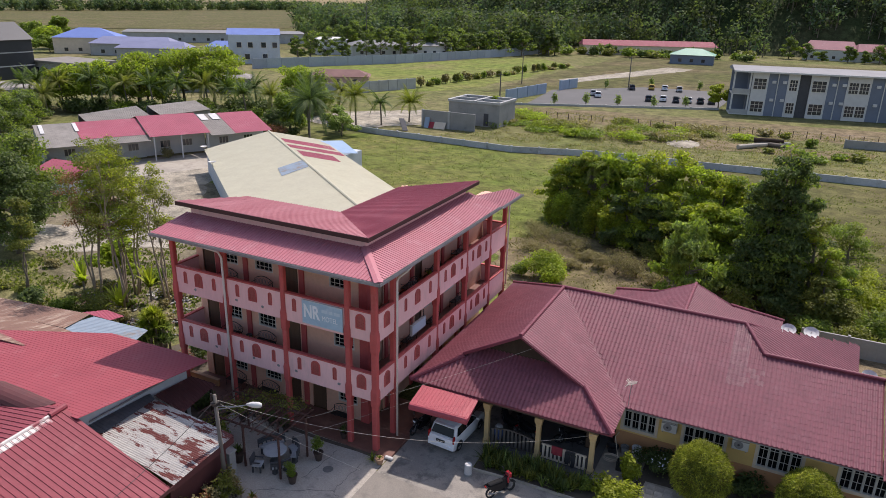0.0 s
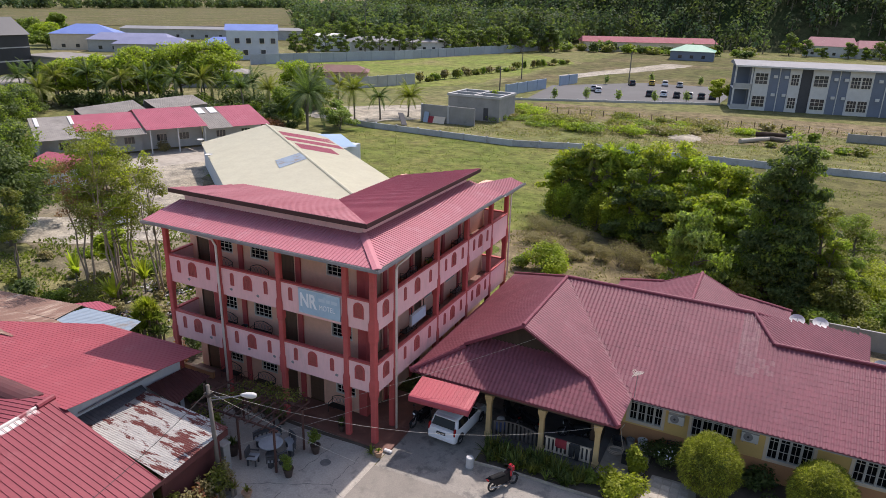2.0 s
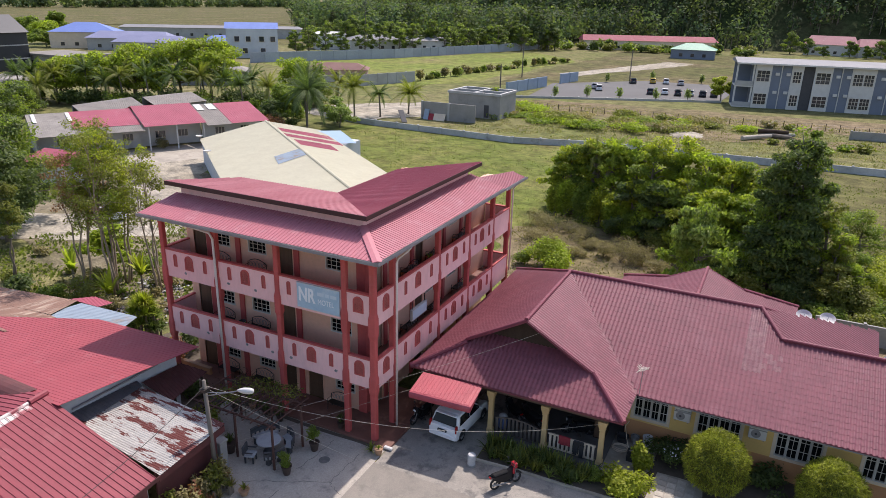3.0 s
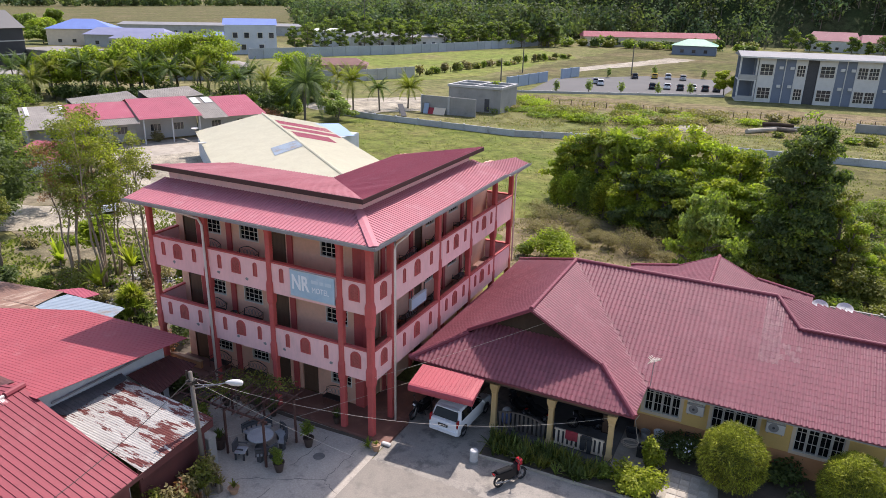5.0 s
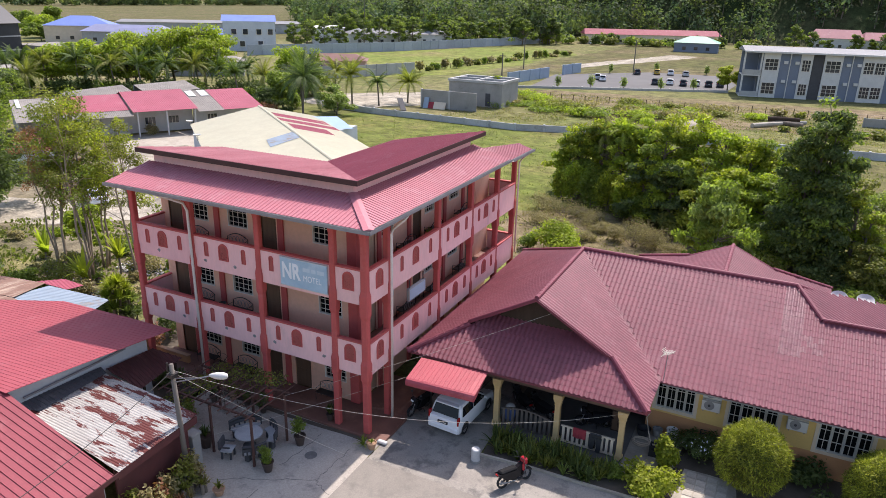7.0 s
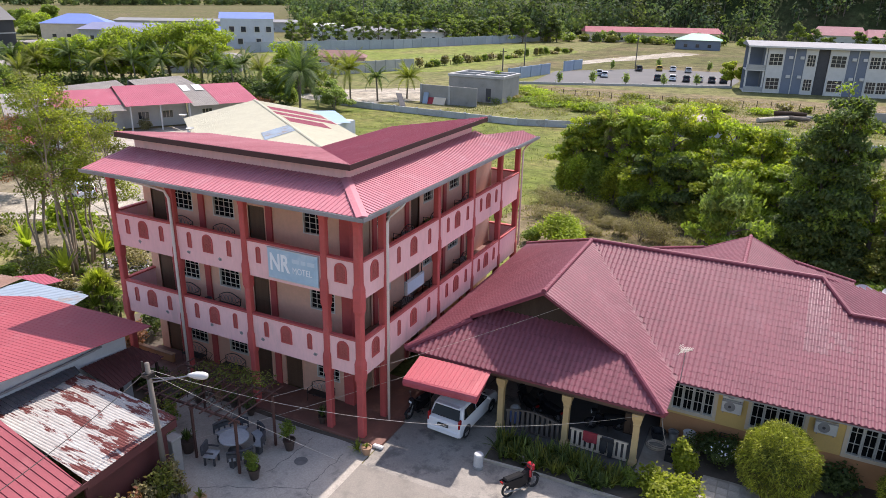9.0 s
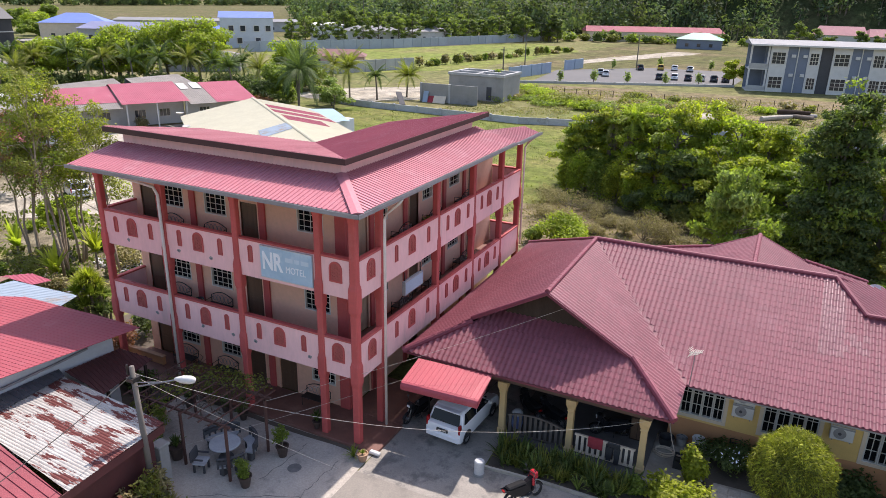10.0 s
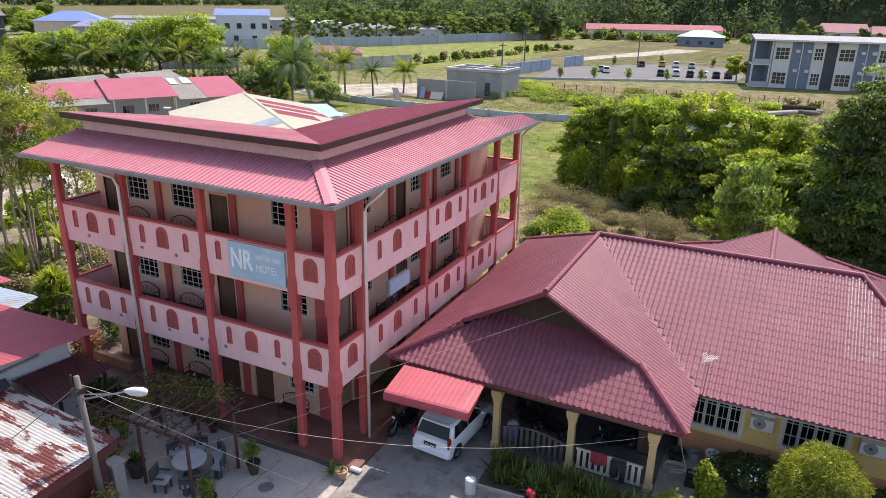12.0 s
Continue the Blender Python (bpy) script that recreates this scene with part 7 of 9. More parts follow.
port = thing("grey_canopy", (-131, 68, 0), "low grey flat canopy on posts", "canopy")
part("roof_slab", boxed(-142, -124, 62, 73, 3.6, 4.1), ASBESTOS, port)
for x in (-141, -125):
    for y in (63, 72):
        part("post", boxed(x - 0.15, x + 0.15, y - 0.15, y + 0.15, 0, 3.6), GREYWALL, port)


def run_wall(name, pts, h, mat, label, step=3.0, thick=0.15):
    w = thing(name, (*pts[0], 0), label, "wall")
    for (a, b), (c, d) in zip(pts, pts[1:]):
        k = max(1, int(math.hypot(c - a, d - b) / step))
        for i in range(k):
            p, q = Vector((a + (c - a) * i / k, b + (d - b) * i / k, 0)), Vector((a + (c - a) * (i + 1) / k, b + (d - b) * (i + 1) / k, 0))
            t = (q - p).normalized()
            nn = Vector((t.y, -t.x, 0)) * thick
            part("wall_panel", prism(bmesh.new(), [p + t * 0.06, q - t * 0.06, q - t * 0.06 + nn, p + t * 0.06 + nn], (0, 0, h)), mat, w)
            part("pier", prism(bmesh.new(), [p - t * 0.15 - nn * 0.5, p + t * 0.15 - nn * 0.5, p + t * 0.15 + nn * 1.6, p - t * 0.15 + nn * 1.6], (0, 0, h + 0.1)), mat, w)
    return w


run_wall("compound_wall", [(-150, 162), (-123, 212.7), (-103, 285), (-96, 320)], 3.4, surface("blue_grey_panel_wall", (0.34, 0.37, 0.42), (0.29, 0.32, 0.37), 0.2, 0.85, fine=3), "long blue-grey panel wall round a compound", 5.0, 0.2)
run_wall("panel_wall", [(-96, 118), (-86, 125.5), (-78, 146.6)], 2.9, GREYWALL, "grey concrete panel wall", 3.0, 0.2)
run_wall("gate_wall", [(-47.6, 138.7), (-44.2, 159.7)], 2.7, BLUEWALL, "blue-grey painted gate wall", 5.0, 0.25)
run_wall("gate_wall", [(-43.0, 168.6), (-40.9, 178.7)], 2.7, BLUEWALL, "blue-grey painted gate wall", 5.0, 0.25)
run_wall("low_wall", [(27, 116), (36, 117), (60, 118.5)], 1.5, CEMENT, "low grey wall in rough ground", 5.0, 0.2)
run_wall("car_park_kerb", [(-47, 131), (-41.5, 133.5), (1.6, 154)], 0.5, GREYWALL, "low grey kerb wall along the car park", 6.0, 0.3)


def post_fence(pts, h, step, label, mat=None):
    f = thing("wire_fence", (*pts[0], 0), label, "fence")
    for (a, b), (c, d) in zip(pts, pts[1:]):
        k = max(1, int(math.hypot(c - a, d - b) / step))
        for i in range(k):
            x, y = a + (c - a) * i / k, b + (d - b) * i / k
            part("post", boxed(x - 0.06, x + 0.06, y - 0.06, y + 0.06, 0, h * random.uniform(0.85, 1.1)), mat or WOOD, f)
        for z in (0.45, 0.9):
            part("wire", tube(bmesh.new(), [(a, b, h * z), (c, d, h * z)], 0.012, 4), PALLET, f)


post_fence([(-30, 118), (4, 121), (40, 125)], 1.3, 2.4, "rough wooden post fence with wire")
post_fence([(-79, 148), (-70, 215), (-64, 245)], 1.6, 3.0, "wire fence along the meadow")


# ---- cars ----
def car_mesh_parts(paint, dark_roof=False):
    """One small hatchback at the origin, nose along +y, built once per paint."""
    c = thing("car", (0, 0, 0), "", "car")
    W = 0.83
    prof = [(-1.84, 0.32), (-1.87, 0.62), (-1.83, 0.92), (-1.62, 0.98), (-1.42, 1.42), (-1.2, 1.52), (-0.2, 1.55), (0.25, 1.5), (0.95, 0.99), (1.62, 0.86), (1.8, 0.7), (1.84, 0.42), (1.78, 0.26), (-1.78, 0.26)]
    bm = bmesh.new()
    ring = []
    for x, k in ((-W, 0.0), (-W + 0.06, 1.0), (W - 0.06, 1.0), (W, 0.0)):
        row_v = []
        for y, z in prof:
            tuck = 0.13 * max(0.0, (z - 0.95)) / 0.6 * (1 if x > 0 else -1)
            inset = 0.0 if k else 0.035
            row_v.append(bm.verts.new((x - tuck, y * (1 - inset * 0.5), z - inset * (1 if z > 0.9 else 0))))
        ring.append(row_v)
    m = len(prof)
    for a, b in zip(ring, ring[1:]):
        for i in range(m):
            bm.faces.new((a[i], a[(i + 1) % m], b[(i + 1) % m], b[i]))
    bm.faces.new(ring[0][::-1])
    bm.faces.new(ring[-1])
    bmesh.ops.recalc_face_normals(bm, faces=bm.faces)
    body = part("body", bm, paint, c, local=True)
    round_off = body.modifiers.new("rounded", "BEVEL")
    round_off.width, round_off.segments, round_off.limit_method, round_off.angle_limit = 0.07, 3, "ANGLE", radians(18)
    body.data.shade_smooth()

    def pane(nm, pts, mat=CARGLASS, vec=(0, 0, 0.012)):
        return part(nm, prism(bmesh.new(), pts, vec), mat, c, local=True)
    pane("rear_window", [(-0.68, -1.65, 1.0), (0.68, -1.65, 1.0), (0.6, -1.455, 1.41), (-0.6, -1.455, 1.41)], vec=(0, -0.045, 0.012))
    pane("windscreen", [(-0.62, 0.93, 1.03), (0.62, 0.93, 1.03), (0.56, 0.32, 1.47), (-0.56, 0.32, 1.47)], vec=(0, 0.03, 0.03))
    for s in (-1, 1):
        pane("side_window", [(s * 0.80, -1.45, 1.02), (s * 0.80, -0.42, 1.02), (s * 0.715, -0.42, 1.42), (s * 0.715, -1.28, 1.42)], vec=(s * 0.04, 0, 0.005))
        pane("side_window", [(s * 0.80, -0.34, 1.02), (s * 0.80, 0.78, 1.02), (s * 0.715, 0.22, 1.42), (s * 0.715, -0.34, 1.42)], vec=(s * 0.04, 0, 0.005))
        part("tail_lamp", box(bmesh.new(), s * 0.765 - 0.05, s * 0.765 + 0.05, -1.86, -1.66, 0.72, 1.14, 0.03), REDLAMP, c, local=True)
        part("headlamp", box(bmesh.new(), s * 0.62 - 0.14, s * 0.62 + 0.14, 1.66, 1.82, 0.62, 0.78, 0.03), SIGNWHITE, c, local=True)
        part("wing_mirror", box(bmesh.new(), s * 0.93 - 0.09, s * 0.93 + 0.09, 0.62, 0.74, 0.98, 1.1, 0.02), paint, c, local=True)
        for y in (-1.2, 1.2):
            w = thing("wheel", (s * 0.74, y, 0.29), "", "")
            w.parent = c
            for nm, mt, r0, r1, hw in (("tyre", TYRE, 0.29, 0.19, 0.1), ("rim", RIM, 0.19, 0.05, 0.09)):
                bm = bmesh.new()
                lathe(bm, 0, 0, [(-hw, r1), (-hw, r0 * 0.95), (-hw * 0.7, r0), (hw * 0.7, r0), (hw, r0 * 0.95), (hw, r1)], 18, nm == "rim")
                bmesh.ops.rotate(bm, verts=bm.verts, matrix=Matrix.Rotation(radians(90), 3, "Y"))
                part(nm, bm, mt, w, local=True)
            if s:
                arch = part("wheel_arch", prism(bmesh.new(), [(s * 0.835, y + 0.36 * math.cos(a), 0.3 + 0.36 * math.sin(a)) for a in [math.pi * q / 10 for q in range(11)]], (s * 0.004, 0, 0)), BLACKPL, c, local=True)
    part("bumper", box(bmesh.new(), -0.8, 0.8, -1.92, -1.7, 0.3, 0.58, 0.05), paint, c, local=True)
    part("bumper", box(bmesh.new(), -0.8, 0.8, 1.7, 1.9, 0.3, 0.56, 0.05), paint, c, local=True)
    part("number_plate", box(bmesh.new(), -0.26, 0.26, -1.925, -1.86, 0.68, 0.8), BLACKPL, c, local=True)
    for x0, x1 in ((-0.2, -0.04), (0.02, 0.2)):
        part("plate_mark", box(bmesh.new(), x0, x1, -1.93, -1.925, 0.72, 0.76), FRAME, c, local=True)
    part("wiper", box(bmesh.new(), -0.3, 0.05, -1.70, -1.66, 1.03, 1.06), BLACKPL, c, local=True)
    part("spoiler", box(bmesh.new(), -0.6, 0.6, -1.55, -1.3, 1.46, 1.53, 0.02), paint, c, local=True)
    return c


white_car = car_mesh_parts(CARPAINT)
tagged(white_car, "white five-door hatchback parked under the red canopy", "car")
white_car.matrix_basis = pose(3.22, 3.5, 0.03, 0, 0, -4)
far_white = copy_thing(white_car, pose(-43.4, 19.6, 0.05, 0, 0, 65))
tagged(far_white, "white car parked on the dirt lot")
dark_car = car_mesh_parts(surface("dark_car_paint", (0.03, 0.035, 0.05), (0.025, 0.03, 0.045), 0.5, 0.2, bump=0.0))
tagged(dark_car, "dark blue car standing in the car park", "car", "car park cars")
dark_car.matrix_basis = pose(-25.6, 183, 0.07, 0, 0, 20)
silver_car = car_mesh_parts(surface("silver_car_paint", (0.5, 0.51, 0.52), (0.45, 0.46, 0.47), 0.5, 0.25, metal=0.3, bump=0.0))
tagged(silver_car, "silver car standing in the car park", "car", "car park cars")
silver_car.matrix_basis = pose(-31.6, 163, 0.07, 0, 0, 15)
yellow_car = car_mesh_parts(surface("yellow_car_paint", (0.55, 0.36, 0.05), (0.5, 0.33, 0.05), 0.5, 0.25, bump=0.0))
tagged(yellow_car, "yellow car standing in the car park", "car", "car park cars")
yellow_car.matrix_basis = pose(-20.6, 187, 0.07, 0, 0, 10)
for src, x, y, r in ((white_car, -17.0, 188, 10), (silver_car, -12.7, 187, 10), (dark_car, -16.2, 160, 8), (white_car, -12.9, 162, 8), (dark_car, -9.6, 161.5, 8), (silver_car, -6.75, 163, 8), (dark_car, -3.8, 163, 8), (white_car, -29.6, 160, 15), (dark_car, -1.2, 164, 8), (white_car, -76, 322, 40), (silver_car, -72, 324, 40)):
    o = copy_thing(src, pose(x, y, 0.07, 0, 0, r))
    tagged(o, "car standing in the far car park", "car", "car park cars")


# ---- two-wheelers ----
BIKERED = surface("red_bike_paint", (0.42, 0.02, 0.03), (0.36, 0.02, 0.03), 1, 0.25, bump=0.0)
BIKEBLK = surface("black_bike_paint", (0.012, 0.012, 0.014), (0.018, 0.018, 0.02), 1, 0.16, bump=0.0, spec=0.15)
SEATBLK = surface("black_vinyl_seat", (0.014, 0.014, 0.015), (0.02, 0.02, 0.021), 2, 0.7, bump=0.0, spec=0.1)

def motorcycle(x, y, turn, paint, label, z=0.02, group="motorcycles"):
    """An underbone motorcycle, nose along +y, leaning on its stand."""
    m = thing("motorcycle", (0, 0, 0), label, "motorcycle", group)
    for yy in (-0.6, 0.62):
        w = thing("wheel", (0, yy, 0.28), "", "")
        w.parent = m
        for nm, mt, r0, r1, hw in (("tyre", TYRE, 0.28, 0.23, 0.045), ("rim", BLACKPL, 0.23, 0.2, 0.03), ("hub", PALLET, 0.06, 0.02, 0.05)):
            bm = bmesh.new()
            rows = [(-hw, r1), (-hw, r0 * 0.96), (0, r0), (hw, r0 * 0.96), (hw, r1)]
            lathe(bm, 0, 0, rows + [rows[0]], 20, False)
            bmesh.ops.rotate(bm, verts=bm.verts, matrix=Matrix.Rotation(radians(90), 3, "Y"))
            part(nm, bm, mt, w, local=True)
        bm = bmesh.new()
        for q in range(6):
            a = q * math.pi / 3
            tube(bm, [(0, 0, 0), (0, 0.21 * math.cos(a), 0.21 * math.sin(a))], 0.012, 4)
        part("spoke_set", bm, PALLET, w, local=True)

    def lp(nm, bm, mt):
        return part(nm, bm, mt, m, local=True)
    lp("seat", box(bmesh.new(), -0.16, 0.16, -0.74, 0.1, 0.7, 0.83, 0.05), SEATBLK)
    for s in (-1, 1):
        lp("side_cover", prism(bmesh.new(), [(s * 0.15 - 0.02, -0.9, 0.74), (s * 0.15 - 0.02, 0.1, 0.72), (s * 0.15 - 0.02, 0.3, 0.4), (s * 0.15 - 0.02, -0.1, 0.3), (s * 0.15 - 0.02, -0.5, 0.42)], (0.04, 0, 0)), BIKEBLK)
        lp("footboard", box(bmesh.new(), s * 0.2 - 0.06, s * 0.2 + 0.06, 0.05, 0.3, 0.28, 0.33, 0.01), BLACKPL)
    lp("centre_cover", prism(bmesh.new(), [(-0.1, 0.0, 0.5), (-0.1, 0.05, 0.72), (-0.1, 0.42, 0.9), (-0.1, 0.4, 0.4)], (0.2, 0, 0)), BIKEBLK)
    lp("tail_body", prism(bmesh.new(), [(-0.11, -0.85, 0.72), (-0.11, -0.1, 0.72), (-0.11, 0.02, 0.45), (-0.11, -0.35, 0.42)], (0.22, 0, 0)), BIKEBLK)
    lp("leg_shield", prism(bmesh.new(), [(-0.15, 0.32, 0.35), (-0.15, 0.40, 0.38), (-0.15, 0.50, 0.88), (-0.15, 0.44, 0.9)], (0.3, 0, 0)), BIKEBLK)
    lp("front_cowl", box(bmesh.new(), -0.16, 0.16, 0.42, 0.64, 0.78, 1.08, 0.05), paint)
    lp("knee_panel", box(bmesh.new(), -0.17, 0.17, 0.36, 0.46, 0.55, 0.86, 0.03), paint)
    lp("headlamp", box(bmesh.new(), -0.08, 0.08, 0.62, 0.68, 0.9, 1.0, 0.02), SIGNWHITE)
    lp("front_mudguard", prism(bmesh.new(), [(-0.06, 0.62 + 0.32 * math.cos(a), 0.28 + 0.32 * math.sin(a)) for a in [0.3 + 2.2 * q / 8 for q in range(9)]] + [(-0.06, 0.62 + 0.29 * math.cos(a), 0.28 + 0.29 * math.sin(a)) for a in [2.5 - 2.2 * q / 8 for q in range(9)]], (0.12, 0, 0)), BIKEBLK)
    lp("fork", tube(tube(bmesh.new(), [(-0.07, 0.62, 0.28), (-0.07, 0.46, 0.95)], 0.022, 6), [(0.07, 0.62, 0.28), (0.07, 0.46, 0.95)], 0.022, 6), PALLET)
    lp("handlebar", tube(bmesh.new(), [(-0.34, 0.3, 1.02), (-0.15, 0.42, 1.04), (0.15, 0.42, 1.04), (0.34, 0.3, 1.02)], 0.018, 6), IRON)
    for s in (-1, 1):
        lp("mirror", tube(tube(bmesh.new(), [(s * 0.2, 0.4, 1.04), (s * 0.28, 0.38, 1.24)], 0.008, 5), [(s * 0.28, 0.37, 1.24), (s * 0.28, 0.39, 1.25)], 0.06, 8), BLACKPL)
    lp("engine", box(bmesh.new(), -0.13, 0.13, -0.15, 0.22, 0.22, 0.45, 0.04), IRON)
    lp("frame_tube", tube(bmesh.new(), [(0, 0.44, 0.8), (0, 0.2, 0.5), (0, -0.2, 0.48), (0, -0.6, 0.28)], 0.04, 6), IRON)
    lp("exhaust", tube(bmesh.new(), [(0.14, 0.1, 0.25), (0.16, -0.4, 0.28), (0.17, -0.85, 0.38)], [0.025, 0.03, 0.05], 8), PALLET)
    lp("tail_lamp", box(bmesh.new(), -0.08, 0.08, -0.9, -0.84, 0.66, 0.74, 0.01), REDLAMP)
    lp("stand", tube(bmesh.new(), [(-0.1, -0.1, 0.3), (-0.25, -0.15, 0.01)], 0.015, 5), IRON)
    m.matrix_basis = pose(x, y, z, 0, -7, turn)
    return m


motorcycle(7.3, 0.0, -33, BIKERED, "red and black motorcycle parked beside the planting bed", 0.03)
motorcycle(1.15, 2.9, 168, BIKEBLK, "black motorcycle parked by the motel wall", 0.03)
motorcycle(2.0, 5.6, 160, BIKEBLK, "dark motorcycle parked in the shade", 0.03)
motorcycle(5.65, 5.5, 50, BIKEBLK, "black motorcycle parked on the porch", 0.12)
motorcycle(6.7, 5.35, 62, BIKEBLK, "black motorcycle parked on the porch", 0.12)
motorcycle(9.2, 5.6, 110, BIKEBLK, "black motorcycle parked on the porch", 0.12)
# jumble at the back of the porch: cabinets added to darken it
for x, y, w, d, h in ((6.0, 7.8, 1.2, 0.6, 1.7), (7.6, 7.9, 1.4, 0.5, 1.2), (9.3, 7.8, 1.6, 0.6, 1.9), (10.3, 6.2, 0.6, 1.0, 1.1)):
    c = thing("storage_cabinet", (x, y, 0.12), "dark wooden cabinet added to darken the back of the porch", "cabinet", "porch cabinets")
    part("carcass", boxed(x - w / 2, x + w / 2, y - d / 2, y + d / 2, 0.12, 0.12 + h, 0.01), WOOD, c)
    part("door", boxed(x - w / 2 + 0.04, x - 0.01, y - d / 2 - 0.02, y - d / 2, 0.2, 0.06 + h), DOOR, c)
    part("door", boxed(x + 0.01, x + w / 2 - 0.04, y - d / 2 - 0.02, y - d / 2, 0.2, 0.06 + h), DOOR, c)
cloth = thing("hanging_cloth", (9.0, 3.6, 0.8), "red cloth hung over the porch fence", "cloth")
rows = []
for i in range(9):
    x, o = 8.72 + i * 0.075, 0.02 * math.sin(i * 1.7)
    rows.append([(x, 3.58 + o, 0.62 + 0.02 * math.cos(i)), (x, 3.6 + o * 0.4, 1.08), (x, 3.66 + o * 0.3, 1.1), (x, 3.66 + o * 0.3, 1.085), (x, 3.612 + o * 0.4, 1.066), (x, 3.592 + o, 0.62 + 0.02 * math.cos(i))])
part("cloth_sheet", strip(bmesh.new(), rows), CLOTH, cloth)
trousers = thing("hanging_trousers", (9.75, 3.6, 0.8), "black trousers hung over the porch fence", "clothing")
part("waist", boxed(9.5, 10.02, 3.58, 3.66, 0.85, 1.09, 0.03), BLACKPL, trousers)
for x, z in ((9.48, 0.3), (9.79, 0.2)):
    rows = [[(x + o - w, 3.56 - d, q), (x + o + w, 3.56 - d, q), (x + o + w, 3.62 - d, q), (x + o - w, 3.62 - d, q)] for q, o, w, d in ((0.9, 0.13, 0.13, 0.0), (0.65, 0.12, 0.12, 0.03), (0.45, 0.14, 0.1, 0.05), (z, 0.12, 0.1, 0.04))]
    part("leg", strip(bmesh.new(), rows), BLACKPL, trousers)

# ---- street lamp and wires ----
lamp = thing("street_lamp", (-5.0, -6.35, 0), "weathered concrete lamp post with white cobra-head lamp", "street lamp")
PB, PT = Vector((-4.55, -6.5, 0)), Vector((-4.62, -6.62, 5.8))
part("pole", tube(bmesh.new(), [PB, PT], [0.12, 0.085], 10), POLE, lamp, smooth=True)
part("arm", tube(bmesh.new(), [PT + Vector((0, 0, -0.8)), PT + Vector((0.9, 0.2, -0.5)), PT + Vector((1.7, 0.37, -0.22))], 0.028, 6), PALLET, lamp)
part("stay", tube(bmesh.new(), [PT + Vector((0, 0, -0.62)), PT + Vector((1.4, 0.3, -0.36))], 0.018, 5), PALLET, lamp)
bm = bmesh.new()
a, b = PT + Vector((1.6, 0.35, -0.22)), PT + Vector((2.35, 0.52, -0.14))
tube(bm, [a.lerp(b, f) for f in (0, 0.15, 0.4, 0.75, 0.95, 1.0)], [0.045, 0.085, 0.135, 0.145, 0.1, 0.03], 12)
part("lamp_head", bm, WHITE, lamp, "white glass-fibre lamp head", smooth=True)
part("bracket", boxed(PT.x - 0.16, PT.x + 0.16, PT.y - 0.16, PT.y + 0.16, 5.25, 5.4), IRON, lamp)
part("insulator", tube(bmesh.new(), [PT + Vector((-0.1, -0.1, -0.3)), PT + Vector((-0.1, -0.1, 0.08))], 0.04, 8), IRON, lamp)


def cable(p, q, sag, label, r=0.012):
    p, q = Vector(p), Vector(q)
    t = thing("overhead_cable", p, label, "cable", "overhead cables")
    pts = [p.lerp(q, i / 16) - Vector((0, 0, sag * 4 * (i / 16) * (1 - i / 16))) for i in range(17)]
    part("wire", tube(bmesh.new(), pts, r, 5), CABLEWHITE if "white" in label else IRON, t)
    part("clamp", boxed(p.x - 0.04, p.x + 0.04, p.y - 0.04, p.y + 0.04, p.z - 0.05, p.z + 0.05), IRON, t)


cable(PT + Vector((0, 0, -0.25)), (10.88, 3.5, 2.55), 1.25, "thin white service cable strung to the porch", 0.0065)
cable(PT + Vector((0, 0, -0.35)), (0.1, -1.75, 0.06), 0.12, "thin white service cable falling to the yard", 0.007)
cable(PT + Vector((0, 0, -0.3)), (-3.48, -15.41, 4.88), 0.25, "black service cable crossing the sheds", 0.014)
cable((-3.02, -2.1, 2.4), (7.2, 5.0, 6.0), 0.15, "thin white wire running to the porch gable", 0.006)
cable((-5.35, -4.29, 0.9), (1.7, 2.6, 2.6), 0.05, "thin white line strung from the pergola to the carport", 0.006)
MANHOLE = surface("dusty_iron_plate", (0.1, 0.095, 0.09), (0.15, 0.14, 0.13), 3, 0.8)
cover = thing("manhole_cover", (-1.42, -2.46, 0.02), "round dark iron manhole cover set in the yard", "manhole")
part("plate", lathe(bmesh.new(), -1.42, -2.46, [(0.021, 0.28), (0.03, 0.27), (0.032, 0.05)], 20), MANHOLE, cover)

# ---- yard ----
CRACK = surface("dirty_joint", (0.14, 0.13, 0.115), (0.19, 0.175, 0.155), 4, 0.95)
rngk = random.Random(77)
for x0, y0, x1, y1 in ((-3.96, -5.62, -0.2, -3.75), (-2.17, -3.73, -1.9, -0.9), (-0.2, -3.75, -0.12, -1.32), (-2.01, -5.31, -2.2, -8.5), (-0.2, -3.75, 0.8, -4.3)):
    rows = []
    for i in range(15):
        f = i / 14
        x, y = x0 + (x1 - x0) * f + rngk.uniform(-0.07, 0.07), y0 + (y1 - y0) * f + rngk.uniform(-0.07, 0.07)
        wd = rngk.uniform(0.008, 0.022)
        t = Vector((y0 - y1, x1 - x0, 0)).normalized() * wd
        rows.append([(x - t.x, y - t.y, 0.021), (x + t.x, y + t.y, 0.021), (x + t.x, y + t.y, 0.025), (x - t.x, y - t.y, 0.025)])
    part("crack", strip(bmesh.new(), rows), CRACK, yard, "dark crack in the concrete")
for i in range(7):
    shrub("shrub", -4.32 + 0.12 * math.sin(i * 2.1), -6.5 - 0.55 * i, 0.95, 1.75 + 0.25 * math.sin(i * 1.7), [LEAF_DRY, LEAF_OLIVE, LEAF_DRY, LEAF_RUST][i % 4], 1620 + i, "straggly half-dry shrub growing against the shed wall", 520, 0.085, group="shed wall shrubs")
perg = thing("pergola", (-5.0, -2.9, 0), "thin dark timber pergola with climbing plants", "pergola")
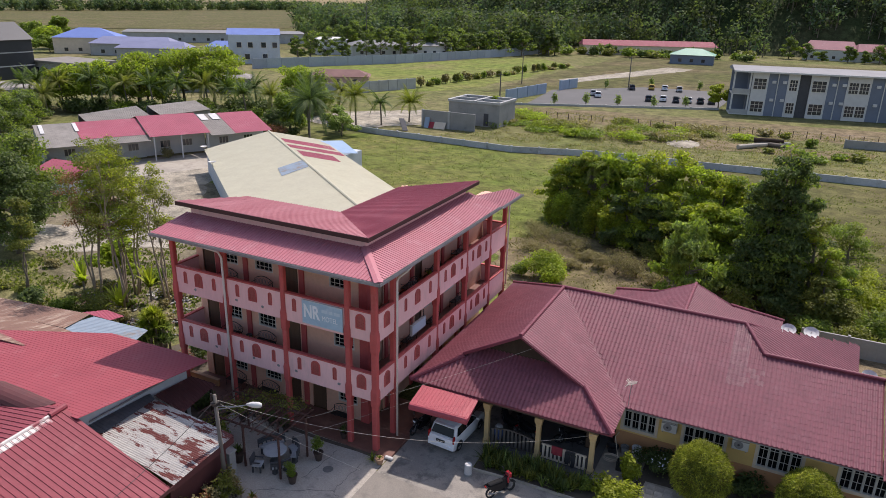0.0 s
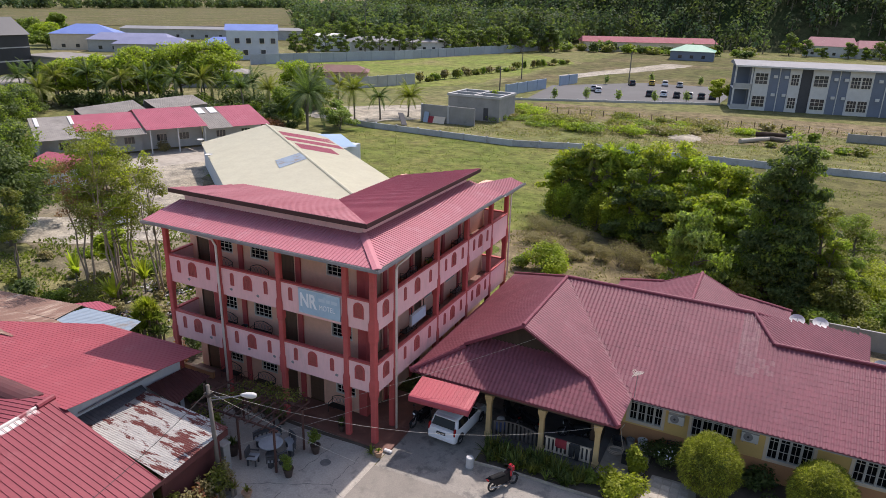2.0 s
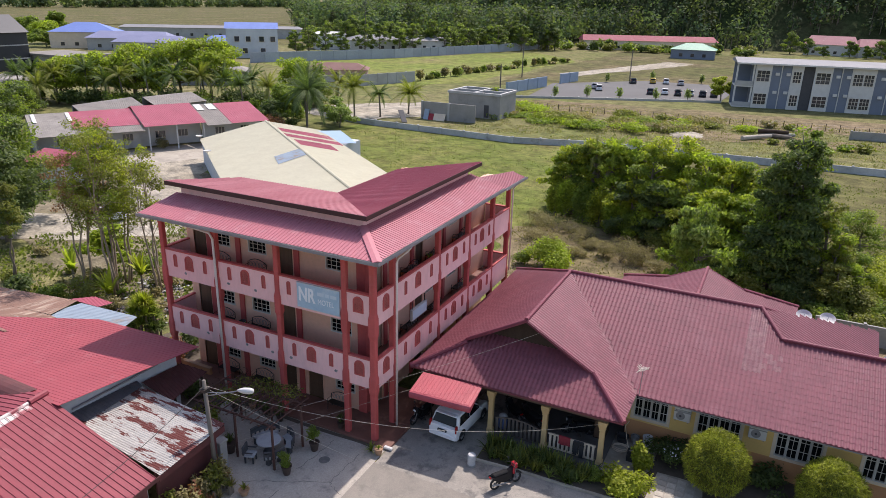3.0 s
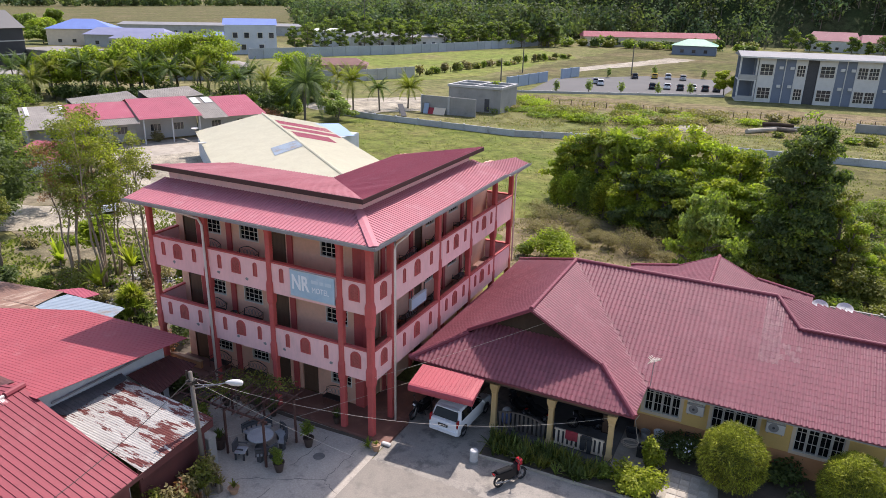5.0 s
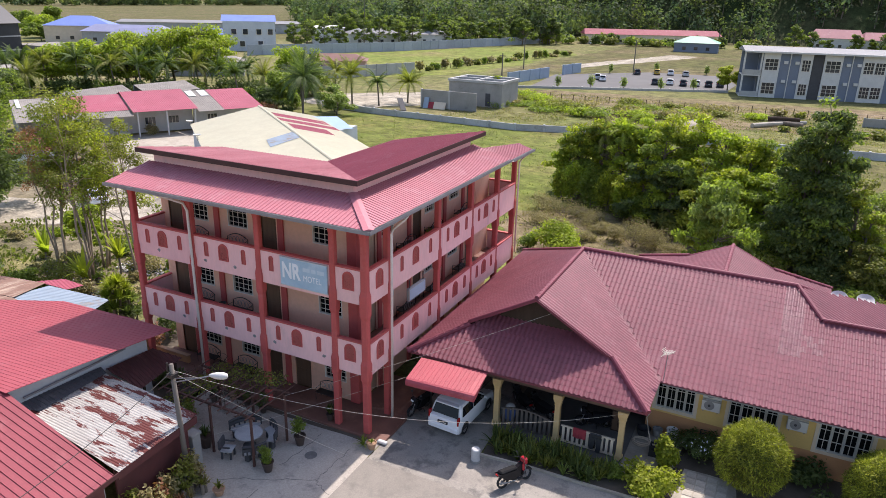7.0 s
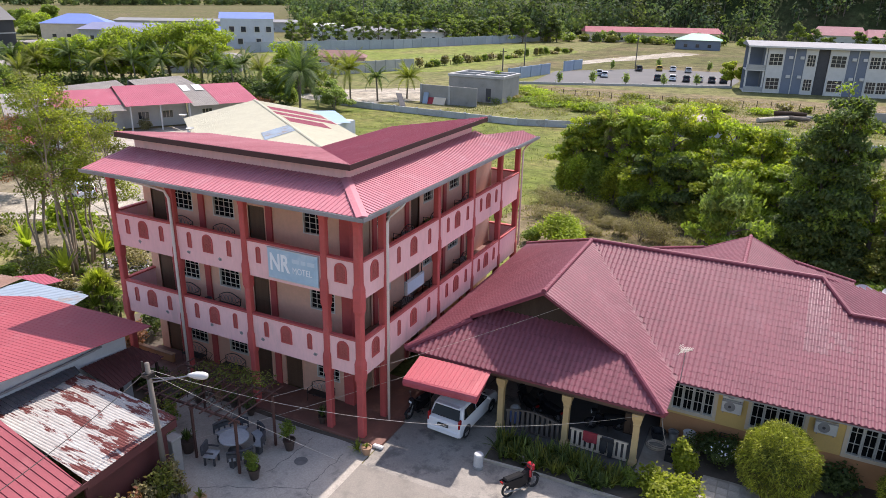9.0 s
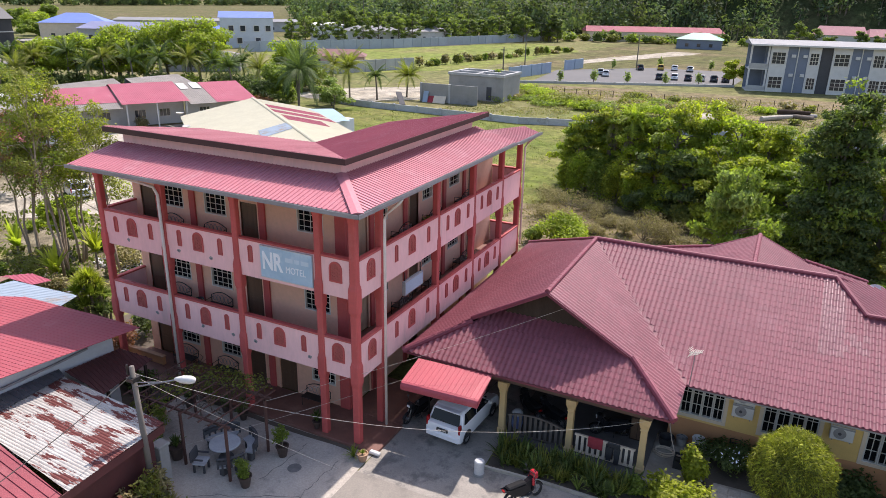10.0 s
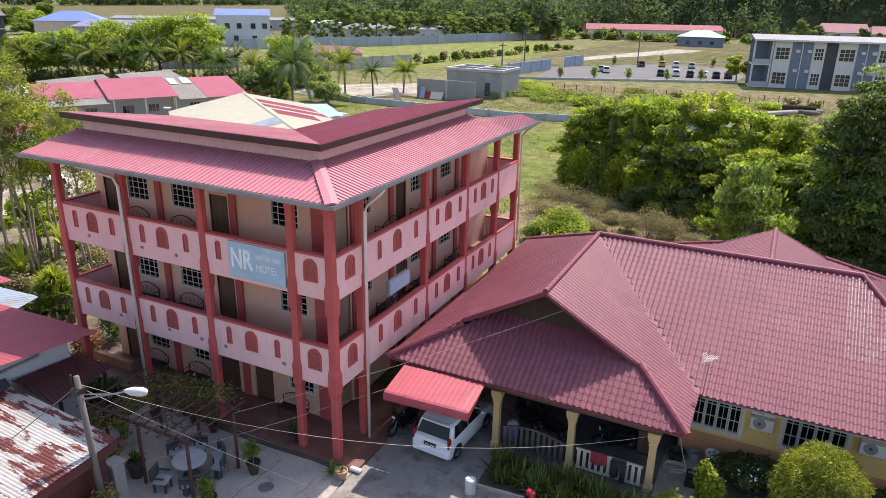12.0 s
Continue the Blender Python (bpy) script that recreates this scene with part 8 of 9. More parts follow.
for x, y in ((-5.35, -4.29), (-3.08, -4.25), (-3.02, -2.1), (-5.3, -1.7), (-7.6, -3.9), (-7.5, -1.6)):
    part("post", boxed(x - 0.043, x + 0.043, y - 0.043, y + 0.043, 0.02, 2.45), REDWOOD, perg)
for y in (-4.25, -1.95):
    part("beam", boxed(-8.2, -2.85, y - 0.04, y + 0.04, 2.45, 2.54), REDWOOD, perg)
for i in range(11):
    x = -8.1 + i * 0.5
    part("rafter", prism(bmesh.new(), [(x, -4.6, 2.54), (x + 0.042, -4.6, 2.54), (x + 0.112, -1.45, 2.56), (x + 0.07, -1.45, 2.56)], (0, 0, 0.045)), REDWOOD, perg)
v, f = leaves([(-6.6, -1.9, 2.6), (-5.6, -1.6, 2.6), (-6.9, -3.2, 2.5), (-4.8, -1.7, 2.6), (-7.2, -2.4, 2.2), (-4.2, -1.5, 2.6), (-7.5, -3.9, 1.9)], np.array([(0.8, 0.6, 0.32)] * 7), 1700, 0.065, 801)
creeper = thing("climbing_plant", (-6.2, -2.2, 2.5), "half-bare creeper with brown twigs over the pergola", "plant")
rngv = random.Random(811)
for i in range(46):
    q = Vector((rngv.uniform(-7.7, -3.0), rngv.uniform(-4.6, -1.2), 2.5 + rngv.uniform(0, 0.15)))
    twig = [q]
    for k in range(4):
        q = q + Vector((rngv.uniform(-0.35, 0.35), rngv.uniform(-0.35, 0.35), rngv.uniform(-0.16, 0.2)))
        twig.append(q)
    part("twig", tube(bmesh.new(), twig, [0.016, 0.014, 0.011, 0.008, 0.004], 4), WOOD, creeper)
raw("foliage", v, f, LEAF_OLIVE, creeper)
part("vine_stem", tube(bmesh.new(), [(-7.2, -1.6, 0), (-7.1, -1.7, 1.2), (-6.8, -1.9, 2.5)], [0.03, 0.025, 0.02], 6), BARK, creeper)

table = thing("garden_table", (-4.22, -3.25, 0), "round pale stone garden table", "table")
part("tabletop", lathe(bmesh.new(), -4.22, -3.25, [(0.70, 0.1), (0.70, 0.58), (0.73, 0.62), (0.77, 0.62), (0.79, 0.58)], 24), TABLESTONE, table)
part("pedestal", lathe(bmesh.new(), -4.22, -3.25, [(0.02, 0.32), (0.12, 0.3), (0.3, 0.17), (0.55, 0.2), (0.70, 0.34)], 12), DARKSTONE, table)


def arc_bench(cx, cy, a0, a1):
    """A curved stone bench round the table with a low back."""
    b = thing("curved_bench", (cx, cy, 0), "curved grey stone garden bench with dark scrolled back", "bench", "benches round the table")
    pts = lambda r, z: [(cx + r * math.cos(radians(a)), cy + r * math.sin(radians(a)), z) for a in np.linspace(a0, a1, 9)]
    part("seat", prism(bmesh.new(), pts(0.85, 0.42) + pts(1.22, 0.42)[::-1], (0, 0, 0.07)), TABLESTONE, b)
    part("backrest", prism(bmesh.new(), pts(1.2, 0.62) + pts(1.28, 0.62)[::-1], (0, 0, 0.16)), DARKSTONE, b)
    part("top_rail", tube(bmesh.new(), pts(1.25, 0.86), 0.055, 7), DARKSTONE, b)
    for a in np.linspace(a0, a1, 7):
        x, y = cx + 1.23 * math.cos(radians(a)), cy + 1.23 * math.sin(radians(a))
        part("back_post", tube(bmesh.new(), [(x, y, 0.42), (x, y, 0.86)], 0.04, 6), DARKSTONE, b)
    for a in (a0 + 8, a1 - 8):
        x, y = cx + 1.03 * math.cos(radians(a)), cy + 1.03 * math.sin(radians(a))
        part("leg", boxed(x - 0.12, x + 0.12, y - 0.12, y + 0.12, 0.02, 0.42, 0.03), DARKSTONE, b)


arc_bench(-4.22, -3.25, 105, 175)
arc_bench(-4.22, -3.25, 15, 80)
arc_bench(-4.22, -3.25, -60, -12)


def garden_chair(x, y, turn, label):
    c = thing("garden_chair", (0, 0, 0), label, "chair")
    lp = lambda nm, bm, m: part(nm, bm, m, c, local=True)
    lp("seat", box(bmesh.new(), -0.28, 0.28, -0.27, 0.25, 0.38, 0.46, 0.03), TABLESTONE)
    lp("backrest", box(bmesh.new(), -0.3, 0.3, 0.22, 0.32, 0.46, 0.95, 0.04), DARKSTONE)
    for sx in (-0.2, 0.2):
        for sy in (-0.2, 0.2):
            lp("leg", box(bmesh.new(), sx - 0.035, sx + 0.035, sy - 0.035, sy + 0.035, 0, 0.4), DARKSTONE)
    for sx in (-0.27, 0.27):
        lp("armrest", box(bmesh.new(), sx - 0.03, sx + 0.03, -0.22, 0.26, 0.62, 0.67), DARKSTONE)
    c.matrix_basis = pose(x, y, 0.02, 0, 0, turn)
    return c


garden_chair(-4.55, -4.25, 110, "dark garden chair with pale seat on the yard")


def pot_plant(x, y, r, h, mat, leafmat, ph, seed, label, blades=40, z=0.02, bushy=0):
    p = thing("potted_plant", (x, y, z), label, "potted plant", "potted plants")
    part("pot", lathe(bmesh.new(), x, y, [(z, r * 0.65), (z + h * 0.9, r), (z + h * 0.92, r * 1.1), (z + h, r * 1.1), (z + h, r * 0.9), (z + h * 0.85, r * 0.88)], 16), mat, p)
    rng = random.Random(seed)
    vs, fs = [], []
    for i in range(blades):
        a, ln = rng.random() * 6.28, rng.uniform(0.15, 0.9)
        hh = ph * rng.uniform(0.6, 1)
        c, s = math.cos(a), math.sin(a)
        w = 0.05 * rng.uniform(0.7, 1.4)
        for k in range(4):
            f = k / 3
            rr = hh * ln * f * 0.8
            zz = z + h * 0.85 + hh * (f - 0.5 * ln * f * f)
            ww = w * (0.4 + 1.4 * f * (1 - f) * 2) * 0.5
            vs += [(x + rr * c - s * ww, y + rr * s + c * ww, zz), (x + rr * c + s * ww, y + rr * s - c * ww, zz)]
            if k:
                q = len(vs)
                fs.append((q - 4, q - 3, q - 1, q - 2))
    if bushy:
        part("stem", tube(bmesh.new(), [(x, y, z + h * 0.7), (x + 0.04, y, z + h + ph * 0.6)], [0.025, 0.012], 6), BARK, p)
        cs = [(x + rng.uniform(-0.2, 0.2), y + rng.uniform(-0.2, 0.2), z + h + ph * rng.uniform(0.15, 0.85)) for i in range(7)]
        v, f = leaves(cs, np.array([(0.2, 0.2, 0.17)] * 7), bushy, 0.045, seed)
        raw("leaves", v, f, leafmat, p)
    else:
        raw("leaves", vs, fs, leafmat, p)
    return p


pot_plant(-2.32, -2.05, 0.25, 0.5, DARKPOT, LEAF_MID, 0.85, 901, "bushy green plant in a dark pot on the yard", bushy=900)
pot_plant(-2.37, -4.2, 0.25, 0.5, DARKPOT, LEAF_MID, 0.8, 902, "bushy green plant in a dark pot on the yard", bushy=900)
pot_plant(0.72, -0.8, 0.22, 0.36, TERRACOTTA, LEAF_MID, 0.35, 903, "small plant in a pale terracotta pot", 16, 0.03)
pot_plant(-5.95, -4.15, 0.32, 0.6, DARKPOT, LEAF_DARK, 0.7, 904, "dark plant in a large round pot", 50)
pot_plant(-2.15, 0.05, 0.18, 0.35, DARKPOT, LEAF_DARK, 0.7, 905, "dark potted plant on the verandah edge", 40, 0.15)
pot_plant(-3.15, -6.3, 0.24, 0.3, TERRACOTTA, LEAF_OLIVE, 0.5, 906, "straggly plant in a shallow clay pot", 26)
for i, (x, y) in enumerate([(-8.3, -1.2), (-7.6, -0.6), (-6.6, -0.7), (-8.7, -2.4), (-5.5, -0.8), (-7.9, -3.2), (-8.3, -4.2), (-6.8, -4.3)]):
    pot_plant(x, y, 0.2, 0.34, [DARKPOT, TERRACOTTA][i % 2], [LEAF_DARK, LEAF_MID][i % 2], 0.8, 910 + i, "leafy potted plant under the pergola", bushy=380)
spray("yard_shrub", 0.25, -0.75, 0.02, 0.7, 30, 0.05, LEAF_MID, 930, "straggly green plant beside the step", lean=0.9)
kerb_stone = thing("broken_kerb_stone", (0.95, -0.22, 0.03), "white broken kerb stone at the corner", "stone")
part("stone", boxed(0.7, 1.18, -0.34, -0.12, 0.03, 0.17, 0.04), WHITE, kerb_stone)
pillar = thing("gate_pillar", (-5.2, -5.5, 0), "square grey cement gate pillar", "pillar")
part("shaft", boxed(-5.42, -4.98, -5.72, -5.28, 0, 1.7, 0.02), CEMENT, pillar)
part("cap", boxed(-5.47, -4.93, -5.77, -5.23, 1.7, 1.84, 0.03), CEMENT, pillar)
POSTWHITE = surface("weathered_white_post", (0.5, 0.5, 0.5), (0.42, 0.42, 0.41), 2, 0.8, dirt=(0.3, 0.29, 0.27))
bin_ = thing("white_post", (5.23, 0.62, 0.02), "round white concrete post at the driveway edge", "bollard")
part("barrel", lathe(bmesh.new(), 5.23, 0.62, [(0.02, 0.2), (0.64, 0.2), (0.68, 0.17), (0.69, 0.05)], 18), POSTWHITE, bin_, smooth=False)
part("foot_ring", lathe(bmesh.new(), 5.23, 0.62, [(0.02, 0.23), (0.1, 0.23), (0.12, 0.205)], 18, False), CEMENT, bin_)

# ---- planting bed before the porch ----
bed = patch("planting_bed", [(5.3, 1.12), (7.7, 1.3), (10.1, 1.33), (12.2, 1.4), (13.2, 1.6), (13.3, 3.2), (11.2, 2.85), (5.2, 2.88)], SOIL, 0.04, "dark soil planting bed", 0.03, 0.8)
kb = thing("bed_kerb", (8, 1.6, 0), "low pale concrete kerb round the planting bed", "kerb")
for (a, b), (c, d) in zip([(5.25, 1.05), (7.7, 1.24), (10.1, 1.27), (11.7, 1.33)], [(7.7, 1.24), (10.1, 1.27), (11.7, 1.33), (13.3, 1.5)]):
    t = Vector((c - a, d - b, 0)).normalized()
    nn = Vector((-t.y, t.x, 0)) * 0.1
    part("kerb_stone", prism(bmesh.new(), [(a, b, 0), (c, d, 0), (c + nn.x, d + nn.y, 0), (a + nn.x, b + nn.y, 0)], (0, 0, 0.13)), PALE_CONC, kb)
rng0 = random.Random(5)
for i in range(84):
    f = i / 83
    x = 5.5 + 5.4 * f + rng0.uniform(-0.1, 0.1)
    y = rng0.uniform(1.5, 2.7)
    spray("spear_plant", x, y, 0.04, rng0.uniform(0.65, 1.35), 22, 0.08, [LEAF_DARK, LEAF_OLIVE, LEAF_DARK, LEAF_PALE, LEAF_OLIVE][i % 5], 950 + i, "upright strap-leaved plant in the bed", lean=0.78, group="bed plants")


def topiary(x, y, w, h, seed, label):
    """A clipped dome of fine leaves on short stems."""
    t = thing("topiary_bush", (x, y, 0), label, "bush", "clipped bushes")
    rng = np.random.default_rng(seed)
    n2 = 25000
    d = rng.normal(size=(n2, 3))
    d /= np.linalg.norm(d, axis=1)[:, None]
    d[:, 2] = np.where(d[:, 2] < -0.75, -d[:, 2], d[:, 2])
    lump = 1 + 0.05 * np.sin(d[:, 0] * 7 + 1) * np.cos(d[:, 1] * 6) + 0.04 * np.sin(d[:, 2] * 9 + d[:, 0] * 5)
    low = d[:, 2] < 0
    d[low, :2] *= ((1 - np.abs(d[low, 2]) ** 3) ** 0.34 / np.linalg.norm(d[low, :2], axis=1))[:, None]
    rad = np.stack([lump * w / 2, lump * w / 2, lump * np.where(low, h * 0.44, h * 0.6)], 1)
    r = (0.78 + 0.24 * rng.random(n2) ** 0.6 + 0.09 * rng.random(n2) ** 6)[:, None]
    pos = np.array((x, y, h * 0.5 + 0.2)) + d * rad * r
    nr = d * 0.8 + rng.normal(size=(n2, 3)) * 0.6
    nr /= np.linalg.norm(nr, axis=1)[:, None]
    tt = d * 0.75 + rng.normal(size=(n2, 3)) * 0.55 + np.array((0, 0, -0.35))
    tt /= np.linalg.norm(tt, axis=1)[:, None]
    b = np.cross(nr, tt)
    b /= np.linalg.norm(b, axis=1)[:, None]
    s = 0.088 * (0.6 + 0.8 * rng.random(n2))[:, None]
    q = np.stack([pos - tt * s, pos - b * s * 0.15, pos + tt * s, pos + b * s * 0.15], 1).reshape(-1, 3)
    # brown leaves thicken towards the bottom and paint its shade as well
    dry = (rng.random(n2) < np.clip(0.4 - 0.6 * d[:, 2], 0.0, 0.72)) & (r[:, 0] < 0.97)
    for nm, sel, m in (("foliage", ~dry, LEAF_TOPI), ("old_foliage", dry, LEAF_BROWN)):
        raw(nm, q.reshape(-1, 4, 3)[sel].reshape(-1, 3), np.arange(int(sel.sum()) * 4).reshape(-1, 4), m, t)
    bm = bmesh.new()
    bmesh.ops.create_icosphere(bm, subdivisions=3, radius=1.0, matrix=Matrix.Translation((x, y, h * 0.5 + 0.2)) @ Matrix.Diagonal((w * 0.36, w * 0.36, h * 0.4, 1)))
    part("inner_growth", bm, LEAF_DARK, t)
    bm = bmesh.new()
    for i in range(9):
        a = i * 0.7
        tube(bm, [(x + 0.22 * math.cos(a), y + 0.22 * math.sin(a), 0), (x + 0.5 * math.cos(a), y + 0.5 * math.sin(a), h * 0.4)], 0.035, 6)
    part("woody_base", bm, BARK, t)
    return t


topiary(16.1, 4.35, 2.75, 2.65, 71, "clipped yellow-green dome-shaped bush before the bungalow")
topiary(20.95, 4.75, 2.7, 2.5, 72, "clipped yellow-green dome-shaped bush before the bungalow")
shrub("shrub", 12.4, 2.3, 2.1, 1.2, LEAF_YEL, 74, "yellow-green leafy garden shrub", 3200, 0.085)
shrub("shrub", 12.85, 4.1, 0.95, 1.65, LEAF_YEL, 75, "bright green upright garden shrub", 2400, 0.085)
shrub("shrub", 14.0, 5.75, 2.2, 1.15, LEAF_DARK, 76, "dark green shrub with small white flecks", 3400, 0.065)
shrub("shrub", 17.9, 6.0, 2.2, 1.0, LEAF_DARK, 77, "dark green low shrub at the wall", 1200, 0.1)
shrub("shrub", 19.4, 4.2, 2.2, 0.8, LEAF_DARK, 78, "dark green low shrub", 1000, 0.1)
shrub("shrub", 10.95, 2.35, 0.95, 0.85, LEAF_MID, 79, "small green garden shrub", 500, 0.08)
# white flecks stand in for highlights on the shrub's leaves
v, f = leaves([(14.2, 5.35, 0.85)], np.array([(0.9, 0.5, 0.35)]), 70, 0.05, 777)
fl = thing("white_blossom", (14.2, 5.35, 0.7), "small white flecks painting highlights on the dark shrub's leaves", "flowers")
tagged(raw("petals", v, f, SIGNWHITE, fl), kind="stuff")


def condenser(x, y, z, label):
    c = thing("air_conditioner", (x, y, z), label, "air conditioner", "wall condensers")
    part("casing", boxed(x - 0.4, x + 0.4, y - 0.3, y, z, z + 0.58, 0.02), WHITE, c)
    bm = bmesh.new()
    tube(bm, [(x - 0.08, y - 0.312, z + 0.29), (x - 0.08, y - 0.3, z + 0.29)], 0.22, 20)
    fan = part("fan_grille", bm, GREYWHITE, c)
    part("fan_hub", tube(bmesh.new(), [(x - 0.08, y - 0.33, z + 0.29), (x - 0.08, y - 0.312, z + 0.29)], 0.06, 12), DARKSTONE, fan)
    for s in (-0.3, 0.3):
        part("bracket", boxed(x + s - 0.02, x + s + 0.02, y - 0.32, y, z - 0.04, z), PALLET, c)
    part("top_louvre", boxed(x - 0.4, x + 0.4, y - 0.31, y - 0.3, z + 0.5, z + 0.56), GREYWHITE, c)


condenser(14.15, 6.74, 2.0, "white air conditioner unit on the yellow wall")
condenser(14.15, 6.74, 2.62, "white air conditioner unit on the yellow wall")
condenser(17.65, 6.74, 2.1, "white air conditioner unit on the yellow wall")
tub = thing("waste_bin", (12.72, 6.1, 0.06), "white plastic bin with a dark slot below its rim", "bin")
part("bin_body", lathe(bmesh.new(), 12.72, 6.1, [(0.06, 0.2), (0.74, 0.25), (0.78, 0.27), (0.8, 0.27), (0.8, 0.235), (0.6, 0.2)], 18), WHITE, tub)
part("slot", boxed(12.64, 12.8, 5.835, 5.86, 0.6, 0.66, 0.008), BLACKPL, tub, "dark hand slot")
for x, y, r, m, tint in ((11.45, 6.15, 0.34, BLACKPL, "black"), (12.05, 6.4, 0.24, CEMENT, "grey"), (13.4, 3.4, 0.2, BLACKPL, "black")):
    b = thing("bucket", (x, y, 0.06), tint + " plastic tub standing on the terrace", "bucket", "buckets")
    part("bucket_body", lathe(bmesh.new(), x, y, [(0.06, r * 0.72), (0.4, r * 0.96), (0.44, r), (0.42, r * 0.88), (0.15, r * 0.7)], 18), m, b)
    part("bucket_handle", tube(bmesh.new(), [(x - r, y, 0.42), (x, y + 0.08, 0.52), (x + r, y, 0.42)], 0.01, 5), IRON, b)
hose = thing("garden_hose", (11.5, 5.4, 0.06), "loosely coiled pale hose on the terrace", "hose")
part("coil", tube(bmesh.new(), [(11.52 + (0.4 + 0.05 * math.sin(a * 0.37)) * math.cos(a * 0.5), 5.45 + (0.3 + 0.06 * math.sin(a * 0.23)) * math.sin(a * 0.5), 0.085 + 0.003 * a) for a in range(52)], 0.02, 6), CREAM_FENCE, hose)
part("loose_end", tube(bmesh.new(), [(11.92, 5.45, 0.24), (11.7, 5.9, 0.5), (11.5, 6.3, 0.95), (11.62, 6.6, 1.1)], 0.02, 6), CREAM_FENCE, hose)
crate = thing("plastic_crate", (12.2, 4.75, 0.06), "dark plastic crate standing on the terrace", "crate")
part("crate_wall", wall_with_holes(bmesh.new(), "y", 4.6, 0.02, 11.98, 12.42, 0.06, 0.6, [(12.04, 12.36, 0.4, 0.5)]), BLACKPL, crate)
part("crate_wall", wall_with_holes(bmesh.new(), "y", 4.98, 0.02, 11.98, 12.42, 0.06, 0.6, [(12.04, 12.36, 0.4, 0.5)]), BLACKPL, crate)
for x in (11.98, 12.4):
    part("crate_wall", boxed(x, x + 0.02, 4.62, 4.98, 0.06, 0.6), BLACKPL, crate)
part("crate_floor", boxed(12.0, 12.4, 4.62, 4.98, 0.06, 0.09), BLACKPL, crate)
stand = thing("plant_stand", (14.1, 6.5, 0.02), "dark iron plant stand against the terracotta wall base", "plant stand")
for x, y in ((13.9, 6.35), (14.3, 6.35), (13.9, 6.65), (14.3, 6.65)):
    part("leg", tube(bmesh.new(), [(x, y, 0.018), (x, y, 0.85)], 0.02, 6), IRON, stand)
for z in (0.35, 0.85):
    part("shelf_ring", tube(bmesh.new(), [(13.9, 6.35, z), (14.3, 6.35, z), (14.3, 6.65, z), (13.9, 6.65, z), (13.9, 6.35, z)], 0.018, 6), IRON, stand)
drum = thing("storage_drum", (5.42, 4.3, 0.12), "blue plastic drum with a white domed lid on the porch", "drum")
part("drum_body", lathe(bmesh.new(), 5.42, 4.3, [(0.12, 0.22), (0.3, 0.25), (0.55, 0.25), (0.75, 0.23)], 16), BLUEROOF, drum)
part("lid", lathe(bmesh.new(), 5.42, 4.3, [(0.75, 0.24), (0.84, 0.23), (0.93, 0.15), (0.96, 0.03)], 16), WHITE, drum)
low_wall = thing("low_wall", (-13.4, 0.9, 0.14), "low terracotta-painted wall at the end of the ground verandah", "wall")
part("wall_body", boxed(-15.0, -12.1, 0.82, 1.0, 0.14, 0.56, 0.01), ORANGE, low_wall)
part("coping", boxed(-15.03, -12.07, 0.79, 1.03, 0.56, 0.62, 0.01), TERRACOTTA, low_wall)
pail = thing("waste_bin", (-9.95, 1.6, 3.5), "white bin with a dark liner on the verandah", "bin")
part("bin_body", lathe(bmesh.new(), -9.95, 1.6, [(3.5, 0.15), (3.9, 0.19), (3.92, 0.2), (3.9, 0.17), (3.7, 0.15)], 16), WHITE, pail)
part("liner", lathe(bmesh.new(), -9.95, 1.6, [(3.86, 0.17), (3.95, 0.205), (3.97, 0.19), (3.9, 0.12)], 14), BLACKPL, pail)

ant = thing("television_antenna", (12.05, 5.6, 3.4), "rod mast with a small white antenna", "antenna")
part("mast", tube(bmesh.new(), [(12.05, 5.6, 3.3), (12.1, 5.55, 4.9)], 0.02, 6), PALLET, ant)
HUB = Vector((12.05, 5.5, 4.86))
part("boom", tube(bmesh.new(), [HUB - Vector((0.12, 0, 0)), HUB + Vector((0.3, 0.07, 0.06))], 0.022, 6), CABLEWHITE, ant)
for i in range(6):
    c, w = HUB + Vector((-0.08 + 0.06 * i, 0.012 * i, 0.01 * i)), 0.23 - 0.02 * i
    part("element", tube(bmesh.new(), [c - Vector((0.1, w, 0.06)), c + Vector((0.1, w, 0.06))], 0.011, 5), CABLEWHITE, ant)
for sz in (-1, 1):
    part("reflector_stay", tube(bmesh.new(), [HUB - Vector((0.1, 0, 0)), HUB + Vector((-0.2, 0.05, sz * 0.2))], 0.011, 5), CABLEWHITE, ant)
    for i in range(3):
        c = HUB + Vector((-0.1 - 0.03 * i, 0.01 * i, sz * (0.05 + 0.06 * i)))
        part("reflector_rod", tube(bmesh.new(), [c - Vector((0.06, 0.17, 0)), c + Vector((0.06, 0.17, 0))], 0.01, 5), CABLEWHITE, ant)
for x, y, z, r, m in ((19.3, 18.5, 3.3, 0.45, WHITE), (20.6, 18.7, 3.3, 0.45, WHITE), (23.5, 14.2, 3.3, 0.4, WHITE)):
    d = thing("satellite_dish", (x, y, z), "satellite dish on the bungalow's roof edge", "dish", "roof dishes")
    bm = bmesh.new()
    lathe(bm, 0, 0, [(0.0, 0.03), (0.05, r * 0.6), (0.16, r)], 18, False)
    bmesh.ops.rotate(bm, verts=bm.verts, matrix=Matrix.Rotation(radians(28), 3, "X"))
    bmesh.ops.translate(bm, verts=bm.verts, vec=(x, y, z + 0.7))
    part("reflector", bm, m, d)
    part("mast", tube(bmesh.new(), [(x, y, z - 0.6), (x, y, z + 0.72)], 0.03, 6), PALLET, d)
    part("feed_arm", tube(bmesh.new(), [(x, y, z + 0.7), (x, y - 0.4, z + 1.05)], 0.015, 5), PALLET, d)


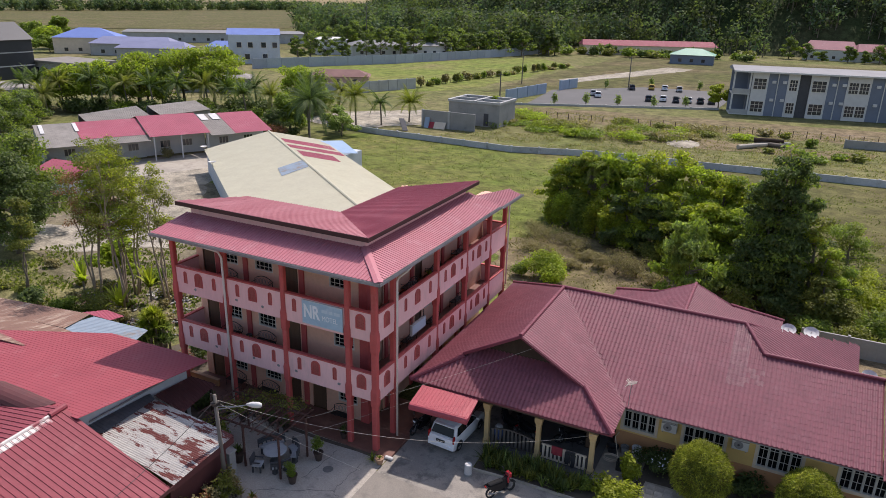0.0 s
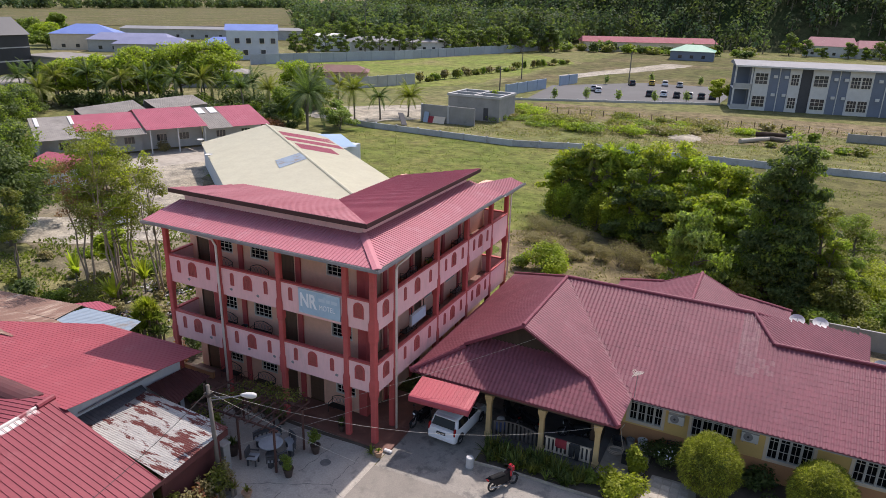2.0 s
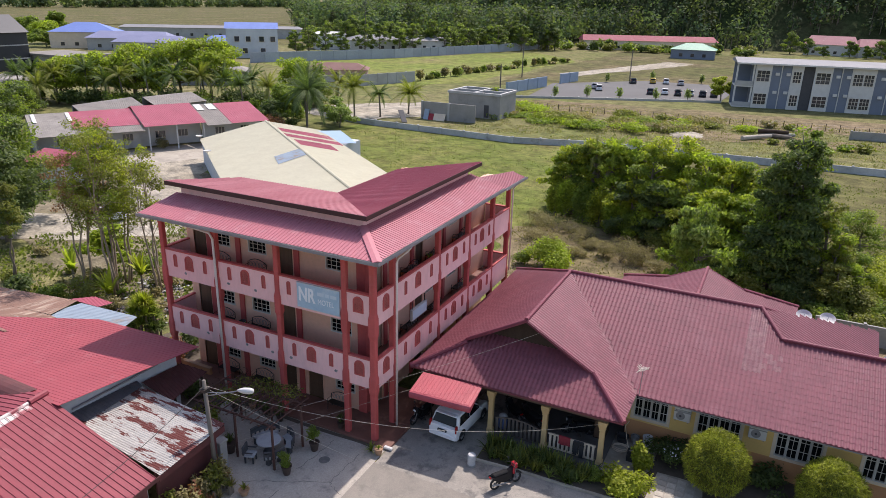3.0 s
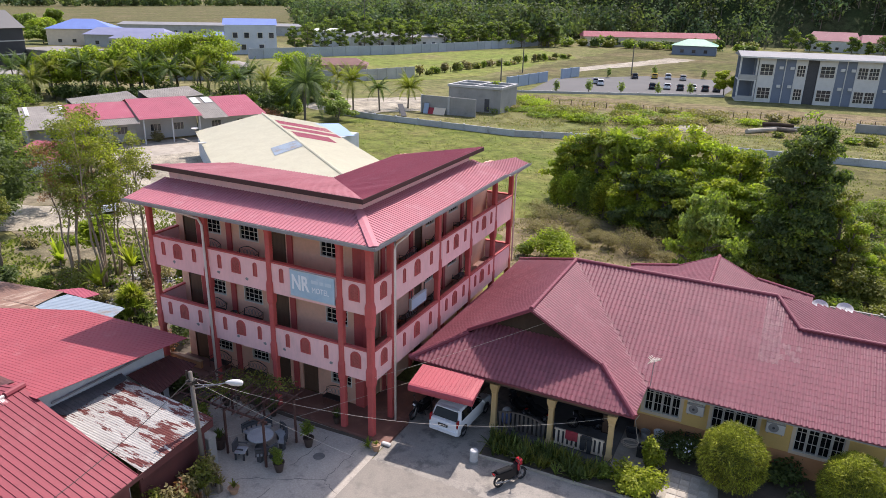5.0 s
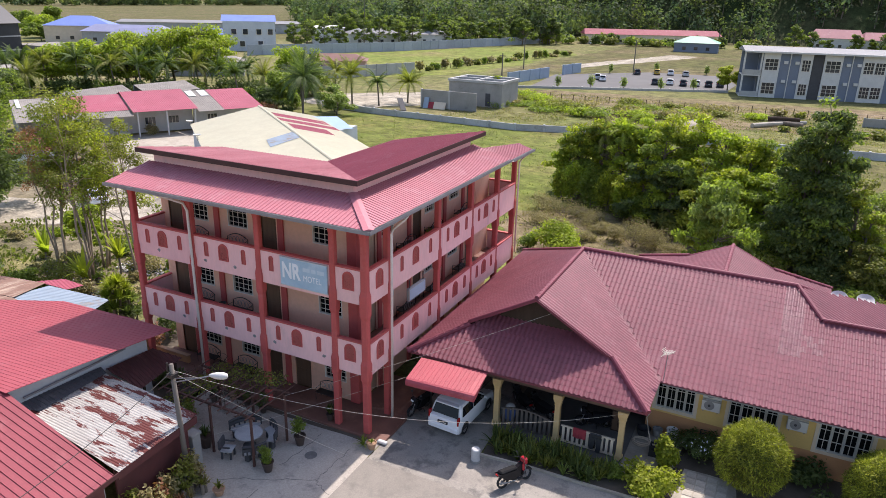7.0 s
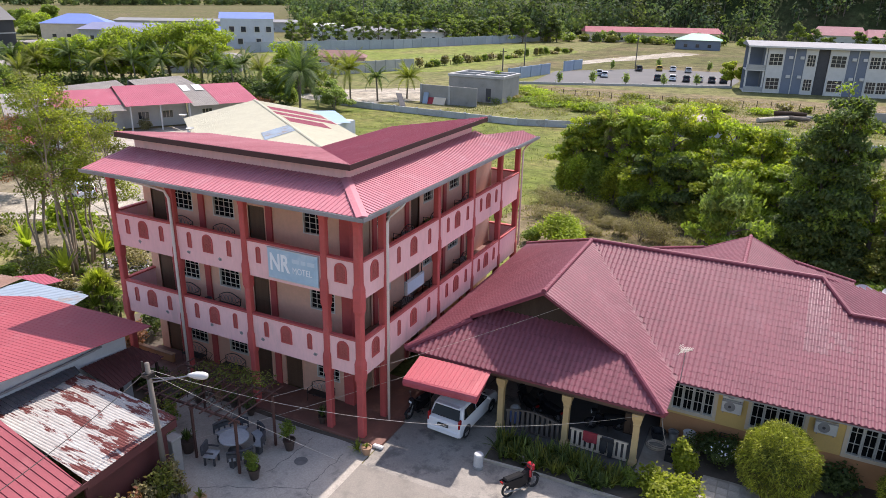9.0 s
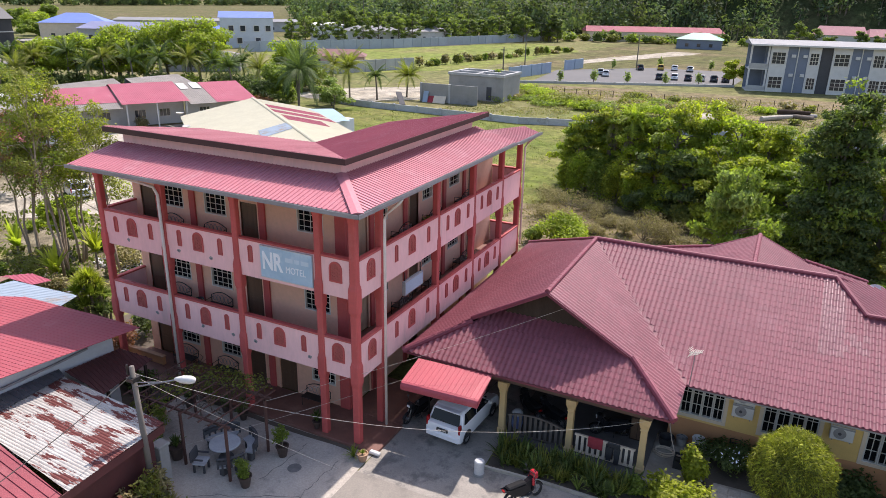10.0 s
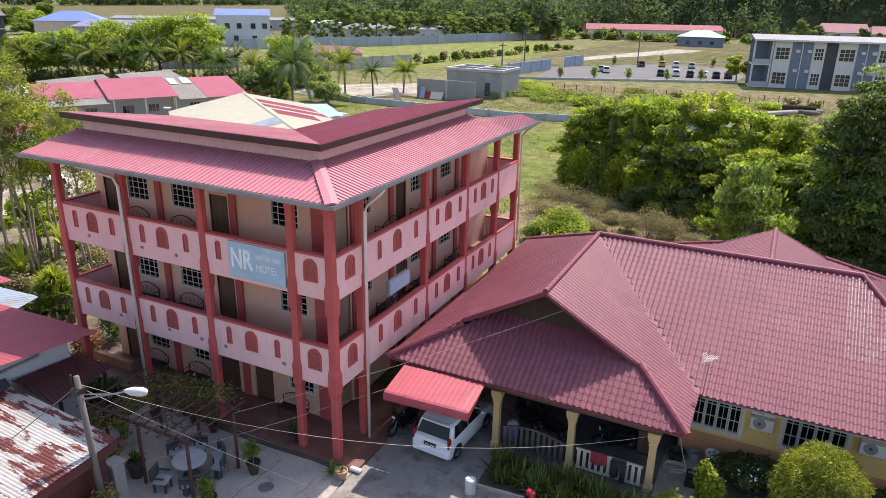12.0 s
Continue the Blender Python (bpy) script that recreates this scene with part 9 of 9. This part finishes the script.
# ---- verandah furniture ----
def scroll_bench(x, y, z, turn):
    """A wrought iron bench with an arched scrolled back."""
    b = thing("iron_bench", (0, 0, 0), "black wrought iron bench with scrolled back on the verandah", "bench", "verandah benches")
    lp = lambda nm, bm, m: part(nm, bm, m, b, local=True)
    lp("seat", box(bmesh.new(), -0.65, 0.65, -0.22, 0.22, 0.42, 0.46, 0.01), IRON)
    arch = [(-0.65 + 1.3 * i / 12, 0.24, 0.78 + 0.22 * math.sin(math.pi * i / 12)) for i in range(13)]
    lp("back_frame", tube(bmesh.new(), [(-0.65, 0.22, 0.44)] + arch + [(0.65, 0.22, 0.44)], 0.022, 6), IRON)
    for k in range(5):
        cx = -0.46 + 0.23 * k
        lp("scroll", tube(bmesh.new(), [(cx + 0.1 * math.cos(a * 0.7), 0.235, 0.66 + (0.13 + 0.04 * (2 - abs(2 - k))) * math.sin(a * 0.7)) for a in range(10)], 0.014, 5), GREYWHITE)
    for sx in (-0.6, 0.6):
        lp("arm", tube(bmesh.new(), [(sx, 0.22, 0.68), (sx, -0.2, 0.66), (sx, -0.22, 0.02)], 0.02, 6), IRON)
        lp("leg", tube(bmesh.new(), [(sx, 0.2, 0.44), (sx, 0.24, 0.02)], 0.02, 6), IRON)
    b.matrix_basis = pose(x, y, z, 0, 0, turn)
    return b


base_bench = scroll_bench(-8.6, 1.45, 7.0, 0)
for z in FLOORS:
    for x in (-11.2, -8.6):
        if not (z == 7.0 and x == -8.6):
            copy_thing(base_bench, pose(x, 1.45, z, 0, 0, 0))
copy_thing(base_bench, pose(-3.2, 1.4, FLOORS[0], 0, 0, 0))
for z in FLOORS[1:]:
    for y in (5.9, 8.9, 12.6):
        copy_thing(base_bench, pose(-1.3, y, z, 0, 0, -90))
for x, y, z in ((-9.35, 0.9, 3.5), (-1.0, 7.9, 7.0), (-1.2, 0.8, 3.5), (-3.7, 0.6, 7.0)):
    pot_plant(x, y, 0.2, 0.4, [WHITE, DARKPOT][int(z) % 2], LEAF_MID, 0.6, int(1000 + x * 7 + z), "potted plant on the verandah", 26, z)

# ---- palms and trees farther back ----
palm(-57.7, 70.9, 6.6, 201, "tall coconut palm beside the pasture wall", None, 6.4, 30)
palm(-60.5, 74.5, 5.6, 202, "coconut palm beside the pasture wall", None, 5.6, 26)
palm(-65.7, 91.6, 5.6, 203, "coconut palm on the sandy lot", LEAF_OLIVE, 4.6, 28)
palm(-58.6, 87.0, 5.8, 204, "coconut palm with yellowing fronds", LEAF_PALMY, 4.8, 30)
palm(-54.3, 89.5, 4.4, 205, "young slim palm on the sandy lot", LEAF_PALM, 3.6, 22)
palm(-51.6, 95.8, 4.0, 206, "young palm with yellow fronds", LEAF_PALMY, 4.6, 30)
for i, (x, y, h) in enumerate([(-127, 66, 5.5), (-122, 65, 6.5), (-117, 67, 6), (-112, 70, 7), (-108, 71, 5), (-104, 72, 6.5), (-99, 74, 6), (-95, 77, 6.5), (-91, 80, 6.5), (-88, 84, 5.5), (-85, 89, 5.5), (-124, 58, 5), (-102, 79, 7.5), (-80, 80, 5.5), (-76, 83, 5), (-106, 77, 7.5), (-94, 84, 7), (-115, 62, 4.5)]):
    palm(x, y, h * 0.95, 220 + i, "coconut palm in the grove behind the row houses", [LEAF_PALM, LEAF_PALM, LEAF_OLIVE][i % 3], 4.4, 26)
for i, (x, y, h, sp) in enumerate([(-115, 74, 10.0, 6.5), (-109, 79, 11.5, 7.0), (-102, 85, 13.0, 8.0), (-96, 88, 13.5, 7.5), (-120, 70, 9.0, 5.5), (-105, 78, 10.0, 6.0)]):
    tree("rain_tree", x, y, h, sp, [(LEAF_RAIN, 0.75), (LEAF_BRIGHT, 0.25)], 251 + 3 * i, "wide feathery bright green tree", 84, 9500, 0.26, droop=0.2, clump_r=0.2, crown_from=0.3, tier=0.5, group="rain trees")
for i, (x, y, h, sp) in enumerate([(-97, 41, 6.5, 3.4), (-102, 46, 7.0, 3.4), (-91, 33, 6.0, 3.2), (-108, 52, 6.5, 3.4), (-113, 57, 6.0, 3.2)]):
    tree("tree", x, y, h, sp, [(LEAF_DARK, 0.6), (LEAF_MID, 0.4)], 1700 + i, "dark leafy tree behind the row houses", 22, 4200, 0.2, crown_from=0.08, group="trees round the row houses")
for i, (x, y, w, h) in enumerate([(-73, 33, 2.6, 1.4), (-69, 40, 2.2, 1.3), (-66, 46.5, 2.0, 1.8), (-78, 30, 3.0, 1.8), (-71, 30.5, 2.4, 1.2)]):
    shrub("shrub", x, y, w, h, [LEAF_OLIVE, LEAF_MID, LEAF_DRY][i % 3], 1720 + i, "garden bush before the row houses", 900, 0.14, group="row garden bushes")
for i, (x, y, w, h) in enumerate([(-126, 63, 6, 3.0), (-120, 64, 6, 3.6), (-114, 67, 6, 3.2), (-109, 69, 6, 3.4), (-104, 71, 6, 3.6), (-99, 73, 6, 3.4), (-95, 76, 6, 3.8), (-90, 79, 6, 3.6), (-86, 83, 6, 3.6), (-82, 87, 6, 3.2), (-79, 80, 5, 2.6), (-84, 77, 5, 2.6), (-118, 60, 6, 2.6), (-130, 58, 6, 3.2)]):
    shrub("shrub", x, y, w, h, [LEAF_DARK, LEAF_MID, LEAF_DARK][i % 3], 1600 + i, "dark green undergrowth beneath the palms", 1100, 0.3, group="grove undergrowth")
tree("tree", -84, 101, 9.0, 4.4, LEAF_BRIGHT, 254, "leafy green tree beyond the row houses", 34, 5500, 0.26, crown_from=0.1)
tree("tree", -77, 98, 8.5, 3.8, LEAF_MID, 255, "leafy green tree beyond the row houses", 34, 5000, 0.26, crown_from=0.1)
tree("tree", -72, 93, 7.0, 3.4, LEAF_MID, 269, "leafy green tree beyond the row houses", 34, 5000, 0.24, crown_from=0.1)
tree("tree", -66, 76, 6.5, 3.4, LEAF_MID, 256, "green garden tree beside the row houses", 22, 7500, 0.22, crown_from=0.1)
tree("tree", -62.5, 68, 4.8, 2.6, LEAF_DARK, 257, "dark green tree with reddish leaves", 18, 5000, 0.2, crown_from=0.1)
shrub("shrub", -62, 66.5, 4.5, 3.0, LEAF_RUST, 1480, "reddish brown bush beside the row houses", 2400, 0.16)
tree("tree", -57, 79, 5.0, 2.4, LEAF_PALE, 258, "pale green tree beside the pasture", 12, 2800, 0.24)
tree("tree", -54, 75.5, 3.6, 2.4, LEAF_PALE, 259, "pale flowering bush-like tree", 12, 2600, 0.2)
for i, (x, y, h) in enumerate([(20, 366, 9), (27, 364, 5), (38, 365, 8), (45, 362, 6), (51, 366, 9), (12, 372, 11)]):
    tree("tree", x, y, h, h * 0.4, [(LEAF_MID, 0.6), (LEAF_DARK, 0.4)], 1500 + i, "leafy tree before the red-roofed houses", 16, 1600, 0.5, crown_from=0.1, group="far garden trees")
tree("tree", -300, 185, 10, 7, LEAF_MID, 260, "broad green tree beyond the compound", 18, 3500, 0.8)
tree("tree", -272, 176, 9, 7, LEAF_BRIGHT, 261, "broad green tree beyond the compound", 18, 3500, 0.8)
tree("tree", -257, 163, 7, 5, LEAF_MID, 262, "green tree by the blue roofed house", 14, 2500, 0.7)
tree("tree", -330, 220, 11, 6, LEAF_MID, 263, "lone dark tree in the far field", 14, 2500, 0.9)
tree("tree", -165, 166, 5.5, 3.0, LEAF_MID, 264, "small tree before the pale house", 12, 2000, 0.4)
tree("tree", -38, 108.5, 5.0, 2.2, LEAF_BRIGHT, 265, "small bright tree by the shell building", 12, 2000, 0.3)
tree("tree", 1.2, 156.5, 6.0, 2.8, LEAF_YEL, 266, "yellow-green tree at the block's end", 12, 2600, 0.35)
for i, (x, y, h) in enumerate([(-158, 197, 10), (-157, 204, 11), (-154, 211, 11), (-150, 216, 9), (-145, 226, 12), (-142, 233, 13), (-138, 242, 11), (-135, 249, 12), (-134, 264, 14), (-130, 271, 13), (-126, 262, 9)]):
    tree("tree", x, y, h, 4.2 if h > 10 else 3.4, [(LEAF_DARK, 0.6), (LEAF_MID, 0.4)], 1400 + i, "leafy tree before the silver-roofed houses", 34, 2200, 0.38, crown_from=0.15, clump_r=0.22, tier=0.6, group="compound trees")
for i in range(24):
    f = i / 23
    rng = random.Random(300 + i)
    tree("tree", -178 + 88 * f + rng.uniform(-4, 4), 236 + 62 * f + rng.uniform(-6, 10), rng.uniform(10, 15), rng.uniform(4.5, 6.5), [(LEAF_DARK, 0.7), (LEAF_MID, 0.3)], 310 + i, "tree in the line behind the compound wall", 34, 2000, 0.5, crown_from=0.15, clump_r=0.22, tier=0.6, group="compound trees")
for i in range(22):
    f = i / 21
    rng = random.Random(330 + i)
    shrub("shrub", -79 + 15 * f + rng.uniform(-1, 1), 150 + 92 * f, rng.uniform(1.6, 4.2), rng.uniform(1.0, 3.2), [LEAF_DRY, LEAF_OLIVE, LEAF_MID][i % 3], 340 + i, "scrubby bush along the meadow fence", 420, 0.36, group="fence bushes")
for i in range(46):
    rng = random.Random(360 + i)
    x, y = rng.uniform(-38, 14), rng.uniform(99, 117)
    if x > -4 and y < 110:
        x, y = x - 12, y + 4
    shrub("shrub", x, y, rng.uniform(3.5, 8), rng.uniform(0.8, 1.9), [LEAF_BRIGHT, LEAF_OLIVE, LEAF_MID, LEAF_OLIVE, LEAF_DRY][i % 5], 370 + i, "rough green bush in the waste ground", 1100, 0.2, group="waste ground bushes")
for i in range(14):
    rng = random.Random(400 + i)
    shrub("shrub", rng.uniform(12, 45), rng.uniform(90, 122), rng.uniform(2, 4), rng.uniform(0.8, 1.6), [LEAF_MID, LEAF_OLIVE, LEAF_DRY][i % 3], 410 + i, "rough bush in the waste ground", 320, 0.3, group="waste ground bushes")
for i, (x, y) in enumerate([(-35, 139), (-28, 142.4), (-21, 145.8), (-13, 149.6), (-6, 153), (-33, 181), (-22, 193.5), (-8, 195)]):
    shrub("young_tree", x, y, 1.8, 3.2, LEAF_PALE, 430 + i, "thin young tree planted by the car park", 240, 0.25, group="car park saplings")
for i in range(24):
    rng = random.Random(450 + i)
    shrub("shrub", -96 + 92 * i / 23 + rng.uniform(-3, 3), 318 + 26 * i / 23 - 8 * (i % 2) + rng.uniform(-4, 4), rng.uniform(5, 9), rng.uniform(3, 6), [LEAF_MID, LEAF_OLIVE, LEAF_DARK][i % 3], 470 + i, "bushy tree near the long red roof", 360, 0.7, group="far garden trees")
heap = thing("sand_heap", (0.8, 103.5, 0), "low spread heap of pale sand", "sand heap")
hv, hf = [(0.8, 103.5, 0.45)], []
for k, (f, z) in enumerate(((0.3, 0.4), (0.6, 0.28), (0.85, 0.14), (1.0, 0.02))):
    for q in range(20):
        a = q * math.pi / 10
        w = f * (1 + 0.25 * noise.noise((3 * math.cos(a), 3 * math.sin(a), k * 0.3)))
        hv.append((0.8 + 3.0 * w * math.cos(a), 103.5 + 4.2 * w * math.sin(a), z * (1 + 0.3 * noise.noise((q * 0.7, k, 4.1)))))
hf += [(0, 1 + q, 1 + (q + 1) % 20) for q in range(20)]
hf += [(1 + k * 20 + q, 21 + k * 20 + q, 21 + k * 20 + (q + 1) % 20, 1 + k * 20 + (q + 1) % 20) for k in range(3) for q in range(20)]
bm = bmesh.new()
vs = [bm.verts.new(p) for p in hv]
for q in hf:
    bm.faces.new([vs[i] for i in q])
part("heap", bm, SAND, heap, smooth=True)
log = thing("felled_log", (14, 107.5, 0), "pale felled logs lying in rough ground", "log")
for i, (x, y, l, a) in enumerate(((12.2, 106.0, 6.5, 48), (15, 109.0, 5.5, -14), (15.8, 110.4, 5, 22), (14.6, 109.6, 5, 5))):
    c, s_ = math.cos(radians(a)), math.sin(radians(a))
    z = 1.0 if i == 3 else 0.4
    part("trunk", tube(bmesh.new(), [(x - l / 2 * c, y - l / 2 * s_, z), (x, y + 0.1, z + 0.08), (x + l / 2 * c, y + l / 2 * s_, z + 0.1)], [0.42, 0.38, 0.3], 10), [PALE_CONC, BARK, CEMENT, WOOD][i], log)
for i, (x, y, z) in enumerate(((-20, 339, 9), (-58, 178, 9), (-160, 250, 22), (-28, 190, 9), (-45, 128, 8))):
    p = thing("utility_pole", (x, y, 0), "thin grey utility pole", "pole", "far poles")
    part("pole", tube(bmesh.new(), [(x, y, 0), (x, y, z)], [0.18, 0.12], 6), POLE, p)
    part("cross_arm", boxed(x - 0.8, x + 0.8, y - 0.05, y + 0.05, z - 0.7, z - 0.55), POLE, p)

# ---- far woods ----
rngw = np.random.default_rng(77)
cs, rs, tr, back_c, back_r = [], [], [], [], []
tries = 0
while len(cs) < 1900 and tries < 90000:
    tries += 1
    x, y = rngw.uniform(-640, 240), rngw.uniform(280, 760)
    base = 395.0 if x > -215 else (395 + (-215 - x) * 1.1 if x > -415 else 615 + (x + 415) * 1.1)
    edge = 292 if -215 < x < -92 else (366 if -92 <= x < 0 else (398 if 0 <= x < 66 else (345 if x >= 66 else base - (103 if x > -415 else 75))))
    edge += 20 * noise.noise((x * 0.02, 7.7, 0))
    if y < edge or y > base + 330 or x < 10 - 0.737 * (y + 24) + 70 * noise.noise((y * 0.03, x * 0.03, 2.2)):
        continue
    far = y > max(edge + 95, base + 42)
    if far and len(back_c) > 1500:
        continue
    z = ridge_height(x, y)
    h = rngw.uniform(9, 21) * (0.7 if y < edge + 12 else 1.0)
    r = h * rngw.uniform(0.24, 0.42)
    (back_c if far else cs).append((x, y, z + h * 0.6))
    (back_r if far else rs).append((r, r, h * rngw.uniform(0.36, 0.46)))
    if y < edge + 30:
        tr.append((x, y, z, h))
v, f = leaves(np.array(cs), np.array(rs), 165000, 0.86, 78, flat=0.3, shell=0.6, aspect=0.7)
v2, f2 = leaves(np.array(back_c), np.array(back_r), 42000, 1.5, 79, flat=0.35, shell=0.5, aspect=0.7)
# low belt of trees beyond the dry field
belt_c, belt_r = [], []
for i in range(330):
    k = rngw.uniform(0, 1)
    h = rngw.uniform(10, 19)
    belt_c.append((-835 - 60 * k - 45 * rngw.random(), 420 + 800 * k, h * 0.55))
    belt_r.append((h * 0.5, h * 0.5, h * 0.5))
v3, f3 = leaves(np.array(belt_c), np.array(belt_r), 24000, 1.6, 80, flat=0.35, shell=0.5, aspect=0.7)
f2, f3 = f2 + len(v), f3 + len(v) + len(v2)
v, f = np.concatenate([v, v2, v3]), np.concatenate([f, f2, f3])
woods = raw("far_woods", v, f, LEAF_FAR)
tagged(woods, "dense dark green forest covering the hill", "forest", kind="stuff")
bm = bmesh.new()
for x, y, z, h in tr[:500]:
    tube(bm, [(x, y, z - 0.5), (x + h * 0.02, y, z + h * 0.7)], [0.25, 0.12], 4, cap=False)
tagged(part("far_trunks", bm, BARK, None), "pale trunks at the edge of the wood", "tree trunks", kind="stuff")


# ---- grass tufts ----
def tufts(name, boxes_, count, size, mat, seed, label):
    rng = np.random.default_rng(seed)
    pts = []
    areas = np.array([(b[1] - b[0]) * (b[3] - b[2]) for b in boxes_], float)
    for b, k in zip(boxes_, (areas / areas.sum() * count).astype(int)):
        q = np.stack([rng.uniform(b[0], b[1], k), rng.uniform(b[2], b[3], k)], 1)
        keep = np.array([noise.noise((p[0] * 0.25, p[1] * 0.25, seed)) > -0.12 for p in q])
        pts.append(q[keep])
    p = np.concatenate(pts)
    k = len(p)
    a = rng.uniform(0, 6.28, k)
    s = size * rng.uniform(0.5, 1.4, k)
    dx, dy = np.cos(a) * s * 0.5, np.sin(a) * s * 0.5
    lx, ly = rng.normal(size=k) * s * 0.4, rng.normal(size=k) * s * 0.4
    z = np.full(k, 0.02)
    q = np.stack([np.stack([p[:, 0] - dx, p[:, 1] - dy, z], 1), np.stack([p[:, 0] + dx, p[:, 1] + dy, z], 1),
                  np.stack([p[:, 0] + dx * 0.5 + lx, p[:, 1] + dy * 0.5 + ly, z + s], 1), np.stack([p[:, 0] - dx * 0.5 + lx, p[:, 1] - dy * 0.5 + ly, z + s * 0.9], 1)], 1)
    return tagged(raw(name, q.reshape(-1, 3), np.arange(k * 4).reshape(-1, 4), mat), label, "grass", kind="stuff")


tufts("pasture_grass", [(-36, 12, 24, 79), (-52, -36, 40, 79)], 16000, 0.1, GRASS_TUFT, 3, "short green pasture grass")
tufts("lot_grass", [(-45, -17, 2, 22)], 9000, 0.18, GRASS_TUFT, 4, "patchy grass in the dirt lot")
tufts("dry_grass", [(-8, 12, 23, 40), (-40, 45, 88, 130)], 26000, 0.13, GRASS_DRY, 6, "dry straw-coloured grass")
tufts("waste_grass", [(-40, 45, 86, 128), (8, 45, 27, 82)], 24000, 0.13, GRASS_TUFT, 8, "rough green grass in waste ground")

for i in range(34):
    rng = random.Random(1300 + i)
    y = -6.3 - i * 0.15
    spray("bromeliad", -4.1 + rng.uniform(-0.35, 0.5), y, 0.0, rng.uniform(0.4, 0.7), 30, 0.05, [LEAF_RUST, LEAF_DRY, LEAF_OLIVE, LEAF_DARK, LEAF_DRY][i % 5], 1310 + i, "brownish strap-leaved plant beside the shed", lean=0.95, stem=rng.uniform(0.2, 0.8), group="shed plants")


# ---- roof tiles, the single ones nearest first ----
def tile_arrays():
    cu = np.linspace(0.0, 1.0, 9)
    ch = 0.045 * (0.5 - 0.5 * np.cos(2 * math.pi * cu)) ** 1.3
    v = [(u * TW, 0.7 * h, h + 0.012) for u, h in zip(cu, ch)] + [(u * TW, TL * 1.17, h * 0.95 + 0.001) for u, h in zip(cu, ch)] + [(u * TW, 0.7 * h, h + 0.012) for u, h in zip(cu, ch)] + [(u * TW, 0.7 * h, h - 0.002) for u, h in zip(cu, ch)]
    k = len(cu)
    f = [(i, i + 1, k + i + 1, k + i) for i in range(k - 1)] + [(3 * k + i, 3 * k + i + 1, 2 * k + i + 1, 2 * k + i) for i in range(k - 1)]
    return np.array(v), np.array(f)


tv, tf = tile_arrays()
tile_mesh = bpy.data.meshes.new("roof_tile")
tile_mesh.from_pydata([tuple(v) for v in tv], [], [tuple(int(i) for i in f) for f in tf])
tile_mesh.materials.append(TILE)
tile_mesh.shade_smooth()
home = world_of(bungalow)
singles = 0
for corners, along in PLANES:
    o, u, v, nrm = plane_frame(corners, along)
    poly = [((Vector(c) - o).dot(u), (Vector(c) - o).dot(v)) for c in corners]
    ulo, uhi = min(p[0] for p in poly), max(p[0] for p in poly)
    vlo, vhi = min(p[1] for p in poly), max(p[1] for p in poly)
    bm = prism(bmesh.new(), [Vector(c) - nrm * 0.05 for c in corners], tuple(nrm * 0.04))
    part("roof_deck", bm, TILE, bungalow)
    rest_v, rest_f, pale_v, pale_f = [], [], [], []
    basis = Matrix((u, v, nrm)).transposed().to_4x4()
    skirt_plane = corners in (PLANES[2][0], PLANES[3][0])
    tl = TL if skirt_plane else TLM
    nb = np.array(basis.to_3x3()) * np.array((1, tl / TL, 1))
    for j in range(int((vhi - vlo) / tl) + 1):
        for i in range(int((uhi - ulo) / TW) + 1):
            pu, pv = ulo + i * TW, vlo + j * tl
            if not inside(poly, (pu + TW / 2, pv + tl / 2)):
                continue
            p = o + u * pu + v * pv
            if corners is PLANES[2][0] and singles < 300:
                t = new("roof_tile", tile_mesh)
                t.parent = bungalow
                t.matrix_basis = Matrix.Translation(p - home) @ basis
                singles += 1
            elif 16.3 < p.x < 17.2 and 8.0 < p.y < 11.9 or (17.25 < p.x < 18.0 and 8.3 < p.y < 9.3 and (i + j) % 3):
                pale_f.append(tf + len(pale_v) * len(tv))
                pale_v.append(tv @ nb.T + np.array(p))
            else:
                rest_f.append(tf + len(rest_v) * len(tv))
                rest_v.append(tv @ nb.T + np.array(p))
    if rest_v:
        tagged(raw("roof_tiles", np.concatenate(rest_v), np.concatenate(rest_f), TILE, bungalow, smooth=True), kind="stuff")
    if pale_v and corners[0][1] == MEY:
        tagged(raw("replaced_tiles", np.concatenate(pale_v), np.concatenate(pale_f), TILE_PALE, bungalow, smooth=True, label="paler replaced roof tiles"), kind="stuff")
    elif pale_v:
        tagged(raw("roof_tiles", np.concatenate(pale_v), np.concatenate(pale_f), TILE, bungalow, smooth=True), kind="stuff")

# square pavers of the garden path
bm = box(bmesh.new(), -0.2, 0.2, -0.2, 0.2, 0.0, 0.03, 0.012)
paver_mesh = bpy.data.meshes.new("paver")
bm.to_mesh(paver_mesh)
bm.free()
paver_mesh.materials.append(surface("pale_paver", (0.42, 0.38, 0.32), (0.34, 0.305, 0.255), 1.5, 0.9, fine=12, bump=0.2, vary=0.22))
path_at = world_of(garden_path)
PATH_EDGE = [(13.5, -1.2), (16.8, -1.2), (15.75, 2.0), (15.55, 4.4), (13.7, 4.4), (13.5, 2.2)]
for j in range(14):
    for i in range(9):
        x, y = 13.5 + 0.43 * i, -1.0 + 0.43 * j
        if inside(PATH_EDGE, (x - 0.2, y)) and inside(PATH_EDGE, (x + 0.2, y)):
            o = new("paver", paver_mesh)
            o.parent = garden_path
            o.matrix_basis = Matrix.Translation(Vector((x, y, 0.024)) - path_at)
